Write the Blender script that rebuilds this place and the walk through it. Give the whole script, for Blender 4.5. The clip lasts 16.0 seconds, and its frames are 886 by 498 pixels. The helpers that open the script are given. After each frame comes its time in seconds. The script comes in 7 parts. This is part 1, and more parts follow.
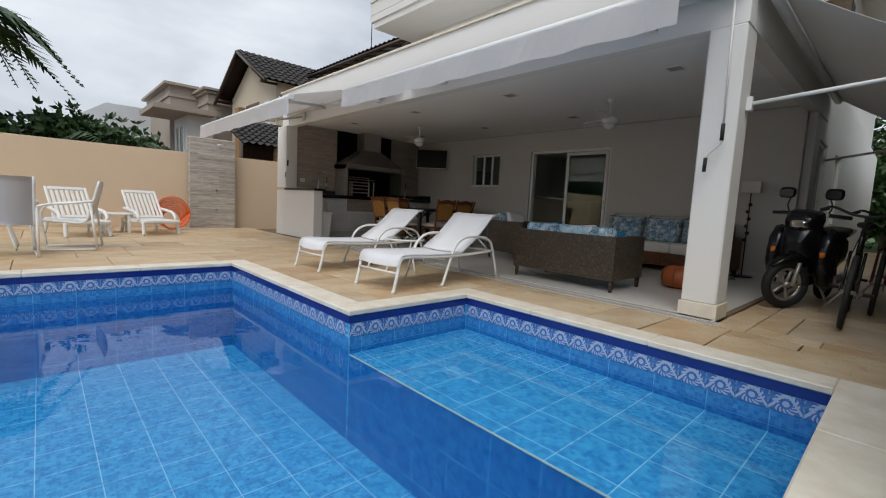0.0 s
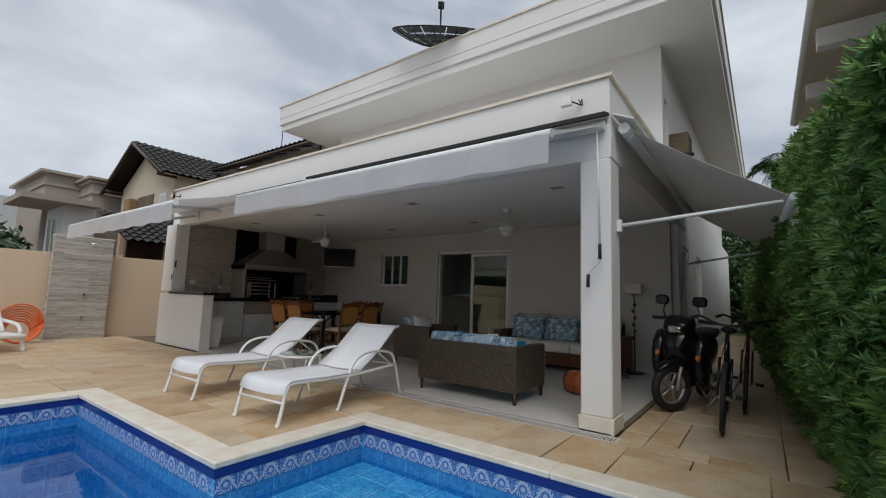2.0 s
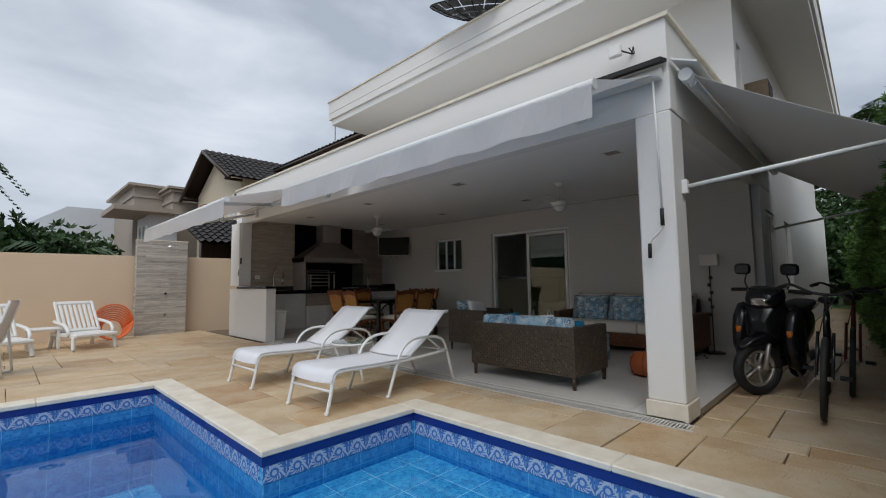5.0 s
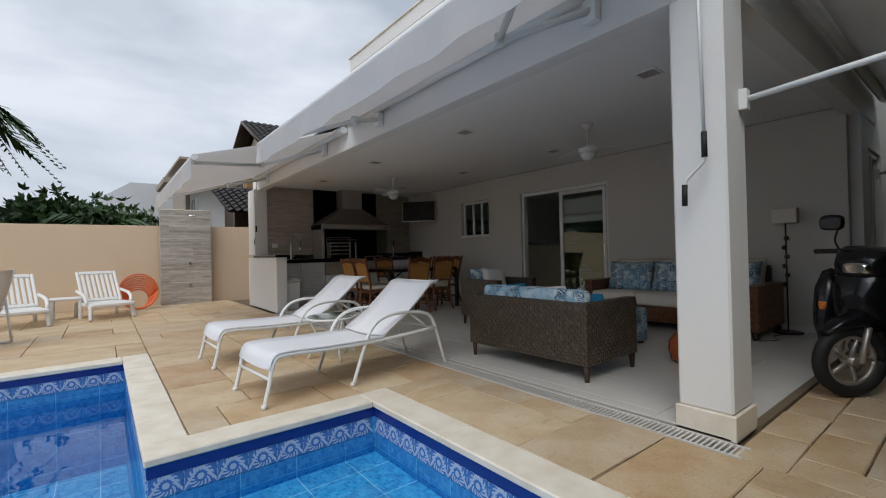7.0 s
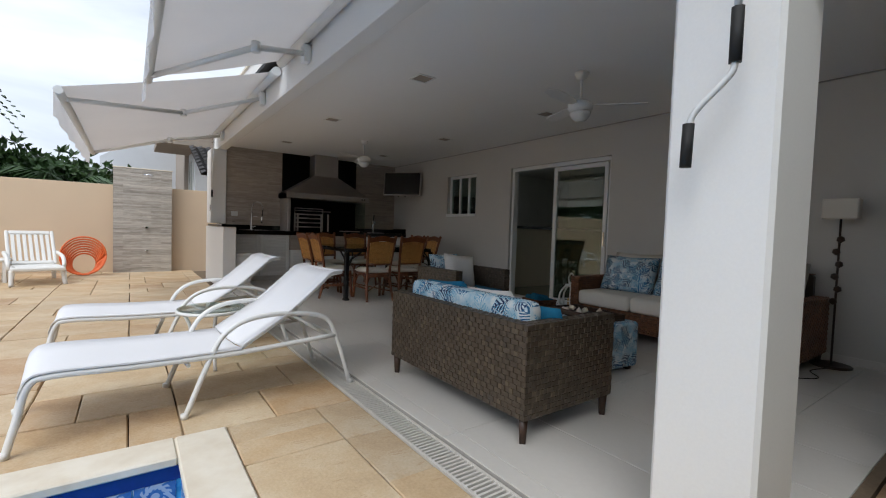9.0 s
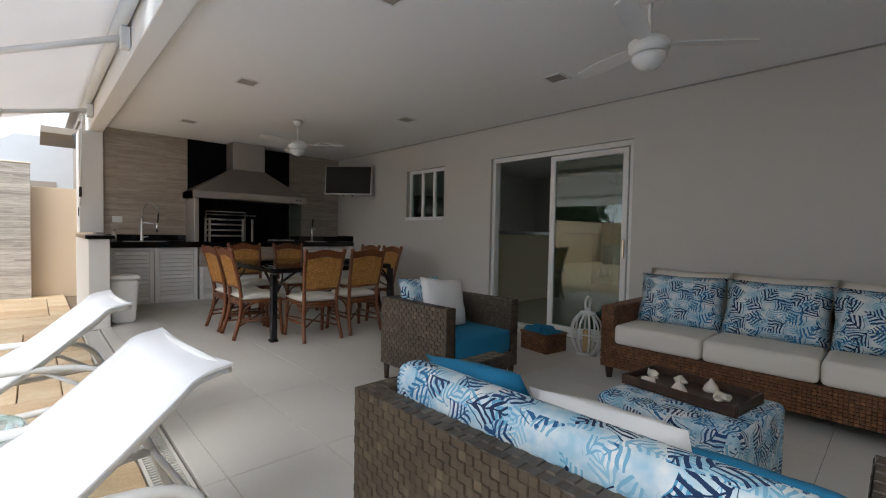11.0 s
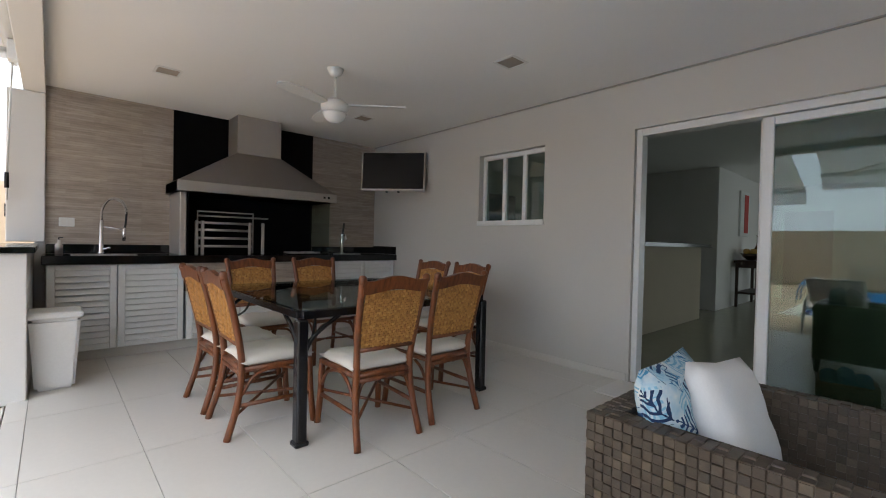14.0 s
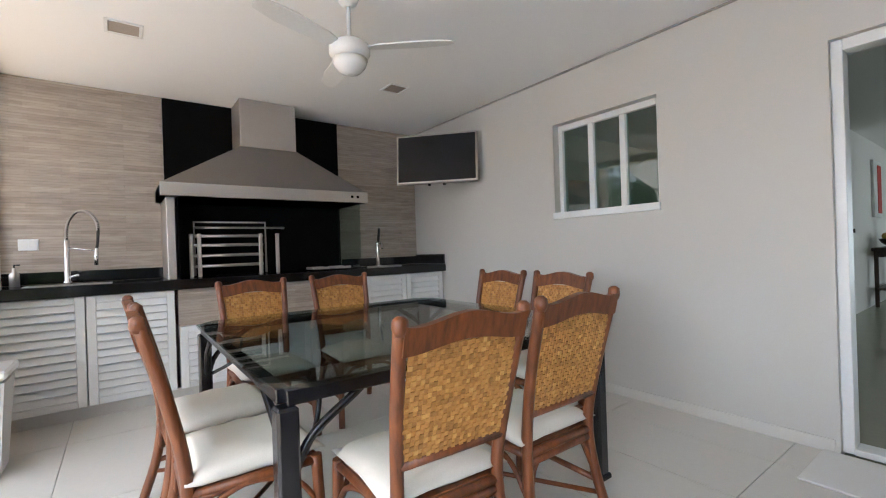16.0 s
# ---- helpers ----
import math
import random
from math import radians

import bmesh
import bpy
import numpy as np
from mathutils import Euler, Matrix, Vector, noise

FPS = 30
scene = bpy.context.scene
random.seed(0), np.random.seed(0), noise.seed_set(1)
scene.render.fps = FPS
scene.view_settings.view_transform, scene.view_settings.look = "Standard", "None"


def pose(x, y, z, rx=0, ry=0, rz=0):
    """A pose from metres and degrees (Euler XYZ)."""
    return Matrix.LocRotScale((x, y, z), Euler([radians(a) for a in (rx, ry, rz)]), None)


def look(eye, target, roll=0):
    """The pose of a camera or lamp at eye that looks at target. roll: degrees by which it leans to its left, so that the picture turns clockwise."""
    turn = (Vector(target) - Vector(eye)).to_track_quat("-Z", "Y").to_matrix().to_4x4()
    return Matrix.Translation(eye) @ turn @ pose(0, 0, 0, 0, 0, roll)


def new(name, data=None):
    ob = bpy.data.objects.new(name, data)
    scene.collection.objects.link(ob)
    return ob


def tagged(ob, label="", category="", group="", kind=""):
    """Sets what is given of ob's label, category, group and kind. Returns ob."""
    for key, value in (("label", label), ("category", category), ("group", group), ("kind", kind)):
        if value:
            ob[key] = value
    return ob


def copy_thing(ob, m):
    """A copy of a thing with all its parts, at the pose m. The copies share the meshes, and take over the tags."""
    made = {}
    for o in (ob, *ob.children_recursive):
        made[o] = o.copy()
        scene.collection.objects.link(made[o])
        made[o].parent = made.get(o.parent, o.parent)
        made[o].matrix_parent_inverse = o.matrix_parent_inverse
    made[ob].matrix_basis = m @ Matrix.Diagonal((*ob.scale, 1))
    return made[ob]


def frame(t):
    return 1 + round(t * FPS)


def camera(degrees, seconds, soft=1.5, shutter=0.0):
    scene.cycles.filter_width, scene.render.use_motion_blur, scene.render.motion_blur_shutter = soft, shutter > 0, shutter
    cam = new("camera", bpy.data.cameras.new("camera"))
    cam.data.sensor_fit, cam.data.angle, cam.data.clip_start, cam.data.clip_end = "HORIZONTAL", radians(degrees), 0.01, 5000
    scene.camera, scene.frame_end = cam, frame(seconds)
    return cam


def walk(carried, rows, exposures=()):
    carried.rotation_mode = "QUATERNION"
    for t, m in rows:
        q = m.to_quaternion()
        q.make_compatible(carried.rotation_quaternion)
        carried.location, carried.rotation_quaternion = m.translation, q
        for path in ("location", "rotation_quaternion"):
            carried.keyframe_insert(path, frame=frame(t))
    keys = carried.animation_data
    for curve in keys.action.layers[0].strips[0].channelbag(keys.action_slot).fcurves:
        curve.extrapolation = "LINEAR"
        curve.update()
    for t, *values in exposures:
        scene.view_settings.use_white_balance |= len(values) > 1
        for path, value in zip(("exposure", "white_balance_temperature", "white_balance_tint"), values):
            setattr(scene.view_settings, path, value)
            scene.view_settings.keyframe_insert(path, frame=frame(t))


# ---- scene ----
cam = camera(91.2, 16.0, soft=1.1)
PATH = [
    (0, (0.087, -0.124, 0.885), (1.443, 1.331, 0.682), 3.0),
    (0.5, (0.124, -0.134, 0.893), (1.572, 1.24, 0.779), 2.6),
    (1, (0.193, -0.145, 0.965), (1.711, 1.153, 1.053), 2.0),
    (1.5, (0.259, -0.14, 1.071), (1.837, 1.069, 1.289), 1.8),
    (2, (0.314, -0.14, 1.158), (1.912, 1.043, 1.377), 1.9),
    (2.5, (0.346, -0.151, 1.258), (1.972, 0.992, 1.478), 2.3),
    (3, (0.356, -0.172, 1.331), (2.0, 0.938, 1.584), 2.4),
    (3.5, (0.374, -0.18, 1.377), (2.026, 0.917, 1.639), 2.0),
    (4, (0.393, -0.181, 1.367), (1.994, 0.992, 1.621), 1.7),
    (4.5, (0.447, -0.141, 1.259), (1.945, 1.164, 1.492), -0.6),
    (5, (0.613, -0.119, 1.112), (2.035, 1.279, 1.267), -0.8),
    (7.5, (2.066, 0.137, 1.058), (3.281, 1.725, 1.047), -1.6),
    (8, (2.402, 0.189, 1.086), (3.613, 1.78, 1.031), -1.7),
    (8.5, (2.796, 0.295, 1.098), (3.988, 1.9, 1.027), 0.8),
    (9, (3.093, 0.567, 1.09), (4.263, 2.187, 1.007), 1.9),
    (11.5, (4.02, 2.5, 1.194), (5.43, 3.917, 1.133), 0.8),
    (12, (4.115, 2.827, 1.202), (5.54, 4.23, 1.15), 0.7),
    (12.5, (4.2, 3.131, 1.209), (5.63, 4.529, 1.17), 0.7),
    (13, (4.377, 3.468, 1.184), (5.793, 4.88, 1.157), 0.8),
    (13.5, (4.513, 3.831, 1.191), (5.867, 5.303, 1.155), 1.2),
    (14, (4.659, 4.297, 1.187), (6.001, 5.779, 1.154), 1.3),
    (14.5, (4.788, 4.636, 1.202), (6.095, 6.149, 1.163), 1.0),
    (15, (4.959, 4.941, 1.183), (6.205, 6.505, 1.16), 0.4),
    (15.5, (5.059, 5.182, 1.191), (6.259, 6.782, 1.178), -1.1),
    (16, (5.356, 5.38, 1.162), (6.549, 6.985, 1.161), -1.9),
]
# exposure over the walk: the picture brightens under the roof
walk(cam, [(t, look(eye, target, roll)) for t, eye, target, roll in PATH],
     exposures=[(0.0, 0.1, 6300, 10), (1.5, -0.1, 6250, 10), (3.5, -0.1, 6100, 10), (5.0, -0.05, 6100, 10), (8.0, 0.2, 6150, 10), (9.2, 0.55, 6050, 10), (11.5, 1.42, 6150, 10), (12.5, 1.55, 6150, 10), (13.5, 1.75, 5950, 10), (14.5, 2.05, 5900, 10), (15.2, 2.2, 5850, 10), (16.0, 2.98, 5750, 10)])

# ---- sky and sun: overcast ----
world = bpy.data.worlds.new("overcast_sky")
scene.world = world
world.use_nodes = True
wn, wl = world.node_tree.nodes, world.node_tree.links
for n in list(wn):
    wn.remove(n)
sky = wn.new("ShaderNodeTexSky")
sky.sky_type, sky.sun_disc = "NISHITA", False
sky.sun_elevation, sky.sun_rotation = radians(58), radians(215)
sky.air_density, sky.dust_density = 1.0, 4.0
wtc = wn.new("ShaderNodeTexCoord")
wmap = wn.new("ShaderNodeMapping")
wmap.inputs["Scale"].default_value = (1.0, 1.0, 2.6)
cl = wn.new("ShaderNodeTexNoise")
cl.inputs["Scale"].default_value, cl.inputs["Detail"].default_value, cl.inputs["Roughness"].default_value = 2.2, 6.0, 0.52
cl.inputs["Distortion"].default_value = 0.3
cr = wn.new("ShaderNodeValToRGB")
cr.color_ramp.elements[0].position, cr.color_ramp.elements[0].color = 0.34, (4.7, 5.1, 5.7, 1)
cr.color_ramp.elements[1].position, cr.color_ramp.elements[1].color = 0.64, (8.2, 8.5, 8.8, 1)
wmix = wn.new("ShaderNodeMixRGB")
wmix.inputs["Fac"].default_value = 0.93
bg = wn.new("ShaderNodeBackground")
bg.inputs["Strength"].default_value = 0.10
wo = wn.new("ShaderNodeOutputWorld")
wl.new(wtc.outputs["Generated"], wmap.inputs["Vector"])
wl.new(wmap.outputs["Vector"], cl.inputs["Vector"])
wl.new(cl.outputs["Fac"], cr.inputs["Fac"])
wl.new(sky.outputs["Color"], wmix.inputs["Color1"])
wl.new(cr.outputs["Color"], wmix.inputs["Color2"])
wl.new(wmix.outputs["Color"], bg.inputs["Color"])
wl.new(bg.outputs["Background"], wo.inputs["Surface"])
sun = new("sun", bpy.data.lights.new("sun", "SUN"))
sun.data.energy, sun.data.angle, sun.data.color = 1.5, radians(40), (1.0, 0.96, 0.9)
sun.matrix_world = look((-14, -9, 22), (0, 0, 0))

# daylight through the far glazed opening of the room inside
window_light = new("room_window_light", bpy.data.lights.new("room_window_light", "AREA"))
window_light.data.shape, window_light.data.size, window_light.data.size_y = "RECTANGLE", 3.0, 2.2
window_light.data.energy, window_light.data.color = 6.5, (0.92, 1.0, 0.96)
window_light.matrix_world = look((18.02, 3.05, 1.2), (10.0, 4.6, 0.9))


# ---- materials ----
class Nodes:
    """A small hand to wire a material."""

    def __init__(self, name):
        self.m = bpy.data.materials.new(name)
        self.m.use_nodes = True
        self.t = self.m.node_tree
        self.b = self.t.nodes["Principled BSDF"]
        self.out = self.t.nodes["Material Output"]
        self.tc = self.t.nodes.new("ShaderNodeTexCoord")

    def put(self, socket, v):
        if isinstance(v, bpy.types.NodeSocket):
            self.t.links.new(v, socket)
        elif v is not None:
            socket.default_value = v

    def math(self, op, a, b=None, c=None):
        n = self.t.nodes.new("ShaderNodeMath")
        n.operation = op
        for s, v in zip(n.inputs, (a, b, c)):
            self.put(s, v)
        return n.outputs[0]

    def noise(self, scale, detail=4.0, vec=None, rough=0.55, stretch=None):
        n = self.t.nodes.new("ShaderNodeTexNoise")
        n.inputs["Scale"].default_value, n.inputs["Detail"].default_value, n.inputs["Roughness"].default_value = scale, detail, rough
        v = vec or self.tc.outputs["Object"]
        if stretch:
            mp = self.t.nodes.new("ShaderNodeMapping")
            mp.inputs["Scale"].default_value = stretch
            self.t.links.new(v, mp.inputs["Vector"])
            v = mp.outputs["Vector"]
        self.t.links.new(v, n.inputs["Vector"])
        return n.outputs["Fac"]

    def ramp(self, fac, *stops):
        n = self.t.nodes.new("ShaderNodeValToRGB")
        e = n.color_ramp.elements
        while len(e) < len(stops):
            e.new(0.5)
        for el, (p, c) in zip(e, stops):
            el.position, el.color = p, (*c, 1)
        self.put(n.inputs["Fac"], fac)
        return n.outputs["Color"]

    def mix(self, fac, a, b, how="MIX"):
        n = self.t.nodes.new("ShaderNodeMixRGB")
        n.blend_type = how
        for s, v in zip(n.inputs, (fac, a, b)):
            if isinstance(v, tuple) and len(v) == 3:
                v = (*v, 1)
            self.put(s, v)
        return n.outputs["Color"]

    def bump(self, height, strength=0.3, dist=0.01):
        n = self.t.nodes.new("ShaderNodeBump")
        n.inputs["Strength"].default_value, n.inputs["Distance"].default_value = strength, dist
        self.put(n.inputs["Height"], height)
        self.t.links.new(n.outputs["Normal"], self.b.inputs["Normal"])

    def brick(self, w, h, mortar, c1, c2, cm, offset=0.5, scale=1.0):
        n = self.t.nodes.new("ShaderNodeTexBrick")
        self.t.links.new(self.tc.outputs["UV"], n.inputs["Vector"])
        for k, v in (("Scale", scale), ("Brick Width", w), ("Row Height", h), ("Mortar Size", mortar), ("Mortar Smooth", 0.2), ("Bias", 0.0),
                     ("Color1", (*c1, 1)), ("Color2", (*c2, 1)), ("Mortar", (*cm, 1))):
            n.inputs[k].default_value = v
        n.offset = offset
        return n.outputs["Color"], n.outputs["Fac"]

    def random(self):
        return self.t.nodes.new("ShaderNodeObjectInfo").outputs["Random"]

    def island(self):
        return self.t.nodes.new("ShaderNodeNewGeometry").outputs["Random Per Island"]

    def done(self, color=None, rough=0.6, metal=0.0):
        self.put(self.b.inputs["Base Color"], (*color, 1) if isinstance(color, tuple) else color)
        self.put(self.b.inputs["Roughness"], rough)
        self.put(self.b.inputs["Metallic"], metal)
        return self.m


def scaled(c, k):
    return tuple(min(1.0, v * k) for v in c)


def plain(name, c, rough=0.6, metal=0.0, var=0.08, grain=60.0, bump=0.08, blotch=2.0):
    """Paint, plastic, metal, cloth: two scales of variation and a fine relief."""
    n = Nodes(name)
    a = n.ramp(n.noise(blotch, 3), (0.3, scaled(c, 1 - var)), (0.7, scaled(c, 1 + var)))
    g = n.noise(grain, 2)
    col = n.mix(0.5, a, n.ramp(g, (0.3, scaled(c, 1 - var)), (0.7, scaled(c, 1 + var))))
    n.bump(g, bump, 0.004)
    r = n.math("ADD", rough - 0.05, n.math("MULTIPLY", n.noise(blotch * 4, 2), 0.1))
    return n.done(col, r, metal)


def stone_slab():
    """Riven sandstone: each slab of its own tint, with rust veins, pale bloom and dark pits."""
    n = Nodes("sandstone_slab")
    pick = n.math("FRACT", n.math("ADD", n.random(), n.island()))
    base = n.ramp(pick, (0.0, (0.36, 0.19, 0.085)), (0.16, (0.50, 0.32, 0.15)), (0.38, (0.66, 0.53, 0.35)), (0.58, (0.44, 0.30, 0.165)), (0.8, (0.62, 0.46, 0.27)), (1.0, (0.43, 0.35, 0.25)))
    v = n.noise(2.6, 7, rough=0.68)
    col = n.mix(0.42, base, n.ramp(v, (0.33, (0.27, 0.13, 0.05)), (0.46, (0.53, 0.36, 0.19)), (0.62, (0.72, 0.62, 0.46))))
    vein = n.noise(5.0, 5, stretch=(0.5, 2.2, 1.0), rough=0.7)
    col = n.mix(n.math("MULTIPLY", n.math("GREATER_THAN", vein, 0.60), 0.35), col, (0.36, 0.19, 0.08))
    g = n.noise(70, 3)
    col = n.mix(0.22, col, n.ramp(g, (0.3, (0.30, 0.21, 0.12)), (0.7, (0.62, 0.51, 0.37))))
    n.bump(n.math("ADD", v, n.math("MULTIPLY", g, 0.3)), 0.35, 0.014)
    return n.done(col, n.math("ADD", 0.38, n.math("MULTIPLY", v, 0.35)))


def coping_stone():
    n = Nodes("pale_coping_stone")
    v = n.noise(6, 5)
    col = n.ramp(v, (0.3, (0.66, 0.58, 0.46)), (0.6, (0.76, 0.70, 0.59)), (0.8, (0.80, 0.75, 0.66)))
    n.bump(n.noise(90, 3), 0.15, 0.004)
    return n.done(col, 0.6)


def pool_tile(name, lo, hi, seam, small_lo, small_hi, patch_col):
    n = Nodes(name)
    big, bf = n.brick(0.34, 0.34, 0.0035, lo, hi, seam, 0.0)
    small, sf = n.brick(0.028, 0.028, 0.0016, small_lo, small_hi, hi, 0.0)
    patch = n.noise(9, 3, n.tc.outputs["UV"])
    col = n.mix(n.math("MULTIPLY", n.math("SUBTRACT", 1.0, bf), 0.75), big, small)
    col = n.mix(n.math("MULTIPLY", n.math("GREATER_THAN", patch, 0.56), 0.30), col, patch_col)
    n.bump(n.math("SUBTRACT", 1.0, n.math("MAXIMUM", bf, sf)), 0.2, 0.002)
    return n.done(col, 0.25)


def dark_blue_tile():
    return plain("navy_glazed_tile", (0.012, 0.03, 0.20), 0.15, 0, 0.15, 40, 0.03)


def rosette_tile():
    """Blue glazed tile with a pale rosette ring and scroll, by the tile's own axes."""
    n = Nodes("rosette_border_tile")
    sp = n.t.nodes.new("ShaderNodeSeparateXYZ")
    n.t.links.new(n.tc.outputs["UV"], sp.inputs[0])
    x, y = sp.outputs[0], n.math("ADD", sp.outputs[1], 0.0)
    r = n.math("SQRT", n.math("ADD", n.math("MULTIPLY", x, x), n.math("MULTIPLY", y, y)))
    a = n.math("ARCTAN2", y, x)
    petals = n.math("GREATER_THAN", n.math("SINE", n.math("ADD", n.math("MULTIPLY", a, 13.0), n.math("MULTIPLY", r, 190.0))), -0.1)
    ring = n.math("MULTIPLY", n.math("LESS_THAN", r, 0.066), n.math("GREATER_THAN", r, 0.032))
    core = n.math("LESS_THAN", r, 0.018)
    line = n.math("LESS_THAN", n.math("ABSOLUTE", n.math("SUBTRACT", n.math("ABSOLUTE", n.math("SUBTRACT", y, n.math("MULTIPLY", n.math("COSINE", n.math("MULTIPLY", x, 31.0)), 0.05))), 0.006)), 0.006)
    f = n.math("MAXIMUM", n.math("MAXIMUM", n.math("MULTIPLY", ring, petals), core), line)
    col = n.mix(n.math("MULTIPLY", f, 0.72), n.ramp(n.noise(30, 3), (0.3, (0.03, 0.11, 0.36)), (0.7, (0.08, 0.20, 0.48))), (0.50, 0.58, 0.68))
    return n.done(col, 0.2)


def water():
    n = Nodes("pool_water")
    tr = n.t.nodes.new("ShaderNodeBsdfTransparent")
    tr.inputs["Color"].default_value = (0.60, 0.86, 0.97, 1)
    gl = n.t.nodes.new("ShaderNodeBsdfGlossy")
    gl.inputs["Roughness"].default_value = 0.02
    bp = n.t.nodes.new("ShaderNodeBump")
    bp.inputs["Strength"].default_value, bp.inputs["Distance"].default_value = 0.10, 0.02
    n.t.links.new(n.noise(3.0, 2), bp.inputs["Height"])
    fr = n.t.nodes.new("ShaderNodeFresnel")
    fr.inputs["IOR"].default_value = 1.33
    mx = n.t.nodes.new("ShaderNodeMixShader")
    n.t.links.new(bp.outputs["Normal"], gl.inputs["Normal"])
    n.t.links.new(bp.outputs["Normal"], fr.inputs["Normal"])
    n.t.links.new(fr.outputs[0], mx.inputs[0])
    n.t.links.new(tr.outputs[0], mx.inputs[1])
    n.t.links.new(gl.outputs[0], mx.inputs[2])
    n.t.links.new(mx.outputs[0], n.out.inputs["Surface"])
    return n.m


def clear_glass(name, tint=(0.86, 0.92, 0.90), ior=1.5):
    n = Nodes(name)
    tr = n.t.nodes.new("ShaderNodeBsdfTransparent")
    tr.inputs["Color"].default_value = (*tint, 1)
    gl = n.t.nodes.new("ShaderNodeBsdfGlossy")
    gl.inputs["Roughness"].default_value = 0.01
    lw = n.t.nodes.new("ShaderNodeLayerWeight")
    mx = n.t.nodes.new("ShaderNodeMixShader")
    gloss = n.math("ADD", 0.04 * ior / 1.5, n.math("MULTIPLY", n.math("POWER", lw.outputs["Facing"], 4.0), 0.8))
    n.t.links.new(gloss, mx.inputs[0])
    n.t.links.new(tr.outputs[0], mx.inputs[1])
    n.t.links.new(gl.outputs[0], mx.inputs[2])
    n.t.links.new(mx.outputs[0], n.out.inputs["Surface"])
    return n.m


def cloth_through(name, c, share):
    """Cloth that lets part of the daylight through."""
    n = Nodes(name)
    g = n.noise(220, 2)
    col = n.mix(0.5, n.ramp(n.noise(1.2, 3), (0.3, scaled(c, 0.96)), (0.7, scaled(c, 1.03))), n.ramp(g, (0.3, scaled(c, 0.96)), (0.7, scaled(c, 1.03))))
    n.bump(g, 0.1, 0.002)
    n.done(col, 0.85)
    tl = n.t.nodes.new("ShaderNodeBsdfTranslucent")
    n.t.links.new(col, tl.inputs["Color"])
    mx = n.t.nodes.new("ShaderNodeMixShader")
    mx.inputs[0].default_value = share
    n.t.links.new(n.b.outputs[0], mx.inputs[1])
    n.t.links.new(tl.outputs[0], mx.inputs[2])
    n.t.links.new(mx.outputs[0], n.out.inputs["Surface"])
    return n.m


def strip_tile(name, dark, light, w=0.30, h=0.022):
    """Split-face cladding of thin strips."""
    n = Nodes(name)
    c, f = n.brick(w, h, 0.0012, dark, light, scaled(dark, 0.55), 0.37)
    c2, f2 = n.brick(w * 2.1, h * 2, 0.001, scaled(dark, 0.85), scaled(light, 1.1), scaled(dark, 0.7), 0.43)
    s = n.noise(5, 5, n.tc.outputs["UV"], stretch=(1, 9, 1))
    col = n.mix(0.45, c, c2)
    col = n.mix(0.35, col, n.ramp(s, (0.3, scaled(dark, 0.7)), (0.7, scaled(light, 1.15))))
    n.bump(n.math("SUBTRACT", n.math("MULTIPLY", s, 0.8), f), 0.45, 0.008)
    return n.done(col, 0.65)


def wood(name, dark, light, rough=0.4, stretch=(18, 18, 1.5)):
    n = Nodes(name)
    g = n.noise(2.2, 6, stretch=stretch, rough=0.6)
    col = n.ramp(g, (0.3, dark), (0.7, light))
    n.bump(g, 0.15, 0.003)
    return n.done(col, rough)


def weave_mat(name, dark, mid, light, rough=0.45):
    n = Nodes(name)
    col = n.ramp(n.island(), (0.0, dark), (0.5, mid), (0.85, mid), (1.0, light))
    g = n.noise(90, 3, stretch=(1, 1, 3))
    col = n.mix(0.25, col, n.ramp(g, (0.3, dark), (0.7, light)))
    n.bump(g, 0.2, 0.002)
    return n.done(col, rough)


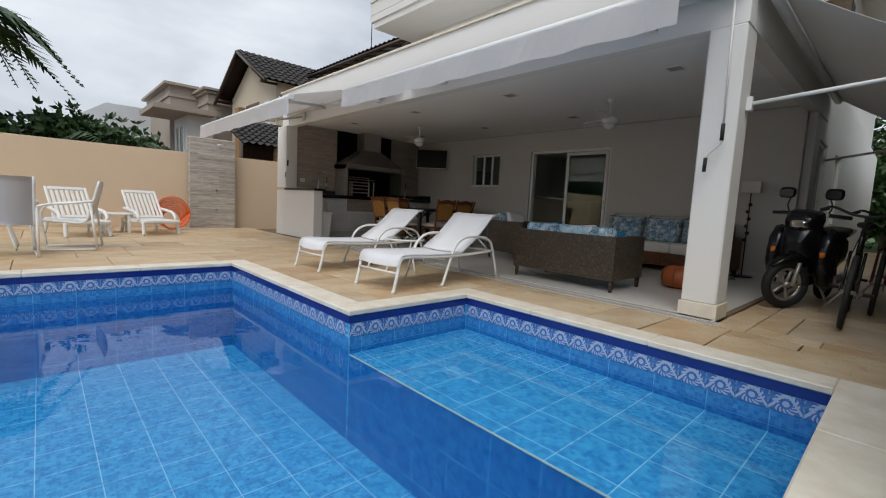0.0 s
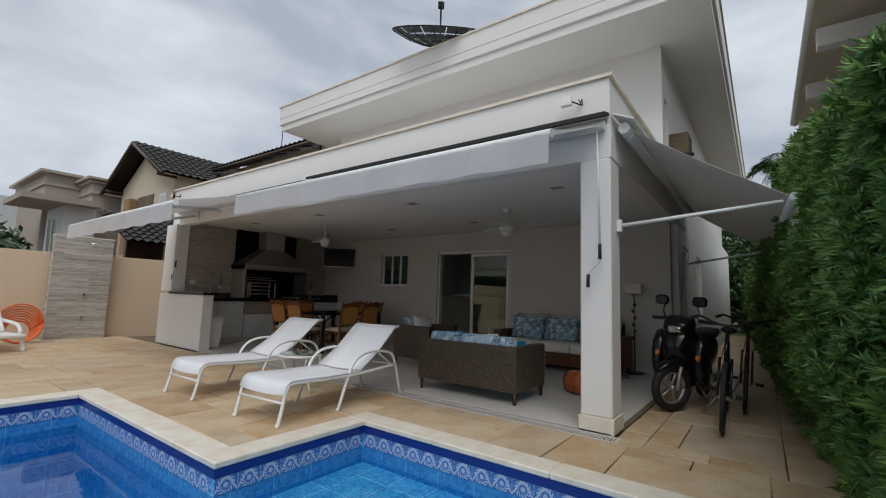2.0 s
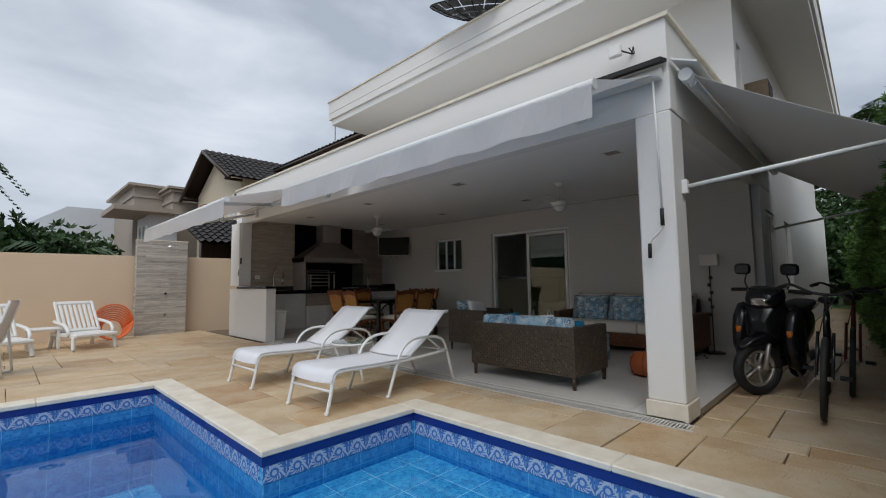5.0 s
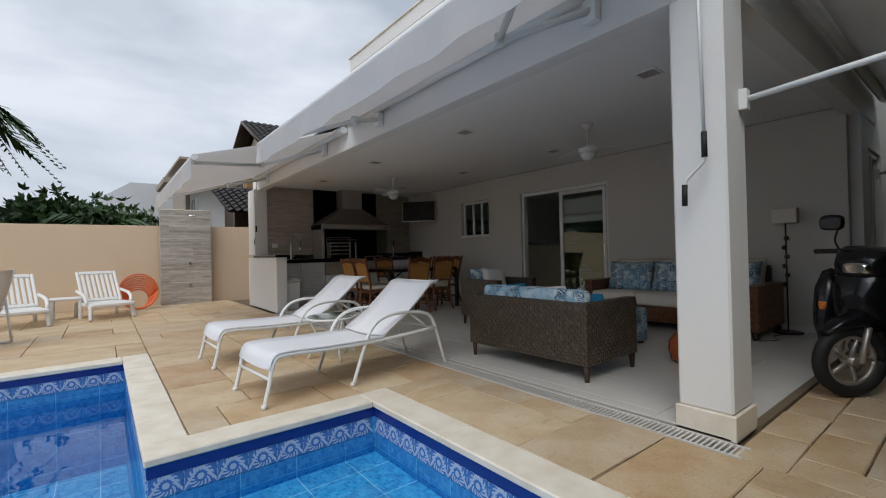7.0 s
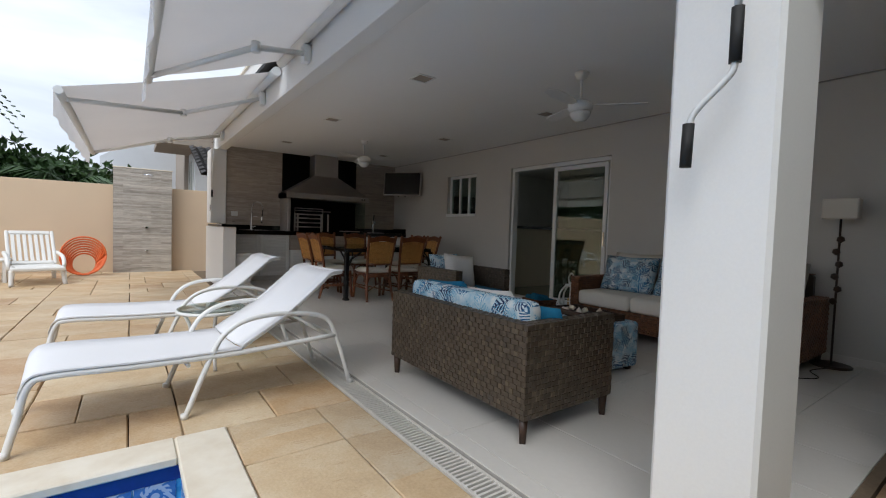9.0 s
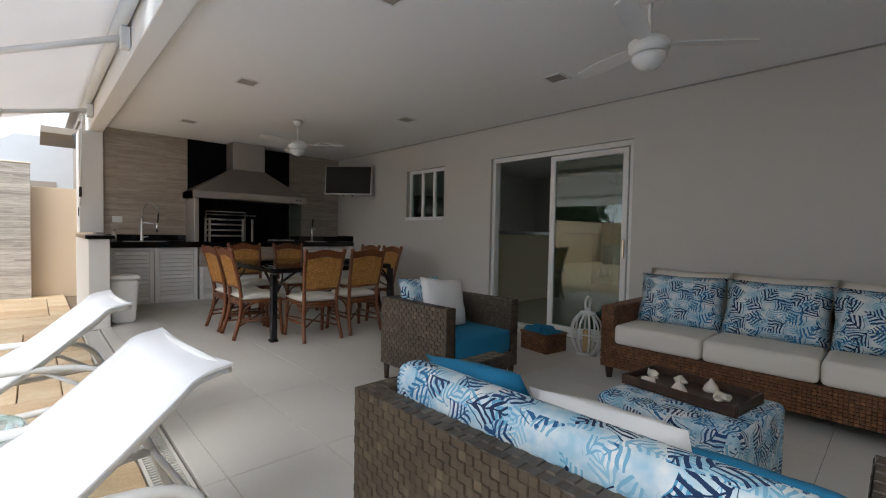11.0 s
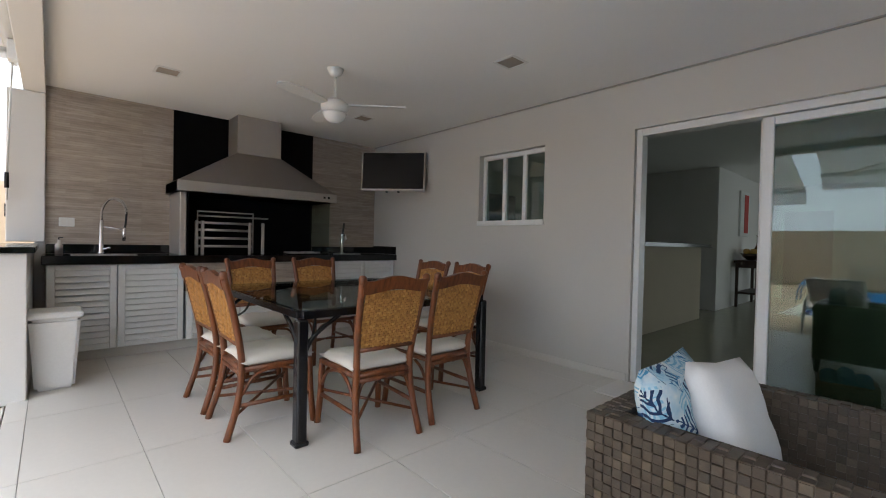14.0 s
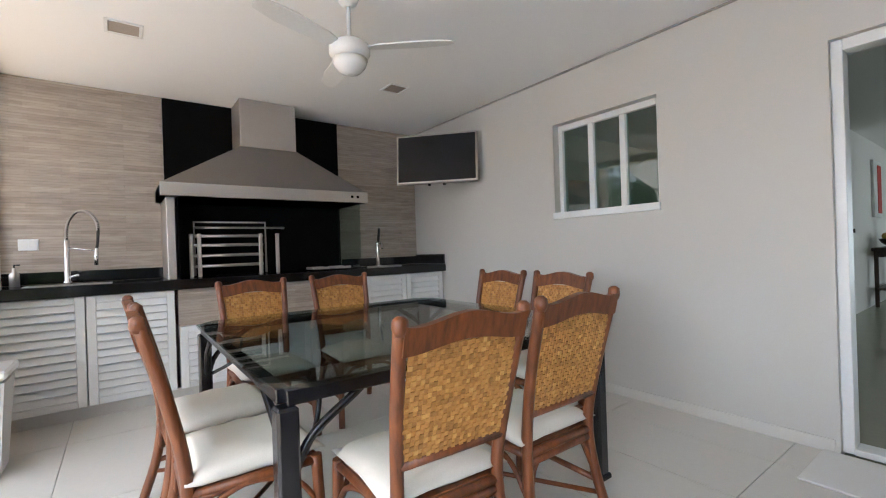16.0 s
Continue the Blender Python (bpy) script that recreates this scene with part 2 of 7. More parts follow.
def leaf_print():
    """White cloth printed with blue palm fronds."""
    n = Nodes("blue_palm_print_cloth")
    def fronds(scale, seed, w):
        mp = n.t.nodes.new("ShaderNodeMapping")
        mp.inputs["Location"].default_value = (seed, seed * 0.7, 0)
        wob = n.t.nodes.new("ShaderNodeTexNoise")
        wob.inputs["Scale"].default_value, wob.inputs["Detail"].default_value = 9.0, 2.0
        n.t.links.new(n.tc.outputs["UV"], wob.inputs["Vector"])
        bend = n.t.nodes.new("ShaderNodeVectorMath")
        bend.operation = "MULTIPLY_ADD"
        bend.inputs[1].default_value = (0.07, 0.07, 0.0)
        n.t.links.new(wob.outputs["Color"], bend.inputs[0])
        n.t.links.new(n.tc.outputs["UV"], bend.inputs[2])
        n.t.links.new(bend.outputs[0], mp.inputs["Vector"])
        vo = n.t.nodes.new("ShaderNodeTexVoronoi")
        vo.voronoi_dimensions = "2D"
        vo.inputs["Scale"].default_value = scale
        n.t.links.new(mp.outputs["Vector"], vo.inputs["Vector"])
        d = n.t.nodes.new("ShaderNodeVectorMath")
        d.operation = "SUBTRACT"
        n.t.links.new(mp.outputs["Vector"], d.inputs[0])
        n.t.links.new(vo.outputs["Position"], d.inputs[1])
        s = n.t.nodes.new("ShaderNodeSeparateXYZ")
        n.t.links.new(d.outputs[0], s.inputs[0])
        sc = n.t.nodes.new("ShaderNodeSeparateXYZ")
        n.t.links.new(vo.outputs["Color"], sc.inputs[0])
        a = n.math("MULTIPLY", sc.outputs[0], 6.283)
        ca, sa = n.math("COSINE", a), n.math("SINE", a)
        u = n.math("ADD", n.math("MULTIPLY", s.outputs[0], ca), n.math("MULTIPLY", s.outputs[1], sa))
        v = n.math("ABSOLUTE", n.math("SUBTRACT", n.math("MULTIPLY", s.outputs[1], ca), n.math("MULTIPLY", s.outputs[0], sa)))
        k = 6.283 * scale * 4.2
        leaflets = n.math("GREATER_THAN", n.math("SINE", n.math("MULTIPLY", n.math("SUBTRACT", u, n.math("MULTIPLY", v, 1.1)), k)), 0.12)
        body = n.math("LESS_THAN", v, n.math("MULTIPLY", n.math("SUBTRACT", 0.62 / scale, n.math("ABSOLUTE", u)), w))
        stem = n.math("LESS_THAN", v, 0.018 / scale)
        return n.math("MULTIPLY", n.math("MAXIMUM", leaflets, stem), body), sc.outputs[1]
    f1, c1 = fronds(8.5, 0.0, 0.95)
    f2, c2 = fronds(11.0, 3.3, 0.85)
    cloth = n.ramp(n.noise(14, 3), (0.35, (0.72, 0.74, 0.72)), (0.62, (0.36, 0.54, 0.64)))
    col = n.mix(f2, cloth, n.ramp(c2, (0.0, (0.08, 0.30, 0.48)), (1.0, (0.28, 0.50, 0.62))))
    col = n.mix(f1, col, n.ramp(c1, (0.0, (0.006, 0.018, 0.06)), (0.6, (0.012, 0.06, 0.17)), (1.0, (0.03, 0.18, 0.36))))
    n.bump(n.noise(300, 2), 0.1, 0.001)
    return n.done(col, 0.85)


def leaf_mat(name, dark, mid, light):
    n = Nodes(name)
    col = n.ramp(n.island(), (0.0, dark), (0.5, mid), (1.0, light))
    col = n.mix(0.4, col, n.ramp(n.noise(1.3, 3), (0.3, dark), (0.7, light)))
    m = n.done(col, 0.45)
    n.b.inputs["Transmission Weight"].default_value = 0.0
    return m


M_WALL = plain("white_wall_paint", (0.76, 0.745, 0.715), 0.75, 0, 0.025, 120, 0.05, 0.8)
# veranda wall white, darkened to carry the shade under the roof
M_INNER = plain("shaded_warm_white_paint", (0.57, 0.545, 0.50), 0.7, 0, 0.02, 120, 0.04, 0.8)
M_CEIL = plain("ceiling_paint", (0.86, 0.845, 0.82), 0.85, 0, 0.015, 120, 0.03, 0.8)
M_YARD = plain("peach_render", (0.66, 0.52, 0.37), 0.85, 0, 0.06, 80, 0.12, 0.9)
M_STONE = stone_slab()
M_COPE = coping_stone()
M_POOL = pool_tile("blue_mosaic_pool_tile", (0.09, 0.42, 0.72), (0.13, 0.50, 0.78), (0.55, 0.78, 0.88), (0.035, 0.25, 0.58), (0.15, 0.52, 0.78), (0.02, 0.15, 0.44))
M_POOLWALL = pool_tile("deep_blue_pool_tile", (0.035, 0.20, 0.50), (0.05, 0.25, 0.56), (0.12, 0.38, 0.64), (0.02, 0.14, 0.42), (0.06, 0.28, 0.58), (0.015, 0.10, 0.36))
M_NAVY, M_ROSE, M_WATER = dark_blue_tile(), rosette_tile(), water()
M_JOINT = plain("dark_mortar", (0.17, 0.125, 0.08), 0.95, 0, 0.2, 40, 0.3)
M_FLOOR = plain("pale_porcelain_tile", (0.63, 0.60, 0.55), 0.3, 0, 0.03, 30, 0.02, 1.5)
M_GROUT = plain("grey_grout", (0.36, 0.34, 0.31), 0.9)
M_GLASS = clear_glass("window_glass", (0.60, 0.68, 0.63), 3.4)
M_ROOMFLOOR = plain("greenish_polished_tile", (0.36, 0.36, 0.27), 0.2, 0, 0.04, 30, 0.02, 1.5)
M_TABLEGLASS = clear_glass("smoked_table_glass", (0.76, 0.83, 0.81), 1.5)
M_PVC = plain("white_pvc", (0.78, 0.78, 0.76), 0.35, 0, 0.03, 60, 0.02)
M_ALU = plain("white_aluminium", (0.76, 0.76, 0.74), 0.3, 0, 0.03, 60, 0.02)
M_STRIP = strip_tile("beige_strip_cladding", (0.30, 0.245, 0.195), (0.47, 0.40, 0.33))
M_SHOWER = strip_tile("grey_strip_cladding", (0.22, 0.195, 0.165), (0.60, 0.56, 0.50), 0.55, 0.03)
M_GRANITE = plain("black_granite", (0.006, 0.006, 0.007), 0.12, 0, 0.4, 200, 0.01)
M_BLACK = plain("black_panel", (0.003, 0.003, 0.0035), 0.3, 0, 0.2)
M_BLACK.node_tree.nodes["Principled BSDF"].inputs["Specular IOR Level"].default_value = 0.06
M_STEEL = plain("brushed_steel", (0.50, 0.46, 0.42), 0.48, 0.85, 0.05, 90, 0.03)
M_CHROME = plain("chrome", (0.75, 0.75, 0.76), 0.1, 1.0, 0.02)
M_CANVAS = cloth_through("pale_canvas", (0.88, 0.87, 0.87), 0.36)
M_SIDECANVAS = cloth_through("grey_canvas", (0.66, 0.645, 0.62), 0.25)
M_RUBBER = plain("black_rubber", (0.012, 0.012, 0.012), 0.7)
M_BLACKPAINT = plain("black_gloss_paint", (0.008, 0.008, 0.01), 0.22, 0, 0.2)
M_RATTAN = wood("rattan_pole", (0.075, 0.020, 0.006), (0.22, 0.068, 0.018), 0.38)
M_CANE = weave_mat("woven_cane", (0.26, 0.11, 0.022), (0.50, 0.24, 0.06), (0.66, 0.38, 0.12))
M_WICKER = weave_mat("dark_wicker", (0.040, 0.029, 0.020), (0.066, 0.048, 0.033), (0.125, 0.095, 0.062))
M_WICKERD = plain("dark_wicker_binding", (0.05, 0.038, 0.028), 0.45, 0, 0.3, 120, 0.3)
M_SEAGRASS = weave_mat("brown_seagrass", (0.06, 0.022, 0.009), (0.16, 0.062, 0.024), (0.27, 0.12, 0.05))
M_CREAM = plain("cream_cloth", (0.70, 0.65, 0.57), 0.9, 0, 0.05, 180, 0.1)
M_WHITECLOTH = plain("white_cloth", (0.74, 0.72, 0.69), 0.9, 0, 0.04, 160, 0.1)
M_TEAL = plain("teal_cloth", (0.01, 0.16, 0.30), 0.85, 0, 0.12, 160, 0.1)
M_PRINT = leaf_print()
M_DARKWOOD = wood("dark_wood", (0.025, 0.013, 0.008), (0.065, 0.032, 0.018), 0.4)
M_SLING = plain("white_mesh_sling", (0.75, 0.75, 0.77), 0.7, 0, 0.02, 220, 0.03)
M_PLASTIC = plain("white_plastic", (0.76, 0.75, 0.72), 0.4, 0, 0.04)
M_ORANGE = plain("orange_hose", (0.72, 0.14, 0.03), 0.45, 0, 0.1)
M_ORANGELEATHER = plain("orange_leather", (0.42, 0.10, 0.025), 0.5, 0, 0.15, 60, 0.15)
M_ROOFTILE = plain("black_roof_tile", (0.028, 0.024, 0.022), 0.7, 0, 0.4, 30, 0.2)
M_BRICK = plain("ochre_brick", (0.36, 0.22, 0.11), 0.85, 0, 0.3, 30, 0.3)
M_CREAMWALL = plain("cream_render", (0.62, 0.54, 0.41), 0.85, 0, 0.05)
M_TAUPE = plain("taupe_render", (0.36, 0.31, 0.26), 0.85, 0, 0.05)
M_BLUEWHITE = plain("cool_white_render", (0.60, 0.62, 0.64), 0.8, 0, 0.04)
M_GRASS = plain("lawn", (0.07, 0.13, 0.03), 0.9, 0, 0.4, 30, 0.5)
M_HEDGE = leaf_mat("hedge_needles", (0.022, 0.080, 0.013), (0.080, 0.20, 0.032), (0.26, 0.42, 0.09))
M_LEAF = leaf_mat("tree_leaves", (0.015, 0.04, 0.010), (0.035, 0.085, 0.02), (0.07, 0.13, 0.035))
# near-black: the shade deep inside the hedge is put into this colour
M_CORE = plain("hedge_inner_shade", (0.012, 0.02, 0.007), 0.95, 0, 0.3)
M_BARK = plain("bark", (0.16, 0.12, 0.08), 0.9, 0, 0.3, 20, 0.5)
M_TV = plain("tv_screen", (0.012, 0.012, 0.014), 0.12, 0, 0.1)
M_AMBER = plain("amber_lens", (0.55, 0.15, 0.01), 0.2, 0, 0.1)
M_LAMPGLASS = plain("opal_glass", (0.78, 0.77, 0.74), 0.25, 0, 0.02)
M_RED = plain("red_print", (0.45, 0.03, 0.02), 0.6, 0, 0.2)


# ---- mesh helpers ----
def box(bm, x0, x1, y0, y1, z0, z1, bev=0.0, m=None, segs=1):
    mat = Matrix.Translation(((x0 + x1) / 2, (y0 + y1) / 2, (z0 + z1) / 2)) @ Matrix.Diagonal((abs(x1 - x0), abs(y1 - y0), abs(z1 - z0), 1))
    vs = bmesh.ops.create_cube(bm, size=1.0, matrix=mat)["verts"]
    if bev > 0:
        es = list({e for v in vs for e in v.link_edges})
        r = bmesh.ops.bevel(bm, geom=es, offset=bev, segments=segs, affect="EDGES", profile=0.5)
        vs = list({v for f in r["faces"] for v in f.verts} | {v for v in vs if v.is_valid})
    if m is not None:
        bmesh.ops.transform(bm, matrix=m, verts=vs)
    return vs


def tube(bm, pts, r, seg=8, taper=None):
    """A round bar along a line of points."""
    pts = [Vector(p) for p in pts]
    rings, up = [], None
    for i, p in enumerate(pts):
        d = (pts[min(i + 1, len(pts) - 1)] - pts[max(i - 1, 0)]).normalized()
        if up is None:
            up = d.orthogonal().normalized()
        up = (up - d * up.dot(d)).normalized()
        side = d.cross(up)
        rr = r if taper is None else r * (1 + (taper - 1) * i / (len(pts) - 1))
        rings.append([bm.verts.new(p + (up * math.cos(a) + side * math.sin(a)) * rr) for a in (6.28319 * k / seg for k in range(seg))])
    for a, b in zip(rings, rings[1:]):
        for k in range(seg):
            bm.faces.new((a[k], a[(k + 1) % seg], b[(k + 1) % seg], b[k])).smooth = True
    bm.faces.new(rings[0][::-1])
    bm.faces.new(rings[-1])


def arc(pts, n=8):
    """A smooth curve through points."""
    pts = [Vector(p) for p in pts]
    out = []
    ext = [pts[0] * 2 - pts[1]] + pts + [pts[-1] * 2 - pts[-2]]
    for a, b, c, d in zip(ext, ext[1:], ext[2:], ext[3:]):
        for k in range(n):
            t = k / n
            out.append(0.5 * (2 * b + (c - a) * t + (2 * a - 5 * b + 4 * c - d) * t * t + (3 * b - a - 3 * c + d) * t ** 3))
    return out + [pts[-1]]


def lathe(bm, prof, seg=20, at=(0, 0, 0)):
    """A turned shape from (radius, height) pairs."""
    rings = []
    for r, z in prof:
        rings.append([bm.verts.new((at[0] + r * math.cos(6.28319 * k / seg), at[1] + r * math.sin(6.28319 * k / seg), at[2] + z)) for k in range(seg)])
    for a, b in zip(rings, rings[1:]):
        for k in range(seg):
            bm.faces.new((a[k], a[(k + 1) % seg], b[(k + 1) % seg], b[k])).smooth = True
    bm.faces.new(rings[0][::-1])
    bm.faces.new(rings[-1])


def prism(bm, poly, lo, hi, axis="y"):
    """A flat outline pushed along an axis. poly holds (a, b) in the other two axes, in order."""
    def at(a, b, c):
        return {"x": (c, a, b), "y": (a, c, b), "z": (a, b, c)}[axis]
    v0 = [bm.verts.new(at(a, b, lo)) for a, b in poly]
    v1 = [bm.verts.new(at(a, b, hi)) for a, b in poly]
    bm.faces.new(v0)
    bm.faces.new(v1[::-1])
    for k in range(len(poly)):
        j = (k + 1) % len(poly)
        bm.faces.new((v0[k], v1[k], v1[j], v0[j]))


def pillow(bm, w, h, d, m=None, bulge=0.55, nx=10, nz=8):
    """A stuffed cushion, w by h, d thick in the middle, in the xz plane."""
    grid = {}
    for s in (-1, 1):
        for i in range(nx + 1):
            for j in range(nz + 1):
                u, v = 2 * i / nx - 1, 2 * j / nz - 1
                edge = max(0.0, (1 - u ** 4) * (1 - v ** 4)) ** bulge
                pin = 1 - 0.06 * (1 - abs(u)) * abs(v) ** 3 - 0.02
                pin2 = 1 - 0.06 * (1 - abs(v)) * abs(u) ** 3 - 0.02
                k = (i, j) if i in (0, nx) or j in (0, nz) else (i, j, s)
                if k not in grid:
                    wob = 0.012 * noise.noise((u * 2.1 + w * 9, v * 2.3 + h * 7, s * 1.0))
                    grid[k] = bm.verts.new((u * w / 2 * pin2, s * (edge * d / 2) + wob * edge, v * h / 2 * pin))
    g = lambda i, j, s: grid[(i, j)] if i in (0, nx) or j in (0, nz) else grid[(i, j, s)]
    for s in (-1, 1):
        for i in range(nx):
            for j in range(nz):
                q = (g(i, j, s), g(i + 1, j, s), g(i + 1, j + 1, s), g(i, j + 1, s))
                bm.faces.new(q if s < 0 else q[::-1]).smooth = True
    if m is not None:
        bmesh.ops.transform(bm, matrix=m, verts=list(grid.values()))


def weave(bm, o, du, dv, nu, nv, lift, seed=0, gap=0.08, spread=0.35):
    """A basket weave over a panel: o the corner, du and dv its sides; raised cells by turns."""
    o, du, dv = Vector(o), Vector(du), Vector(dv)
    nrm = du.cross(dv).normalized()
    rnd = random.Random(seed)
    for i in range(nu):
        for j in range(nv):
            hi = lift if (i + j) % 2 == 0 else lift * spread
            a, b, c, d = (i + gap) / nu, (i + 1 - gap) / nu, (j + gap) / nv, (j + 1 - gap) / nv
            hi *= rnd.uniform(0.88, 1.1)
            vb = [bm.verts.new(o + du * p + dv * q) for p, q in ((i / nu, j / nv), ((i + 1) / nu, j / nv), ((i + 1) / nu, (j + 1) / nv), (i / nu, (j + 1) / nv))]
            vt = [bm.verts.new(o + du * p + dv * q + nrm * hi) for p, q in ((a, c), (b, c), (b, d), (a, d))]
            bm.faces.new(vt)
            for k in range(4):
                bm.faces.new((vb[k], vb[(k + 1) % 4], vt[(k + 1) % 4], vt[k]))


def uv_box(bm):
    lay = bm.loops.layers.uv.verify()
    for f in bm.faces:
        n = f.normal
        ax = max(range(3), key=lambda k: abs(n[k]))
        a, b = ((1, 2), (0, 2), (0, 1))[ax]
        for l in f.loops:
            l[lay].uv = (l.vert.co[a], l.vert.co[b])


def mesh_of(name, bm, material):
    bm.normal_update()
    uv_box(bm)
    me = bpy.data.meshes.new(name)
    bm.to_mesh(me)
    bm.free()
    me.materials.append(material)
    return me


def part(name, bm, material, parent=None, label=""):
    ob = new(name, mesh_of(name, bm, material))
    if parent is not None:
        ob.parent = parent
    return tagged(ob, label)


def thing(name, label, category, group="", m=None):
    e = new(name)
    e.empty_display_size = 0.1
    if m is not None:
        e.matrix_world = m
    return tagged(e, label, category, group)


def structure(name, boxes, material, label, category="wall", bev=0.0):
    bm = bmesh.new()
    for b in boxes:
        box(bm, *b, bev)
    return tagged(part(name, bm, material), label, category, "", "structure")


def single(name, material, label, category, *boxes, bev=0.004, group=""):
    bm = bmesh.new()
    for b in boxes:
        box(bm, *b, bev)
    return tagged(part(name, bm, material), label, category, group)


def bpart(name, material, parent, *boxes, bev=0.004, label="", m=None):
    bm = bmesh.new()
    for b in boxes:
        box(bm, *b, bev, m)
    return part(name, bm, material, parent, label)


def tpart(name, material, parent, r, *lines, seg=8, label=""):
    bm = bmesh.new()
    for l in lines:
        tube(bm, l, r, seg)
    return part(name, bm, material, parent, label)


# ---- ground, pool and deck ----
GZ = -0.02
ground = structure("ground", [(-60, 120, -60, -0.155, -0.5, -0.06), (-60, -6.21, -0.155, 6.055, -0.5, -0.06), (-60, 120, 6.055, 140, -0.5, -0.06), (4.3, 120, -0.155, 6.055, -0.5, -0.06),
                               (3.505, 4.3, -0.155, 6.055, -0.5, -0.06), (2.105, 3.505, 3.105, 6.055, -0.5, -0.06)], M_JOINT, "dark mortar bed and soil under the paving", "ground")
pool_shell = structure("pool_shell", [(-6, 1.92, 0.05, 5.87, -1.35, -1.12), (1.92, 3.3, 0.05, 2.92, -1.35, -0.385),
                                      (-6, 2.1, 5.87, 6.05, -1.35, -0.06), (1.92, 2.1, 2.92, 5.87, -1.35, -0.06),
                                      (2.1, 3.3, 2.92, 3.1, -1.35, -0.06), (3.3, 3.5, 0.05, 3.1, -1.35, -0.06),
                                      (-6, 3.5, -0.15, 0.05, -1.35, -0.06), (-6.2, -6, -0.15, 6.05, -1.35, -0.06)],
                       M_POOL, "swimming pool lined with blue mosaic tiles and a shallow ledge", "pool")
bm = bmesh.new()
for x0, x1, y0, y1 in ((-5.99, 1.915, 0.055, 5.865), (1.915, 3.295, 0.055, 2.915)):
    bm.faces.new([bm.verts.new(p) for p in ((x0, y0, -0.33), (x1, y0, -0.33), (x1, y1, -0.33), (x0, y1, -0.33))])
pool_water = tagged(part("pool_water", bm, M_WATER), "clear still blue pool water", "water", "", "structure")
pool_water.visible_shadow = False
bm = bmesh.new()
box(bm, 1.911, 1.925, 0.06, 2.90, -0.384, -0.378)
part("ledge_trim", bm, M_COPE, pool_shell, "pale trim along the ledge")


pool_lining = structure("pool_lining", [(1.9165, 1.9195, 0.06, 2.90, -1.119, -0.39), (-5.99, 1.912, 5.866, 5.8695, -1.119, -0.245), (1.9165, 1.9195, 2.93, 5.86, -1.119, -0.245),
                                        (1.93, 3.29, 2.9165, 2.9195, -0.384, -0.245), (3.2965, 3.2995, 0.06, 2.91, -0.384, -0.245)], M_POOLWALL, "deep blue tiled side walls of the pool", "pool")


def coping():
    edge = thing("pool_coping", "pale cream stone coping round the pool", "coping")
    edge["kind"] = "structure"
    runs = [(-6, 1.9, 5.85, 6.09, 0), (1.9, 2.14, 3.13, 6.09, 1), (1.9, 3.28, 2.9, 3.13, 0), (3.28, 3.52, 0.07, 3.13, 1), (-6, 3.52, -0.22, 0.07, 0)]
    for x0, x1, y0, y1, up in runs:
        n = max(1, round((y1 - y0 if up else x1 - x0) / 0.95))
        for k in range(n):
            a, b = k / n, (k + 1) / n
            r = (x0, x1, y0 + (y1 - y0) * a + 0.001, y0 + (y1 - y0) * b - 0.001) if up else (x0 + (x1 - x0) * a + 0.001, x0 + (x1 - x0) * b - 0.001, y0, y1)
            bpart("coping_stone", M_COPE, edge, (*r, -0.058, -0.012), bev=0.008)


coping()


def pool_border():
    """Navy edging and rosette tiles along the water."""
    border = thing("pool_border", "navy edging above pale rosette tiles", "tile border")
    border["kind"] = "structure"
    for i, (x0, x1, y0, y1) in enumerate(((-6, 1.912, 5.862, 5.868), (1.912, 1.918, 2.914, 5.862), (1.915, 3.293, 2.912, 2.918), (3.293, 3.299, 0.06, 2.912))):
        bpart("navy_strip", M_NAVY, border, (x0, x1, y0, y1, -0.125, -0.06), bev=0)
    bm = bmesh.new()
    box(bm, -0.083, 0.083, -0.004, 0.004, -0.055, 0.055, 0.002)
    me = mesh_of("rosette_tile", bm, M_ROSE)
    spots = []
    for k in range(46):
        spots.append((1.82 - 0.17 * k, 5.864, 0))
    for k in range(17):
        spots.append((1.916, 5.77 - 0.17 * k, 90))
    for k in range(8):
        spots.append((2.0 + 0.17 * k, 2.916, 0))
    for k in range(17):
        spots.append((3.296, 2.82 - 0.17 * k, 90))
    for x, y, a in spots:
        o = new("rosette_tile", me)
        o.parent, o.matrix_basis = border, pose(x, y, -0.184, 0, 0, a)


pool_border()

# ---- veranda ----
XF, XB, Y0, YB, ZC = 4.46, 8.40, 0.98, 10.05, 2.62
floor = structure("veranda_floor", [(XF - 0.02, XB + 0.01, Y0 + 0.02, YB + 0.3, -0.2, -0.006)], M_GROUT, "pale porcelain tiled veranda floor", "floor")
kerb = structure("floor_edge", [(XF + 0.3, 8.4, 0.95, 0.999, -0.1, -0.002)], M_JOINT, "dark worn edge of the veranda floor", "trim")
ceiling = structure("ceiling", [(XF + 0.16, XB, Y0 + 0.16, YB, ZC, ZC + 0.1)], M_CEIL, "flat white plaster ceiling of the veranda", "ceiling")
beam = structure("front_beam", [(XF, XF + 0.16, Y0, 10.5, 2.53, 2.86)], M_WALL, "white painted front beam", "beam", 0.006)
beam_side = structure("side_beam", [(XF + 0.16, 9.4, Y0, Y0 + 0.16, 2.53, 2.86)], M_WALL, "white painted side beam", "beam")
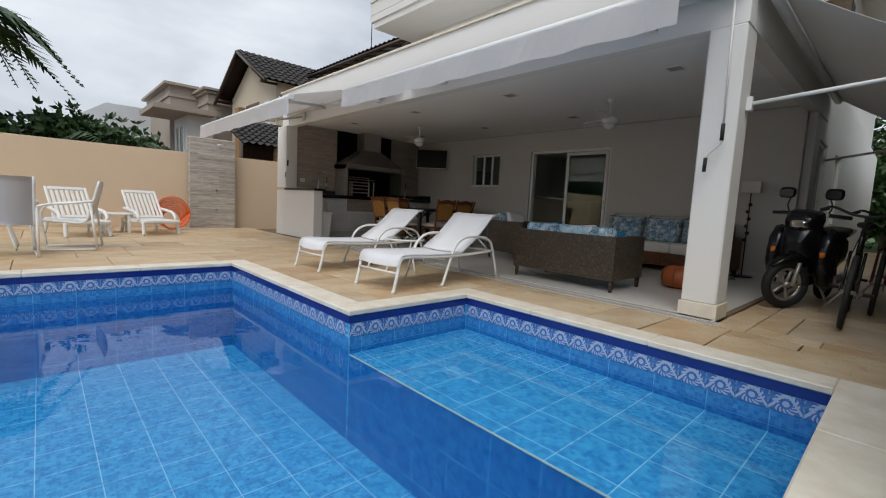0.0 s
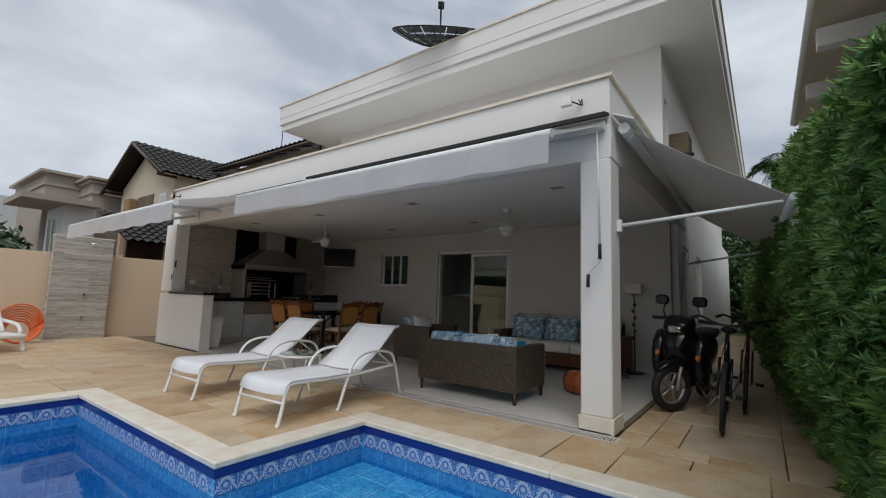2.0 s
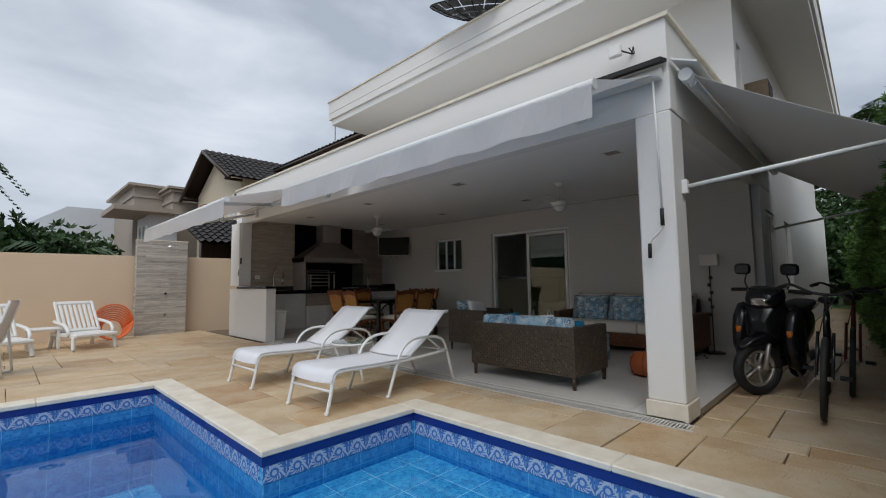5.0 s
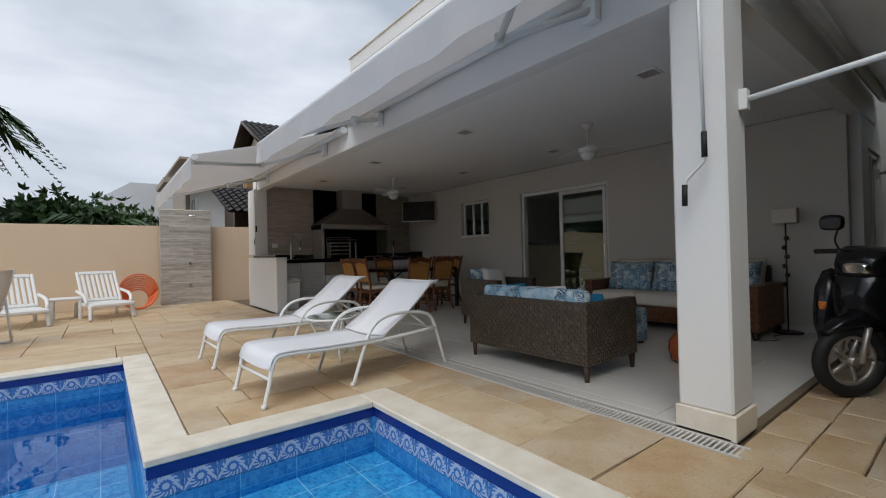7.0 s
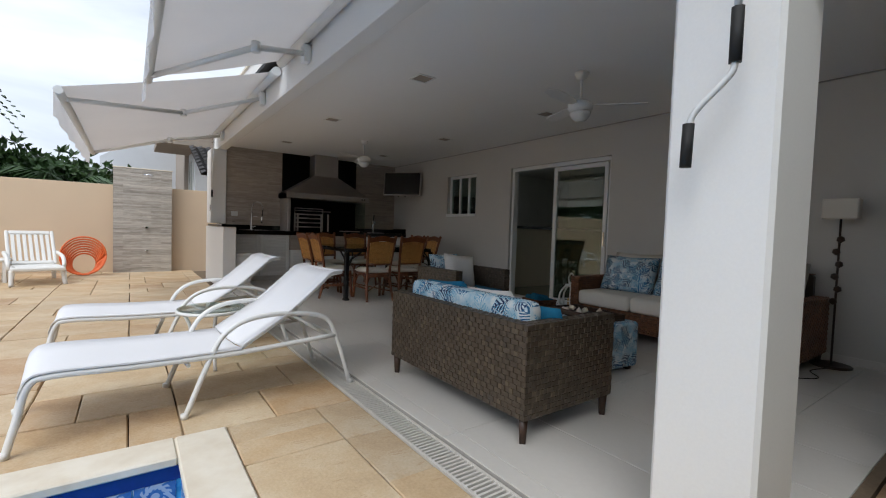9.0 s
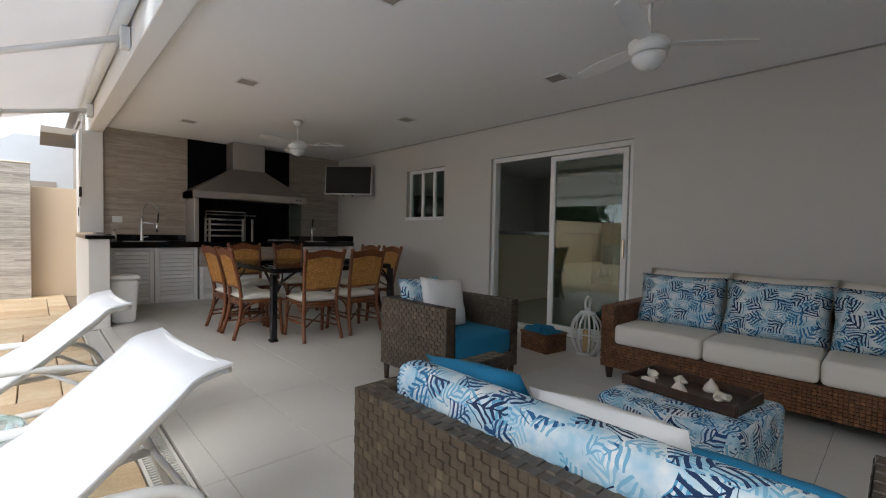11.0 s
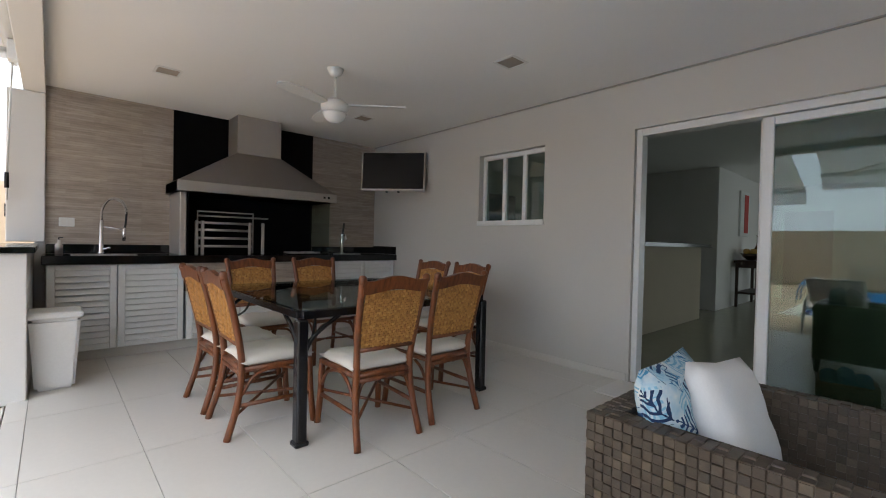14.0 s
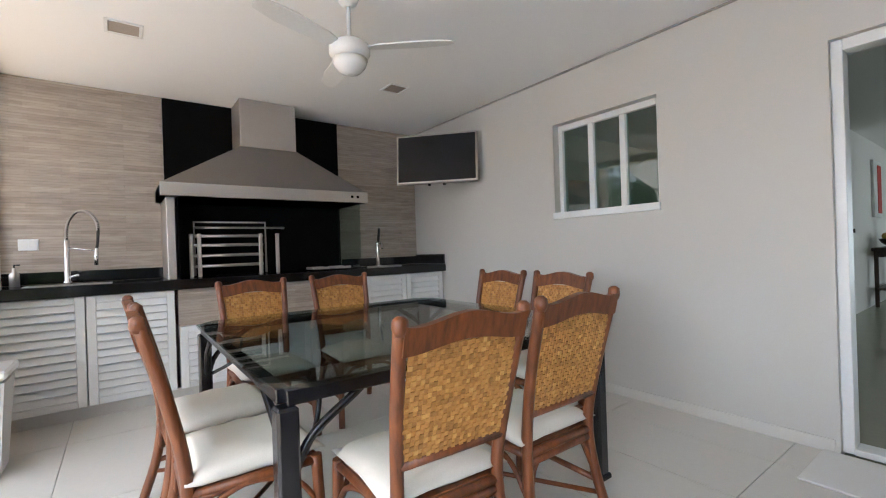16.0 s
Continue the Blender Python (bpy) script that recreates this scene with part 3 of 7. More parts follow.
parapet = structure("parapet", [(XF + 0.01, XF + 0.16, Y0 + 0.01, 10.55, 2.86, 3.34), (XF + 0.16, XB + 0.2, Y0 + 0.01, Y0 + 0.16, 2.86, 3.34), (XF + 0.16, XB, 10.4, 10.55, 2.86, 3.34),
                                (XF + 0.16, XB, Y0 + 0.16, 10.4, 2.75, 2.9)], M_WALL, "white rendered roof parapet", "parapet", 0.004)
par_cap = structure("parapet_cap", [(XF - 0.02, XF + 0.18, Y0 - 0.02, 10.58, 3.342, 3.375), (XF + 0.18, XB, Y0 - 0.02, Y0 + 0.18, 3.342, 3.375)], M_COPE, "thin stone cap on the parapet", "trim")
pillar = structure("corner_pillar", [(XF - 0.005, XF + 0.30, Y0 + 0.005, Y0 + 0.295, 0.12, 2.53)], M_WALL, "white painted square corner pillar", "pillar", 0.012)
pil_base = structure("pillar_skirting", [(XF - 0.02, XF + 0.315, Y0 - 0.01, Y0 + 0.31, -0.02, 0.12)], M_COPE, "cream stone skirting round the pillar", "trim", 0.004)
half_wall = structure("half_wall", [(4.34, 4.54, 8.52, 10.5, -0.02, 1.04)], M_WALL, "low white wall beside the grill counter", "wall", 0.006)
far_column = structure("far_column", [(4.35, 4.62, 10.0, 10.5, 1.1, 2.53), (4.54, 4.62, 10.06, 10.5, -0.02, 1.1)], M_WALL, "white painted end column", "pillar", 0.006)
half_cap = structure("half_wall_cap", [(4.31, 4.58, 8.47, 10.0, 1.042, 1.085)], M_GRANITE, "black granite cap on the low wall", "worktop", 0.004)
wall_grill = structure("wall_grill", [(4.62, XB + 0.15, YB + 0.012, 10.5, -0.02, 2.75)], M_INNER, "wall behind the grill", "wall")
clad = structure("strip_cladding", [(4.62, 5.69, YB - 0.008, YB + 0.012, 0.95, ZC - 0.002), (7.37, XB, YB - 0.008, YB + 0.012, 0.95, ZC - 0.002)], M_STRIP,
                 "beige and grey strip stone cladding", "wall cladding")
black_panel = structure("black_panel", [(5.692, 7.368, YB - 0.012, YB + 0.012, 0.95, ZC - 0.002)], M_BLACK, "black panel behind the grill hood", "wall cladding")
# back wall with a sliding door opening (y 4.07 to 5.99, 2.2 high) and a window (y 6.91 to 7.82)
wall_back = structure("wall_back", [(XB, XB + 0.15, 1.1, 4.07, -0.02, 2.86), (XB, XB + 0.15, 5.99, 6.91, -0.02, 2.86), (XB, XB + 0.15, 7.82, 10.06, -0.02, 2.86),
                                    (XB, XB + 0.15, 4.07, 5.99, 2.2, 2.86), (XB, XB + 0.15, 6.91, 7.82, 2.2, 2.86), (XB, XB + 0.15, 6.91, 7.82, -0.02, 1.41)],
                      M_INNER, "warm white back wall, darkened in colour for the roof's shade", "wall")
baseboard = structure("baseboard", [(XB - 0.012, XB - 0.001, 1.1, 4.05, 0, 0.07), (XB - 0.012, XB - 0.001, 6.01, 9.5, 0, 0.07)], M_FLOOR, "pale tile baseboard", "trim")
# solid grey strip in place of the shadow line below the ceiling
shadow_gap = structure("ceiling_shadow_gap", [(XB - 0.02, XB - 0.001, Y0 + 0.16, YB - 0.01, ZC - 0.012, ZC - 0.002)], M_GROUT, "thin grey strip drawn as the ceiling's shadow line", "trim")

# house beyond: side wall, upper storey, roof slab
side_wall = structure("wall_side", [(XB + 0.15, 9.0, 1.0, 1.15, -0.02, 3.3), (9.0, 9.9, 1.0, 1.15, 2.2, 3.3), (9.9, 11.0, 1.0, 1.15, -0.02, 3.3), (11.0, 11.9, 1.0, 1.15, 2.2, 3.3),
                                    (11.0, 11.9, 1.0, 1.15, -0.02, 0.9), (11.9, 22, 1.0, 1.15, -0.02, 3.3)], M_WALL, "white painted side wall of the house", "wall")
upper = structure("upper_storey", [(XB + 0.2, XB + 0.35, 3.0, 9.95, 2.9, 5.85), (XB + 0.2, XB + 0.35, 1.2, 1.75, 2.9, 5.85), (XB + 0.2, XB + 0.35, 1.75, 3.0, 4.95, 5.85), (XB + 0.2, XB + 0.35, 1.75, 3.0, 2.9, 3.6),
                                   (XB + 0.35, 8.8, 1.2, 1.35, 2.9, 5.85), (8.8, 9.12, 1.2, 1.35, 4.95, 5.85), (8.8, 9.12, 1.2, 1.35, 2.9, 3.6), (9.12, 22, 1.2, 1.35, 2.9, 5.85), (XB + 0.35, 22, 9.8, 9.95, 2.9, 5.85)],
                  M_WALL, "white upper storey wall", "wall")
roof_slab = structure("roof_slab", [(7.35, 22, 0.35, 11.1, 5.85, 6.02), (7.3, 22, 0.3, 11.2, 6.02, 6.2), (7.33, 22, 0.33, 11.17, 6.2, 6.21), (7.3, 22, 0.3, 11.2, 6.21, 6.55)], M_WALL, "white overhanging flat roof slab", "roof", 0.004)
roof_cap = structure("roof_cap", [(7.27, 7.5, 0.27, 11.23, 6.552, 6.585), (7.5, 22, 0.27, 0.5, 6.552, 6.585)], M_COPE, "thin metal cap on the roof edge", "trim")
frieze = structure("upper_band", [(XB + 0.17, XB + 0.199, 6.3, 9.0, 5.1, 5.32)], M_BLUEWHITE, "pale panel under the upper eaves", "trim")
for i, (x0, x1, y0, y1, z0, z1) in enumerate(((XB + 0.24, XB + 0.27, 1.75, 3.0, 3.6, 4.95), (8.8, 9.12, 1.25, 1.28, 3.6, 4.95))):
    w = thing("window_upper", "upper window with pale green glass and white frame", "window")
    w["kind"] = "structure"
    along = x1 - x0 < 0.1
    g = bpart("pane", M_GLASS, w, (x0, x1, y0 + 0.05, y1 - 0.05, z0 + 0.05, z1 - 0.05) if along else (x0 + 0.05, x1 - 0.05, y0, y1, z0 + 0.05, z1 - 0.05), bev=0)
    bars = [(z0, z0 + 0.05), (z1 - 0.05, z1)]
    for a, b in bars:
        bpart("frame", M_ALU, w, (x0 - 0.02, x1 + 0.02, y0, y1, a, b))
    for a in (0, 1):
        if along:
            bpart("frame", M_ALU, w, (x0 - 0.02, x1 + 0.02, (y0, y1 - 0.05)[a], (y0 + 0.05, y1)[a], z0 + 0.05, z1 - 0.05))
        else:
            bpart("frame", M_ALU, w, ((x0, x1 - 0.05)[a], (x0 + 0.05, x1)[a], y0 - 0.02, y1 + 0.02, z0 + 0.05, z1 - 0.05))
for x0, z0 in ((9.0, -0.02), (11.0, 0.9)):
    w = thing("side_window", "white framed glazed opening in the side wall", "window")
    w["kind"] = "structure"
    bpart("pane", M_GLASS, w, (x0 + 0.05, x0 + 0.85, 1.06, 1.075, z0 + 0.05, 2.15), bev=0)
    for a, b in ((x0, x0 + 0.05), (x0 + 0.43, x0 + 0.47), (x0 + 0.85, x0 + 0.9)):
        bpart("frame", M_ALU, w, (a, b, 1.03, 1.1, z0, 2.2))
    for a, b in ((z0, z0 + 0.05), (2.15, 2.2)):
        bpart("frame", M_ALU, w, (x0 + 0.05, x0 + 0.85, 1.035, 1.095, a, b))
    bpart("sill", M_COPE, w, (x0 - 0.03, x0 + 0.93, 0.95, 1.0, z0 - 0.04, z0))

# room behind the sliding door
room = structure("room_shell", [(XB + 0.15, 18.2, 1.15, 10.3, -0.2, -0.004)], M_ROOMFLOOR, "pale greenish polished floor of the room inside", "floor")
room_ceiling = structure("room_ceiling", [(XB + 0.15, 18.2, 1.15, 10.3, 2.72, 2.86)], M_CEIL, "white ceiling of the room inside", "ceiling")
wall_room = structure("wall_room", [(18.05, 18.2, 1.15, 1.5, -0.02, 2.72), (18.05, 18.2, 4.6, 6.9, -0.02, 2.72), (18.05, 18.2, 1.5, 4.6, 2.3, 2.72), (14.0, 18.2, 6.9, 7.05, -0.02, 2.72), (XB + 0.15, 14.15, 9.2, 9.35, -0.02, 2.72),
                                    (14.0, 14.15, 7.05, 9.2, -0.02, 2.72)],
                      M_WALL, "pale walls of the room inside", "wall")
peninsula = structure("kitchen_peninsula", [(XB + 0.6, 12.75, 6.78, 6.93, 0, 1.19)], M_CREAMWALL, "cream breakfast counter wall inside", "counter")
pen_top = structure("peninsula_top", [(XB + 0.5, 13.0, 6.70, 7.10, 1.192, 1.245)], M_GRANITE, "black granite breakfast counter top", "worktop")


# ---- sliding door and window ----
def sliding_door():
    d = thing("door_1", "white aluminium sliding glass door, half open", "door")
    d["kind"] = "structure"
    x = XB + 0.05
    bpart("frame", M_ALU, d, (x - 0.01, x + 0.1, 4.07, 4.12, 0, 2.2))
    bpart("frame", M_ALU, d, (x - 0.01, x + 0.1, 5.94, 5.99, 0, 2.2))
    bpart("frame", M_ALU, d, (x - 0.01, x + 0.1, 4.12, 5.94, 2.14, 2.2))
    bpart("threshold", M_ALU, d, (x - 0.02, x + 0.1, 4.12, 5.94, 0, 0.035))
    # two leaves stacked at one side
    for k, (y0, dx) in enumerate(((4.14, 0.0), (4.16, 0.05))):
        leaf = bpart("leaf", M_ALU, d, (x + dx, x + dx + 0.035, y0, y0 + 0.06, 0.04, 2.13), (x + dx, x + dx + 0.035, y0 + 0.88, y0 + 0.95, 0.04, 2.13),
                     (x + dx, x + dx + 0.035, y0 + 0.06, y0 + 0.88, 0.04, 0.11), (x + dx, x + dx + 0.035, y0 + 0.06, y0 + 0.88, 2.07, 2.13))
        p = bpart("pane", M_GLASS, leaf, (x + dx + 0.014, x + dx + 0.02, y0 + 0.06, y0 + 0.88, 0.11, 2.07), bev=0)
        p.visible_shadow = False
    bpart("handle", M_CHROME, d, (x - 0.02, x, 4.155, 4.18, 0.95, 1.15))


def back_window():
    w = thing("window_1", "white sliding window of three panes", "window")
    w["kind"] = "structure"
    x = XB + 0.07
    bpart("frame", M_ALU, w, (x, x + 0.07, 6.91, 6.95, 1.41, 2.2))
    bpart("frame", M_ALU, w, (x, x + 0.07, 7.78, 7.82, 1.41, 2.2))
    bpart("frame", M_ALU, w, (x, x + 0.07, 6.95, 7.78, 2.15, 2.2))
    bpart("sill", M_ALU, w, (x - 0.09, x + 0.07, 6.9, 7.83, 1.385, 1.44))
    for y in (7.22, 7.5):
        bpart("mullion", M_ALU, w, (x + 0.005, x + 0.06, y - 0.025, y + 0.025, 1.44, 2.15))
    for a, b in ((6.95, 7.195), (7.245, 7.475), (7.525, 7.78)):
        bpart("pane", M_GLASS, w, (x + 0.03, x + 0.036, a, b, 1.44, 2.15), bev=0)


sliding_door()
back_window()

# ---- yard wall, shower wall ----
yard_wall = structure("yard_wall", [(-30, 20, 12.3, 12.5, -0.1, 1.85)], M_YARD, "peach rendered boundary wall", "wall", 0.004)
yard_left = structure("yard_wall_side", [(-7.4, -7.2, -8, 12.3, -0.1, 1.85)], M_YARD, "peach rendered side boundary wall", "wall", 0.004)
yard_back = structure("yard_wall_near", [(-7.4, 2.0, -8.2, -8.0, -0.1, 1.85)], M_YARD, "peach rendered near boundary wall", "wall", 0.004)


def shower():
    s = thing("shower_wall", "outdoor shower wall clad in grey strip stone", "shower")
    bpart("slab", M_SHOWER, s, (2.80, 3.85, 12.02, 12.22, -0.06, 2.2), bev=0.004)
    bpart("cap", M_COPE, s, (2.79, 3.86, 12.01, 12.23, 2.202, 2.225))
    tpart("shower_arm", M_CHROME, s, 0.012, [(3.4, 12.03, 2.08), (3.4, 11.72, 2.08)])
    bm = bmesh.new()
    lathe(bm, [(0.02, 0.02), (0.10, 0.0), (0.10, -0.015)], 16, (3.4, 11.7, 2.06))
    part("shower_head", bm, M_CHROME, s)
    for z in (0.95, 0.45):
        bm = bmesh.new()
        tube(bm, [(3.38, 12.03, z), (3.38, 11.94, z)], 0.022, 10)
        tube(bm, [(3.34, 11.95, z), (3.42, 11.95, z)], 0.010, 6)
        part("tap", bm, M_CHROME, s)


shower()


# ---- awnings ----
def sheet(bm, a, b, c, d, th=0.004, n=8, sag=0.0):
    """A thin cloth between edges a-b and d-c."""
    a, b, c, d = map(Vector, (a, b, c, d))
    nrm = (b - a).cross(d - a).normalized()
    rows = []
    for s in (0, 1):
        rows.append([[bm.verts.new((a.lerp(b, i / n)).lerp(d.lerp(c, i / n), j / n) + nrm * th * s - Vector((0, 0, sag)) * math.sin(math.pi * j / n)) for j in range(n + 1)] for i in range(n + 1)])
    for i in range(n):
        for j in range(n):
            q = [(i, j), (i + 1, j), (i + 1, j + 1), (i, j + 1)]
            bm.faces.new([rows[1][p][r] for p, r in q])
            bm.faces.new([rows[0][p][r] for p, r in q[::-1]])
    for i in range(n):
        for j in (0, n):
            bm.faces.new((rows[0][i][j], rows[0][i + 1][j], rows[1][i + 1][j], rows[1][i][j]))
            bm.faces.new((rows[0][j][i], rows[0][j][i + 1], rows[1][j][i + 1], rows[1][j][i]))


def front_awning(y0, y1, xf, zf, zv, zw):
    a = thing("front_awning", "white retractable canvas awning with folding arms, opened", "awning", "front awnings")
    xw = XF - 0.06
    bm = bmesh.new()
    sheet(bm, (xw, y0 + 0.06, zw), (xw, y1 - 0.06, zw), (xf, y1 - 0.06, zf + 0.03), (xf, y0 + 0.06, zf + 0.03), sag=0.02)
    part("canopy", bm, M_CANVAS, a)
    bm = bmesh.new()
    tube(bm, [(xf, y0 + 0.04, zf), (xf, y1 - 0.04, zf)], 0.036, 12)
    part("front_bar", bm, M_ALU, a)
    bm = bmesh.new()
    n = 40
    top = [bm.verts.new((xf - 0.032 - 0.004 * math.sin(k * 1.9), y0 + 0.05 + (y1 - y0 - 0.1) * k / n, zf)) for k in range(n + 1)]
    low = [bm.verts.new((xf - 0.034 + 0.012 * math.sin(k * 0.9), y0 + 0.05 + (y1 - y0 - 0.1) * k / n, zv + 0.006 * math.sin(k * 1.3))) for k in range(n + 1)]
    for k in range(n):
        bm.faces.new((top[k], top[k + 1], low[k + 1], low[k]))
    bmesh.ops.solidify(bm, geom=bm.faces[:], thickness=0.003)
    part("valance", bm, M_CANVAS, a, "hanging white canvas valance")
    bm = bmesh.new()
    tube(bm, [(xw, y0, zw - 0.01), (xw, y1, zw - 0.01)], 0.05, 12)
    part("roller", bm, M_ALU, a)
    bm = bmesh.new()
    prism(bm, [(XF - 0.17, zw + 0.045), (XF - 0.004, zw + 0.10), (XF - 0.004, zw + 0.13), (XF - 0.17, zw + 0.085)], y0 - 0.03, y1 + 0.03, "y")
    part("rain_hood", bm, M_RUBBER, a, "dark grey metal rain hood")
    for s, sy in ((1, y0 + 0.75), (-1, y1 - 0.75)):
        bm = bmesh.new()
        box(bm, XF - 0.07, XF - 0.004, sy - 0.05, sy + 0.05, zw - 0.22, zw - 0.06, 0.006)
        part("bracket", bm, M_ALU, a)
        el = Vector((XF - 0.45 * (XF - xf), sy + s * 0.38, zw - 0.15 - 0.4 * (zw - zf)))
        bm = bmesh.new()
        tube(bm, [(XF - 0.05, sy, zw - 0.14), el], 0.026, 8)
        part("upper_arm", bm, M_ALU, a)
        bm = bmesh.new()
        tube(bm, [el, (xf + 0.03, sy - s * 0.45, zf - 0.02)], 0.024, 8)
        part("forearm", bm, M_ALU, a)
        bm = bmesh.new()
        lathe(bm, [(0.035, -0.04), (0.035, 0.04)], 10, el)
        part("elbow", bm, M_ALU, a)
    return a


front_awning(1.02, 5.45, 3.22, 2.37, 2.14, 2.84)
front_awning(5.62, 10.05, 2.58, 2.21, 1.98, 2.80)


def crank(m):
    c = thing("awning_crank", "white awning crank rod with black grips", "crank", "awning cranks", m)
    tpart("rod", M_ALU, c, 0.009, [(0.035, 0, 1.52), (0, -0.03, 0.37)], seg=6)
    tpart("bend", M_ALU, c, 0.009, arc([(0, -0.03, 0.25), (0, -0.02, 0.21), (-0.005, 0.06, 0.13), (-0.005, 0.075, 0.08)], 4), seg=6)
    tpart("grip", M_RUBBER, c, 0.016, [(0, -0.03, 0.38), (0, -0.03, 0.24)])
    tpart("grip", M_RUBBER, c, 0.016, [(-0.005, 0.075, 0.10), (-0.005, 0.078, -0.02)])


crank(pose(4.36, 1.09, 1.31))
crank(pose(4.36, 9.95, 1.35))


def side_awning():
    a = thing("side_awning", "grey canvas awning over the side passage, opened", "awning")
    bm = bmesh.new()
    sheet(bm, (4.62, 0.88, 2.86), (9.35, 0.88, 2.86), (8.65, -0.22, 2.06), (4.75, -0.36, 2.06), sag=0.02)
    part("canopy", bm, M_SIDECANVAS, a)
    bm = bmesh.new()
    tube(bm, [(4.7, -0.37, 2.05), (8.7, -0.23, 2.05)], 0.035, 10)
    part("front_bar", bm, M_ALU, a)
    bm = bmesh.new()
    sheet(bm, (4.76, -0.40, 2.05), (8.64, -0.26, 2.05), (8.64, -0.25, 1.84), (4.76, -0.39, 1.84))
    part("valance", bm, M_SIDECANVAS, a)
    bm = bmesh.new()
    tube(bm, [(4.58, 0.89, 2.84), (9.4, 0.89, 2.84)], 0.055, 12)
    part("roller", bm, M_ALU, a)
    bm = bmesh.new()
    prism(bm, [(0.78, 2.88), (0.975, 2.97), (0.975, 2.985), (0.775, 2.895)], 4.5, 9.45, "x")
    part("rain_hood", bm, M_ALU, a)
    for x, xe in ((4.68, 4.78), (9.3, 8.62)):
        tpart("arm", M_ALU, a, 0.018, [(x, 0.965, 1.9), (xe, -0.30, 2.03)])
        bpart("bracket", M_ALU, a, (x - 0.03, x + 0.03, 0.94, 0.984, 1.84, 1.96))
    tpart("crank_loop", M_CHROME, a, 0.006, arc([(4.66, 0.86, 2.82), (4.66, 0.83, 2.78), (4.66, 0.86, 2.74), (4.66, 0.89, 2.78)], 4), seg=6)


side_awning()


# ---- sun loungers ----
def sun_lounger(m):
    """Foot end at x 0, back at x 1.75; 0.64 wide."""
    s = thing("sun_lounger", "white metal sun lounger with white mesh sling, back raised", "sun lounger", "white sun loungers on the deck", m)
    prof = arc([(0.0, 0.26), (0.03, 0.335), (0.12, 0.365), (0.5, 0.35), (0.98, 0.345)], 4)
    back = arc([(0.98, 0.36), (1.25, 0.53), (1.48, 0.72), (1.55, 0.78), (1.64, 0.80)], 4)
    prof, back = [Vector((p[0], p[1])) for p in prof], [Vector((p[0], p[1])) for p in back]
    for nm, line in (("seat_sling", prof), ("back_sling", back)):
        bm = bmesh.new()
        n = len(line)
        sides = []
        for dz in (0.0, -0.008):
            cols = [[bm.verts.new((p.x, y, p.y + dz + 0.018 * (y / 0.32) ** 2)) for p in line] for y in (-0.32, -0.16, 0.0, 0.16, 0.32)]
            for a, b in zip(cols, cols[1:]):
                for k in range(n - 1):
                    q = (a[k], a[k + 1], b[k + 1], b[k])
                    bm.faces.new(q if dz == 0.0 else q[::-1]).smooth = True
            sides.append(cols)
        for c in (0, 4):
            for k in range(n - 1):
                bm.faces.new((sides[0][c][k], sides[0][c][k + 1], sides[1][c][k + 1], sides[1][c][k]))
        bmesh.ops.recalc_face_normals(bm, faces=bm.faces)
        part(nm, bm, M_SLING, s)
    for y in (-0.305, 0.305):
        tpart("rail", M_ALU, s, 0.017, arc([(-0.04, y, -0.0), (0.0, y, 0.16), (0.04, y, 0.32), (0.13, y, 0.355), (0.5, y, 0.34), (1.0, y, 0.335), (1.6, y, 0.36)], 5))
        tpart("back_rail", M_ALU, s, 0.015, [(p.x, y * 0.97, p.y) for p in back])
        tpart("arm", M_ALU, s, 0.016, arc([(0.68, y, 0.0), (0.80, y, 0.30), (0.88, y, 0.45), (1.02, y, 0.53), (1.25, y, 0.545), (1.5, y, 0.50), (1.60, y, 0.36), (1.72, y, 0.0)], 5))
        tpart("support", M_ALU, s, 0.011, [(1.28, y * 0.93, 0.54), (1.55, y * 0.93, 0.36)], seg=6)
        for x in (-0.04, 0.68, 1.72):
            bm = bmesh.new()
            lathe(bm, [(0.02, 0.0), (0.02, 0.03)], 8, (x, y, 0))
            part("foot_cap", bm, M_PLASTIC, s)
    for x, z in ((0.0, 0.2), (1.6, 0.36), (0.7, 0.30)):
        tpart("crossbar", M_ALU, s, 0.012, [(x, -0.3, z), (x, 0.3, z)], seg=6)
    tpart("top_bar", M_ALU, s, 0.014, [(1.63, -0.29, 0.797), (1.63, 0.29, 0.797)], seg=6)
    return s


l1 = sun_lounger(pose(2.64, 3.60, GZ, 0, 0, 5))
copy_thing(l1, pose(2.60, 5.06, GZ, 0, 0, 2))


def side_table(m):
    t = thing("side_table", "small round glass side table with white metal frame", "side table", "", m)
    bm = bmesh.new()
    lathe(bm, [(0.235, 0.438), (0.24, 0.441), (0.24, 0.445), (0.235, 0.448)], 24)
    part("glass_top", bm, M_TABLEGLASS, t, "clear glass top")
    ring = [(0.24 * math.cos(a), 0.24 * math.sin(a), 0.425) for a in (6.2832 * k / 24 for k in range(25))]
    tpart("rim", M_ALU, t, 0.013, ring)
    for k in range(3):
        a = 0.5 + 2.0944 * k
        tpart("leg", M_ALU, t, 0.013, arc([(0.23 * math.cos(a), 0.23 * math.sin(a), 0.42), (0.16 * math.cos(a), 0.16 * math.sin(a), 0.25), (0.24 * math.cos(a), 0.24 * math.sin(a), 0)], 5))


side_table(pose(3.62, 4.40, GZ))


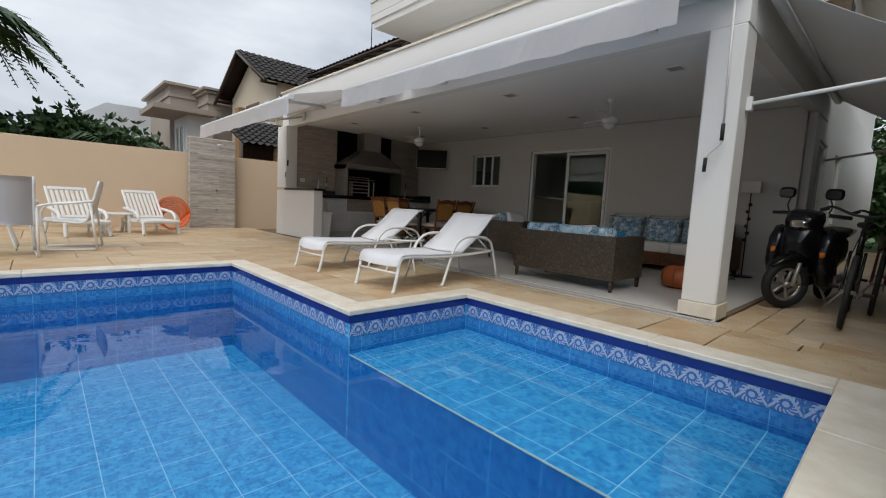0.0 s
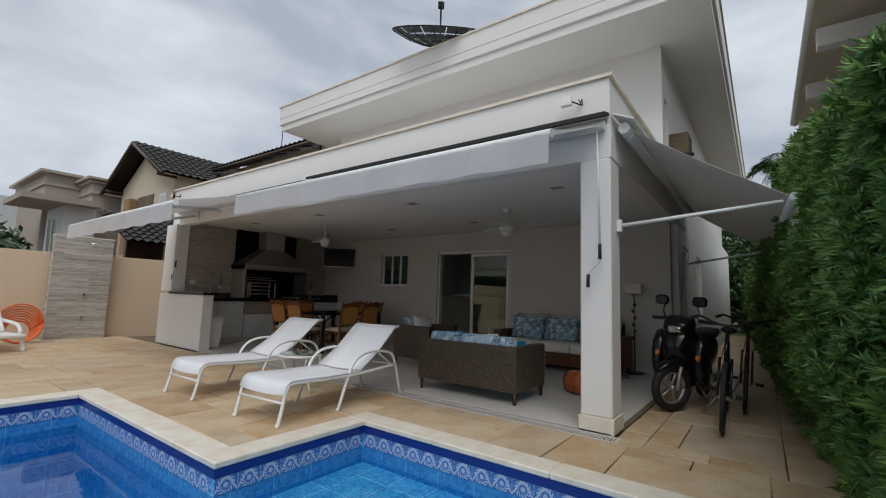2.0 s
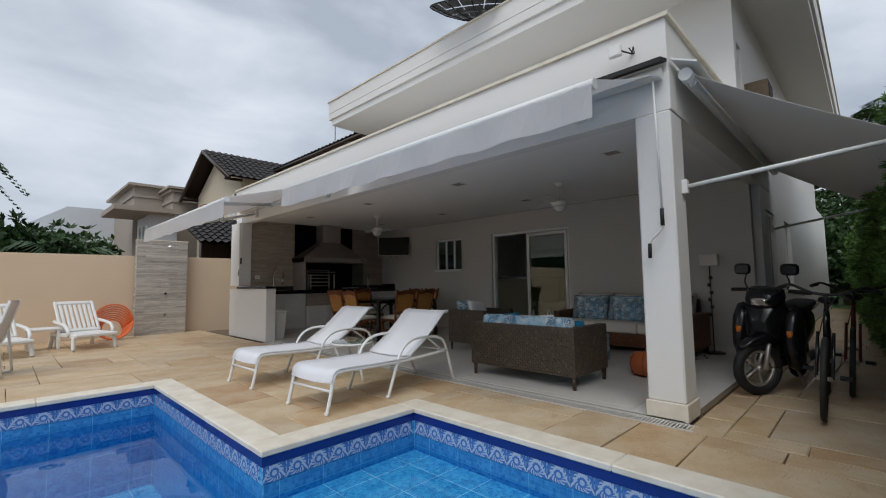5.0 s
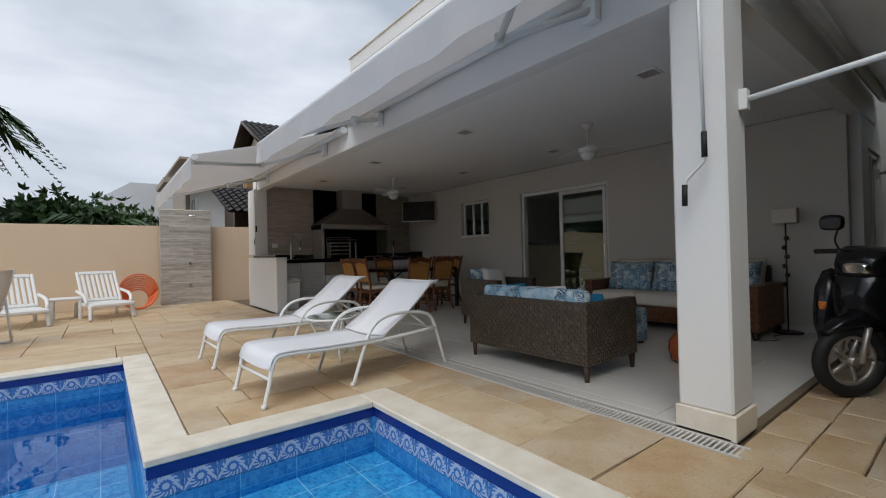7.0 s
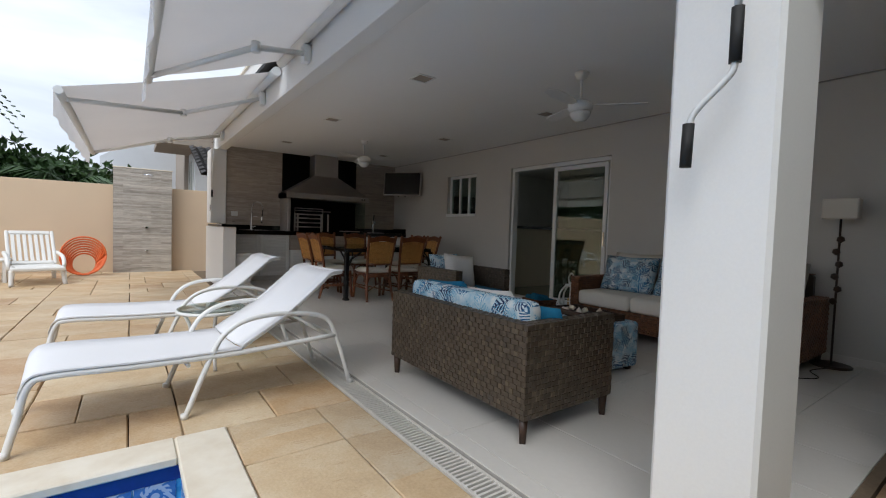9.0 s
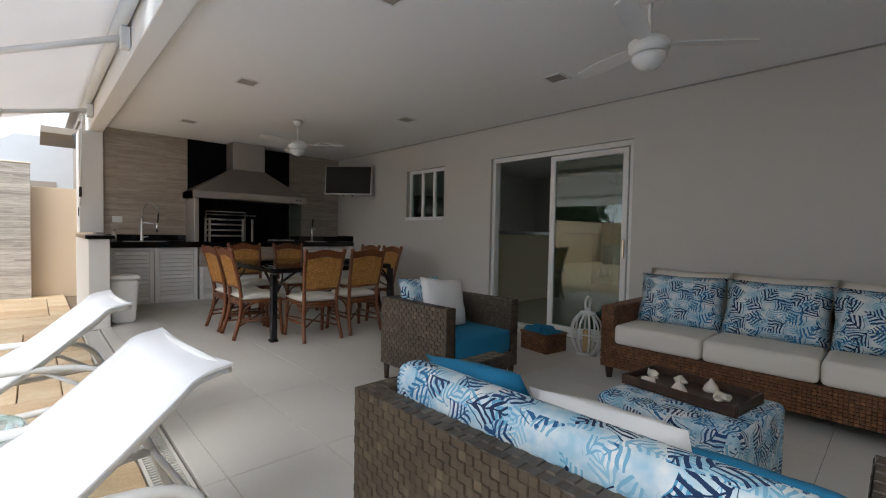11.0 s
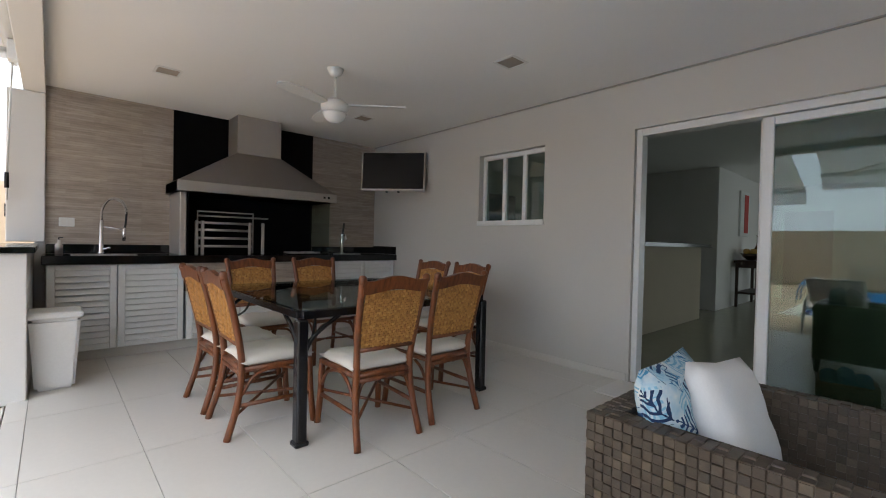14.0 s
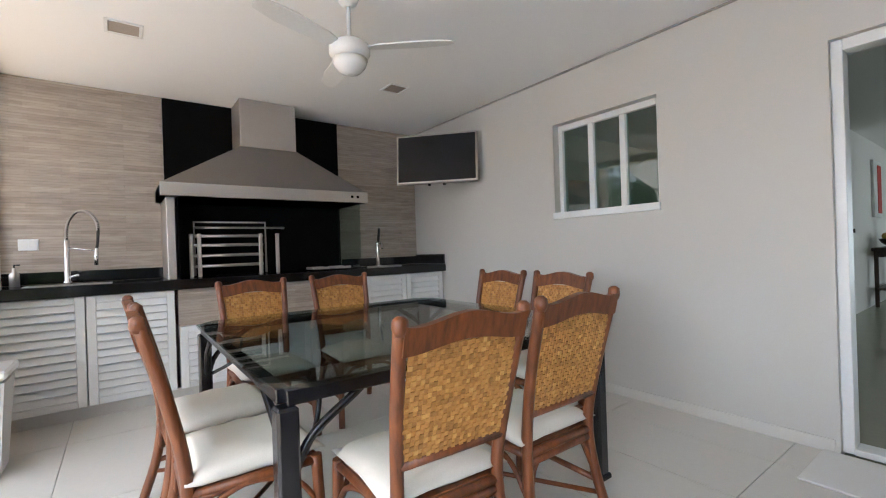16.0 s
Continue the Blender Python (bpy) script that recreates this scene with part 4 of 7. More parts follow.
# ---- wicker seats ----
def wicker_body(parent, w, d, h, seed, cell=0.029):
    """U of panels: back along +y at y d, arms at x 0 and w, open at y 0; legs below."""
    z0, t = 0.13, 0.085
    for x, y in ((0.035, 0.035), (w - 0.035, 0.035), (0.035, d - 0.035), (w - 0.035, d - 0.035)):
        bm = bmesh.new()
        lathe(bm, [(0.022, 0.0), (0.032, 0.13)], 4, (x, y, 0))
        part("leg", bm, M_DARKWOOD, parent)
    core = 0.006
    bpart("base", M_WICKERD, parent, (core, w - core, core, d - core, z0, z0 + 0.12))
    for nm, b in (("arm", (core, t, core, d - core, z0 + 0.12, h - 0.01)), ("arm", (w - t, w - core, core, d - core, z0 + 0.12, h - 0.01)), ("back", (t, w - t, d - t, d - core, z0 + 0.12, h - 0.01))):
        p = bpart(nm, M_WICKERD, parent, b, bev=0.01)
    nz = round((h - z0) / cell)
    for o, du, n in (((0.004, d, z0), (0, -d, 0), d), ((w - 0.004, 0, z0), (0, d, 0), d), ((w, d - 0.004, z0), (-w, 0, 0), w)):
        bm = bmesh.new()
        weave(bm, o, du, (0, 0, h - z0), round(n / cell), nz, 0.006, seed)
        tagged(part("woven_panel", bm, M_WICKER, parent), kind="stuff")
    bm = bmesh.new()
    weave(bm, (0, 0.004, z0), (w, 0, 0), (0, 0, 0.12), round(w / cell), 3, 0.004, seed)
    for x in (t + 0.002, ):
        weave(bm, (x, 0.0, z0 + 0.12), (0, d - t, 0), (0, 0, h - z0 - 0.12), round(d / cell), nz - 3, 0.003, seed)
    weave(bm, (w - t - 0.002, d - t, z0 + 0.12), (0, -(d - t), 0), (0, 0, h - z0 - 0.12), round(d / cell), nz - 3, 0.003, seed)
    for x0, x1 in ((0.0, t), (w - t, w)):
        weave(bm, (x0, 0.0, h - 0.004), (x1 - x0, 0, 0), (0, d, 0), 2, round(d / cell), 0.004, seed)
        weave(bm, (x0, 0.004, z0 + 0.12), (x1 - x0, 0, 0), (0, 0, h - z0 - 0.12), 2, nz - 3, 0.004, seed)
    weave(bm, (t, d - t, h - 0.004), (w - 2 * t, 0, 0), (0, t, 0), round(w / cell), 2, 0.004, seed)
    tagged(part("woven_trim", bm, M_WICKER, parent), kind="stuff")


def cushion_part(name, parent, w, h, d, m, mat, label=""):
    bm = bmesh.new()
    pillow(bm, w, h, d, m)
    return part(name, bm, mat, parent, label)


def cushion(name, w, h, d, m, mat, label):
    bm = bmesh.new()
    pillow(bm, w, h, d)
    o = tagged(part(name, bm, mat), label, "cushion")
    o.matrix_world = m
    return o


def block_cushion(parent, name, mat, x0, x1, y0, y1, z0, z1, label=""):
    bm = bmesh.new()
    box(bm, x0, x1, y0, y1, z0, z1, 0.035, None, 3)
    for f in bm.faces:
        f.smooth = True
    return part(name, bm, mat, parent, label)


# loveseat: back towards the pool
love = thing("wicker_loveseat", "dark brown wicker loveseat with teal seat cushions", "sofa", "", pose(5.48, 2.07, 0, 0, 0, 90))
wicker_body(love, 1.38, 0.76, 0.625, 3)
for k in range(2):
    block_cushion(love, "seat_cushion", M_TEAL, 0.095 + 0.595 * k, 0.685 + 0.595 * k, 0.02, 0.66, 0.25, 0.42, "teal seat cushion")
bk = bmesh.new()
box(bk, 0.09, 1.29, 0.53, 0.665, 0.42, 0.72, 0.05, None, 3)
for f in bk.faces:
    f.smooth = True
part("back_cushion", bk, M_PRINT, love, "white cushion printed with blue palm fronds")
cushion("scatter_cushion", 0.46, 0.42, 0.14, pose(5.09, 3.14, 0.55, -30, 4, 90), M_TEAL, "teal scatter cushion leaning on the loveseat back")
cushion("scatter_cushion", 0.46, 0.44, 0.14, pose(5.09, 2.66, 0.54, -30, 3, 88), M_WHITECLOTH, "white scatter cushion leaning on the loveseat back")
cushion("scatter_cushion", 0.44, 0.42, 0.14, pose(5.11, 2.33, 0.50, -28, 0, 92), M_TEAL, "teal scatter cushion beside the loveseat arm")

# armchair, open side towards the loveseat
chair = thing("wicker_armchair", "dark brown wicker armchair with teal seat cushion", "armchair", "", pose(5.93, 4.24, 0))
wicker_body(chair, 0.80, 0.76, 0.66, 5)
block_cushion(chair, "seat_cushion", M_TEAL, 0.09, 0.71, -0.01, 0.66, 0.25, 0.43, "teal seat cushion")
cushion("scatter_cushion", 0.46, 0.44, 0.15, pose(6.22, 4.83, 0.60, -14, 0, 4), M_PRINT, "blue palm print cushion on the wicker armchair")
cushion("scatter_cushion", 0.44, 0.42, 0.14, pose(6.34, 4.70, 0.61, -20, 6, -6), M_WHITECLOTH, "white cushion on the wicker armchair")


def seagrass_sofa(m):
    """3 seats; length along x 0 to 2.15, back at y 0.9."""
    s = thing("seagrass_sofa", "brown woven seagrass sofa with three cream cushions", "sofa", "", m)
    L, D = 2.15, 0.9
    for x, y in ((0.05, 0.05), (L - 0.05, 0.05), (0.05, D - 0.05), (L - 0.05, D - 0.05)):
        bm = bmesh.new()
        lathe(bm, [(0.025, 0), (0.04, 0.10)], 4, (x, y, 0))
        part("leg", bm, M_DARKWOOD, s)
    bpart("base", M_WICKERD, s, (0.005, L - 0.005, 0.005, D, 0.10, 0.30))
    bpart("arm", M_WICKERD, s, (0.005, 0.10, 0.005, D, 0.30, 0.60), bev=0.02)
    bpart("arm", M_WICKERD, s, (L - 0.10, L - 0.005, 0.005, D, 0.30, 0.60), bev=0.02)
    bpart("back", M_WICKERD, s, (0.10, L - 0.10, D - 0.1, D, 0.30, 0.80), bev=0.02)
    bm = bmesh.new()
    weave(bm, (0, 0.0, 0.10), (L, 0, 0), (0, 0, 0.20), 90, 9, 0.008, 1, 0.1, 0.5)
    weave(bm, (0, D, 0.10), (0, -D, 0), (0, 0, 0.50), 38, 22, 0.008, 2, 0.1, 0.5)
    weave(bm, (L, 0, 0.10), (0, D, 0), (0, 0, 0.50), 38, 22, 0.008, 2, 0.1, 0.5)
    for x0, x1 in ((0, 0.105), (L - 0.105, L)):
        weave(bm, (x0, 0, 0.60), (x1 - x0, 0, 0), (0, D, 0), 4, 38, 0.008, 3, 0.1, 0.5)
        weave(bm, (x0, 0, 0.30), (x1 - x0, 0, 0), (0, 0, 0.30), 4, 13, 0.008, 3, 0.1, 0.5)
    weave(bm, (0.105, D - 0.1, 0.80), (L - 0.21, 0, 0), (0, 0.1, 0), 80, 4, 0.008, 3, 0.1, 0.5)
    weave(bm, (0.104, 0.0, 0.30), (0, D - 0.1, 0), (0, 0, 0.30), 36, 13, 0.006, 3, 0.1, 0.5)
    tagged(part("woven_cover", bm, M_SEAGRASS, s), kind="stuff")
    w = (L - 0.22) / 3
    for k in range(3):
        block_cushion(s, "seat_cushion", M_CREAM, 0.11 + w * k, 0.11 + w * (k + 1) - 0.005, -0.02, 0.68, 0.30, 0.46, "cream seat cushion")
        bm = bmesh.new()
        pillow(bm, w * 1.04, 0.5, 0.2, pose(0.11 + w * (k + 0.5), 0.69, 0.66, -12))
        part("back_cushion", bm, M_CREAM, s, "cream back cushion")
    return s


seagrass_sofa(pose(7.36, 3.84, 0, 0, 0, -90))
for k in range(3):
    cushion("scatter_cushion", 0.66, 0.46, 0.18, pose(7.84, 3.40 - 0.64 * k, 0.65, -20, 0, -90 + (4, -3, 5)[k]), M_PRINT, "blue palm print cushion on the seagrass sofa")


def ottoman():
    o = thing("ottoman", "square ottoman covered in blue palm print cloth", "ottoman", "", pose(6.22, 2.82, 0, 0, 0, -6))
    bm = bmesh.new()
    box(bm, -0.31, 0.31, -0.31, 0.31, 0.03, 0.40, 0.03, None, 3)
    for f in bm.faces:
        f.smooth = True
    part("cover", bm, M_PRINT, o)
    for x in (-0.25, 0.25):
        for y in (-0.25, 0.25):
            bpart("foot", M_DARKWOOD, o, (x - 0.025, x + 0.025, y - 0.025, y + 0.025, 0, 0.04))
    t = thing("serving_tray", "dark wooden tray holding seashells on the ottoman", "tray", "", pose(6.28, 2.84, 0.402, 0, 0, -8))
    bpart("tray_base", M_DARKWOOD, t, (-0.16, 0.16, -0.27, 0.27, 0, 0.012))
    for b in ((-0.16, -0.145, -0.27, 0.27, 0.012, 0.05), (0.145, 0.16, -0.27, 0.27, 0.012, 0.05), (-0.145, 0.145, -0.27, -0.255, 0.012, 0.05), (-0.145, 0.145, 0.255, 0.27, 0.012, 0.05)):
        bpart("tray_side", M_DARKWOOD, t, b)
    shell_a = plain("pale_shell", (0.68, 0.58, 0.50), 0.4, 0, 0.15, 30)
    shell_b = plain("cream_shell", (0.72, 0.66, 0.52), 0.4, 0, 0.15, 30)
    rnd = random.Random(4)
    for k, (x, y) in enumerate(((-0.07, 0.17), (0.06, 0.2), (-0.08, 0.02), (0.06, 0.06), (0.07, -0.08), (-0.05, -0.15))):
        bm = bmesh.new()
        if k in (2, 4):
            lathe(bm, [(0.034, 0.0), (0.038, 0.010), (0.032, 0.024), (0.022, 0.04), (0.012, 0.052), (0.003, 0.066)], 12)
        else:
            bmesh.ops.create_icosphere(bm, subdivisions=2, radius=0.026)
            for v in bm.verts:
                spike = max(0.0, math.sin(v.co.x * 150 + k) * math.sin(v.co.y * 150))
                v.co *= 1 + 0.7 * spike
                v.co.x *= 1.3
                v.co.z = v.co.z * 0.8 + 0.022
        sh = tagged(part("seashell", bm, (shell_a, shell_b)[k % 2]), ("spiky pale pink seashell on the tray", "cream cone seashell on the tray")[k in (2, 4)], "seashell", "shells on the tray")
        sh.matrix_world = pose(6.28 + x, 2.84 + y, 0.414, 0, 0, rnd.uniform(0, 360))


ottoman()


def lantern():
    l = thing("lantern", "white slatted wooden lantern with a candle", "lantern", "", pose(7.90, 4.26, 0))
    bm = bmesh.new()
    lathe(bm, [(0.10, 0), (0.10, 0.03), (0.085, 0.035)], 16)
    part("base", bm, M_PLASTIC, l)
    bm = bmesh.new()
    lathe(bm, [(0.075, 0.40), (0.075, 0.43), (0.03, 0.44), (0.03, 0.46)], 16)
    part("cap", bm, M_PLASTIC, l)
    for k in range(10):
        a = 6.2832 * k / 10
        ca, sa = math.cos(a), math.sin(a)
        tpart("slat", M_PLASTIC, l, 0.011, arc([(0.09 * ca, 0.09 * sa, 0.03), (0.145 * ca, 0.145 * sa, 0.14), (0.145 * ca, 0.145 * sa, 0.30), (0.07 * ca, 0.07 * sa, 0.41)], 4), seg=5)
    tpart("hoop", M_PLASTIC, l, 0.008, [(0.148 * math.cos(6.2832 * k / 20), 0.148 * math.sin(6.2832 * k / 20), 0.22) for k in range(21)], seg=6)
    tpart("handle", M_PLASTIC, l, 0.010, arc([(-0.04, 0, 0.45), (-0.05, 0, 0.53), (0, 0, 0.58), (0.05, 0, 0.53), (0.04, 0, 0.45)], 5), seg=6)
    bm = bmesh.new()
    lathe(bm, [(0.04, 0.03), (0.04, 0.24), (0.034, 0.245)], 14)
    part("candle", bm, plain("wax", (0.55, 0.38, 0.16), 0.5), l, "ochre wax candle")


lantern()


def towel_basket():
    b = thing("wicker_basket", "small brown wicker basket on the floor", "basket", "", pose(7.74, 4.66, 0, 0, 0, -8))
    for o, du in (((-0.15, -0.17, 0), (0.30, 0, 0)), ((0.15, -0.17, 0), (0, 0.34, 0)), ((0.15, 0.17, 0), (-0.30, 0, 0)), ((-0.15, 0.17, 0), (0, -0.34, 0))):
        bm = bmesh.new()
        weave(bm, o, du, (0, 0, 0.18), 12, 9, 0.008, 2, 0.1, 0.4)
        part("woven_side", bm, M_SEAGRASS, b)
    bpart("bottom", M_WICKERD, b, (-0.148, 0.148, -0.168, 0.168, 0.004, 0.02))
    rim = [(-0.15, -0.17, 0.18), (0.15, -0.17, 0.18), (0.15, 0.17, 0.18), (-0.15, 0.17, 0.18), (-0.15, -0.17, 0.18)]
    tpart("rim", M_SEAGRASS, b, 0.014, rim)
    for k in range(3):
        bm = bmesh.new()
        tube(bm, [(-0.12, 0, 0), (-0.1, 0, 0), (0.1, 0, 0), (0.12, 0, 0)], 0.055, 14)
        t = tagged(part("rolled_towel", bm, M_TEAL), "rolled teal towel in the wicker basket", "towel", "towels in the basket")
        t.matrix_world = pose(7.74, 4.56 + 0.1 * k, 0.17 + (0.03 if k == 1 else 0), 8, 12, -8)


towel_basket()
mat = single("door_mat", M_WHITECLOTH, "white cloth door mat before the sliding door", "mat", (7.93, 8.38, 5.27, 6.06, 0.001, 0.012), bev=0.004)


def floor_lamp():
    l = thing("floor_lamp", "slim floor lamp with cream shade and shell string", "lamp", "", pose(8.18, 1.63, 0))
    bm = bmesh.new()
    lathe(bm, [(0.15, 0), (0.15, 0.012), (0.13, 0.02)], 20)
    part("base", bm, M_DARKWOOD, l)
    tpart("pole", M_DARKWOOD, l, 0.009, [(0, 0, 0.015), (0, 0, 1.36)])
    bm = bmesh.new()
    box(bm, -0.06, 0.06, -0.125, 0.125, 1.31, 1.49, 0.01)
    part("shade", bm, M_CREAM, l, "cream fabric shade")
    for k in range(6):
        bm = bmesh.new()
        lathe(bm, [(0.004, 0.0), (0.03, 0.02), (0.025, 0.05), (0.006, 0.06)], 8, (-0.02, 0.012 * (-1) ** k, 0.55 + 0.11 * k))
        part("shell", bm, M_DARKWOOD, l)


floor_lamp()


def pouf(m):
    p = thing("leather_pouf", "round orange leather pouf on the floor", "pouf", "", m)
    bm = bmesh.new()
    lathe(bm, [(0.10, 0.0), (0.19, 0.03), (0.215, 0.12), (0.205, 0.20), (0.15, 0.26), (0.04, 0.27)], 24)
    part("cover", bm, M_ORANGELEATHER, p)
    for k in range(8):
        a = 6.2832 * k / 8
        tpart("seam", M_DARKWOOD, p, 0.004, [(r * math.cos(a), r * math.sin(a), z) for r, z in ((0.193, 0.03), (0.217, 0.12), (0.207, 0.20), (0.152, 0.262))], seg=5)


pouf(pose(5.98, 1.80, 0))
tpart("lamp_cord", M_RUBBER, None, 0.004, arc([(8.06, 1.61, 0.005), (7.8, 1.68, 0.005), (7.6, 1.58, 0.005), (7.4, 1.7, 0.005)], 6), seg=5)
tagged(bpy.data.objects["lamp_cord"], "thin black lamp cord on the floor", "cord")


# ---- dining table and chairs ----
def dining_table():
    t = thing("dining_table", "square glass dining table with black metal frame", "table", "", pose(6.48, 7.42, 0))
    bm = bmesh.new()
    h = 0.80
    prism(bm, [(-h + 0.1, -h), (h - 0.1, -h), (h, -h + 0.1), (h, h - 0.1), (h - 0.1, h), (-h + 0.1, h), (-h, h - 0.1), (-h, -h + 0.1)], 0.775, 0.787, "z")
    part("glass_top", bm, M_TABLEGLASS, t, "smoked glass top with cut corners")
    r = 0.755
    for s in (-1, 1):
        bpart("apron", M_BLACKPAINT, t, (-r, r, s * r - 0.02, s * r + 0.02, 0.725, 0.773))
        bpart("apron", M_BLACKPAINT, t, (s * r - 0.02, s * r + 0.02, -r + 0.02, r - 0.02, 0.726, 0.772))
        for q in (-1, 1):
            bpart("leg", M_BLACKPAINT, t, (s * r - 0.032, s * r + 0.032, q * r - 0.032, q * r + 0.032, 0, 0.724), (s * r - 0.042, s * r + 0.042, q * r - 0.042, q * r + 0.042, 0, 0.03), bev=0.008)
            for dx, dy in ((-s, 0), (0, -q)):
                tpart("brace", M_BLACKPAINT, t, 0.014, arc([(s * r, q * r, 0.42), (s * r + dx * 0.06, q * r + dy * 0.06, 0.60), (s * r + dx * 0.24, q * r + dy * 0.24, 0.73)], 6))
            tpart("scroll", M_BLACKPAINT, t, 0.009, arc([(s * r - s * 0.03, q * r - q * 0.03, 0.5), (s * (r - 0.13), q * (r - 0.13), 0.58), (s * (r - 0.16), q * (r - 0.16), 0.70), (s * (r - 0.08), q * (r - 0.08), 0.73)], 6), seg=6)


dining_table()


def dining_chair(m):
    """Faces +y; back legs at y 0, seat to y 0.5."""
    c = thing("dining_chair", "rattan dining chair with cane back and cream cushion", "chair", "chairs round the dining table", m)
    def post(x):
        return arc([(x * 1.04, -0.055, 0.0), (x * 0.96, 0.01, 0.22), (x * 0.9, 0.03, 0.44), (x * 0.98, -0.015, 0.70), (x * 1.06, -0.085, 0.97)], 5)
    for s in (-1, 1):
        x = s * 0.205
        tpart("back_post", M_RATTAN, c, 0.021, post(x))
        bm = bmesh.new()
        lathe(bm, [(0.018, -0.03), (0.024, -0.01), (0.022, 0.012), (0.010, 0.022)], 10, (x * 1.06, -0.086, 0.97))
        part("finial", bm, M_RATTAN, c)
        tpart("front_leg", M_RATTAN, c, 0.021, arc([(s * 0.225, 0.47, 0.0), (s * 0.215, 0.45, 0.2), (s * 0.21, 0.44, 0.42)], 4))
        tpart("side_rail", M_RATTAN, c, 0.016, [(s * 0.185, 0.03, 0.40), (s * 0.21, 0.44, 0.40)])
        tpart("side_stretcher", M_RATTAN, c, 0.013, [(s * 0.2, 0.0, 0.19), (s * 0.215, 0.45, 0.19)])
        tpart("side_bracket", M_RATTAN, c, 0.011, arc([(s * 0.195, 0.03, 0.25), (s * 0.2, 0.10, 0.35), (s * 0.2, 0.22, 0.39), (s * 0.21, 0.36, 0.35), (s * 0.215, 0.44, 0.25)], 5), seg=6)
        tpart("diagonal", M_RATTAN, c, 0.010, [(s * 0.20, 0.0, 0.14), (-s * 0.215, 0.45, 0.22)], seg=6)
    tpart("front_bracket", M_RATTAN, c, 0.011, arc([(-0.21, 0.45, 0.24), (-0.13, 0.45, 0.37), (0.13, 0.45, 0.37), (0.21, 0.45, 0.24)], 6), seg=6)
    tpart("back_bracket", M_RATTAN, c, 0.011, arc([(-0.19, 0.02, 0.24), (-0.12, 0.03, 0.37), (0.12, 0.03, 0.37), (0.19, 0.02, 0.24)], 6), seg=6)
    for y, z in ((0.44, 0.40), (0.03, 0.40), (0.03, 0.37)):
        tpart("cross_rail", M_RATTAN, c, 0.016, [(-0.2, y, z), (0.2, y, z)])
    # crest rail with a shaped top
    bm = bmesh.new()
    n = 16
    rows = []
    for k in range(n + 1):
        u = 2 * k / n - 1
        top = 0.966 + 0.034 * math.cos(u * 3.1416 * 1.0) * 0.6 + 0.02 * abs(u) ** 3
        bot = 0.895 + 0.012 * math.cos(u * 3.14)
        x = u * 0.215
        rows.append([bm.verts.new((x, -0.085 + dy - (zz - 0.93) * 0.24, zz)) for dy, zz in ((-0.016, bot), (0.016, bot), (0.016, top), (-0.016, top))])
    for a, b in zip(rows, rows[1:]):
        for k in range(4):
            bm.faces.new((a[k], b[k], b[(k + 1) % 4], a[(k + 1) % 4]))
    bm.faces.new(rows[0])
    bm.faces.new(rows[-1][::-1])
    bmesh.ops.recalc_face_normals(bm, faces=bm.faces)
    part("crest_rail", bm, M_RATTAN, c)
    tpart("lower_rail", M_RATTAN, c, 0.017, [(-0.195, 0.012, 0.555), (0.195, 0.012, 0.555)])
    bm = bmesh.new()
    o, u, v = (-0.19, 0.004, 0.565), (0.38, 0, 0), (0, -0.082, 0.335)
    weave(bm, o, u, v, 26, 22, 0.005, 6, 0.06, 0.3)
    weave(bm, (0.19, 0.006, 0.565), (-0.38, 0, 0), v, 26, 22, 0.005, 6, 0.06, 0.3)
    tagged(part("cane_panel", bm, M_CANE, c, "woven golden cane back panel"), kind="stuff")
    bm = bmesh.new()
    pillow(bm, 0.46, 0.46, 0.085, pose(0, 0.245, 0.445, 90), 0.35)
    part("seat_cushion", bm, M_CREAM, c, "cream seat cushion")
    bpart("seat", M_RATTAN, c, (-0.19, 0.19, 0.04, 0.44, 0.395, 0.415))
    return c


ch = dining_chair(pose(6.15, 6.42, 0, 0, 0, -3))
for x, y, a in ((6.71, 6.45, 0), (5.48, 7.18, -91), (5.47, 7.70, -88), (6.10, 8.56, 182), (6.74, 8.56, 178), (7.58, 7.75, 91), (7.58, 7.20, 88)):
    copy_thing(ch, pose(x, y, 0, 0, 0, a))


# ---- grill counter ----
CT = 0.985
YC = 9.47


def louver_door(parent_name, x0, x1, z0, z1, label):
    d = thing(parent_name, label, "cabinet", "louvred cabinets under the counter", pose(x0, YC, 0))
    w = x1 - x0
    bpart("body", M_PVC, d, (0.004, w - 0.004, 0.03, YB - YC - 0.02, z0, z1))
    door = bpart("door", M_PVC, d, (0.004, 0.06, 0, 0.028, z0, z1), (w - 0.06, w - 0.004, 0, 0.028, z0, z1), (0.06, w - 0.06, 0, 0.028, z0, z0 + 0.05), (0.06, w - 0.06, 0, 0.028, z1 - 0.05, z1))
    n = max(2, round((z1 - z0 - 0.1) / 0.058))
    step = (z1 - z0 - 0.1) / n
    for k in range(n):
        bm = bmesh.new()
        box(bm, 0.06, w - 0.06, -0.005, 0.005, -step * 0.50, step * 0.50, 0.002, pose(0, 0.012, z0 + 0.05 + step * (k + 0.5), -32))
        part("slat", bm, M_PVC, door)
    return d


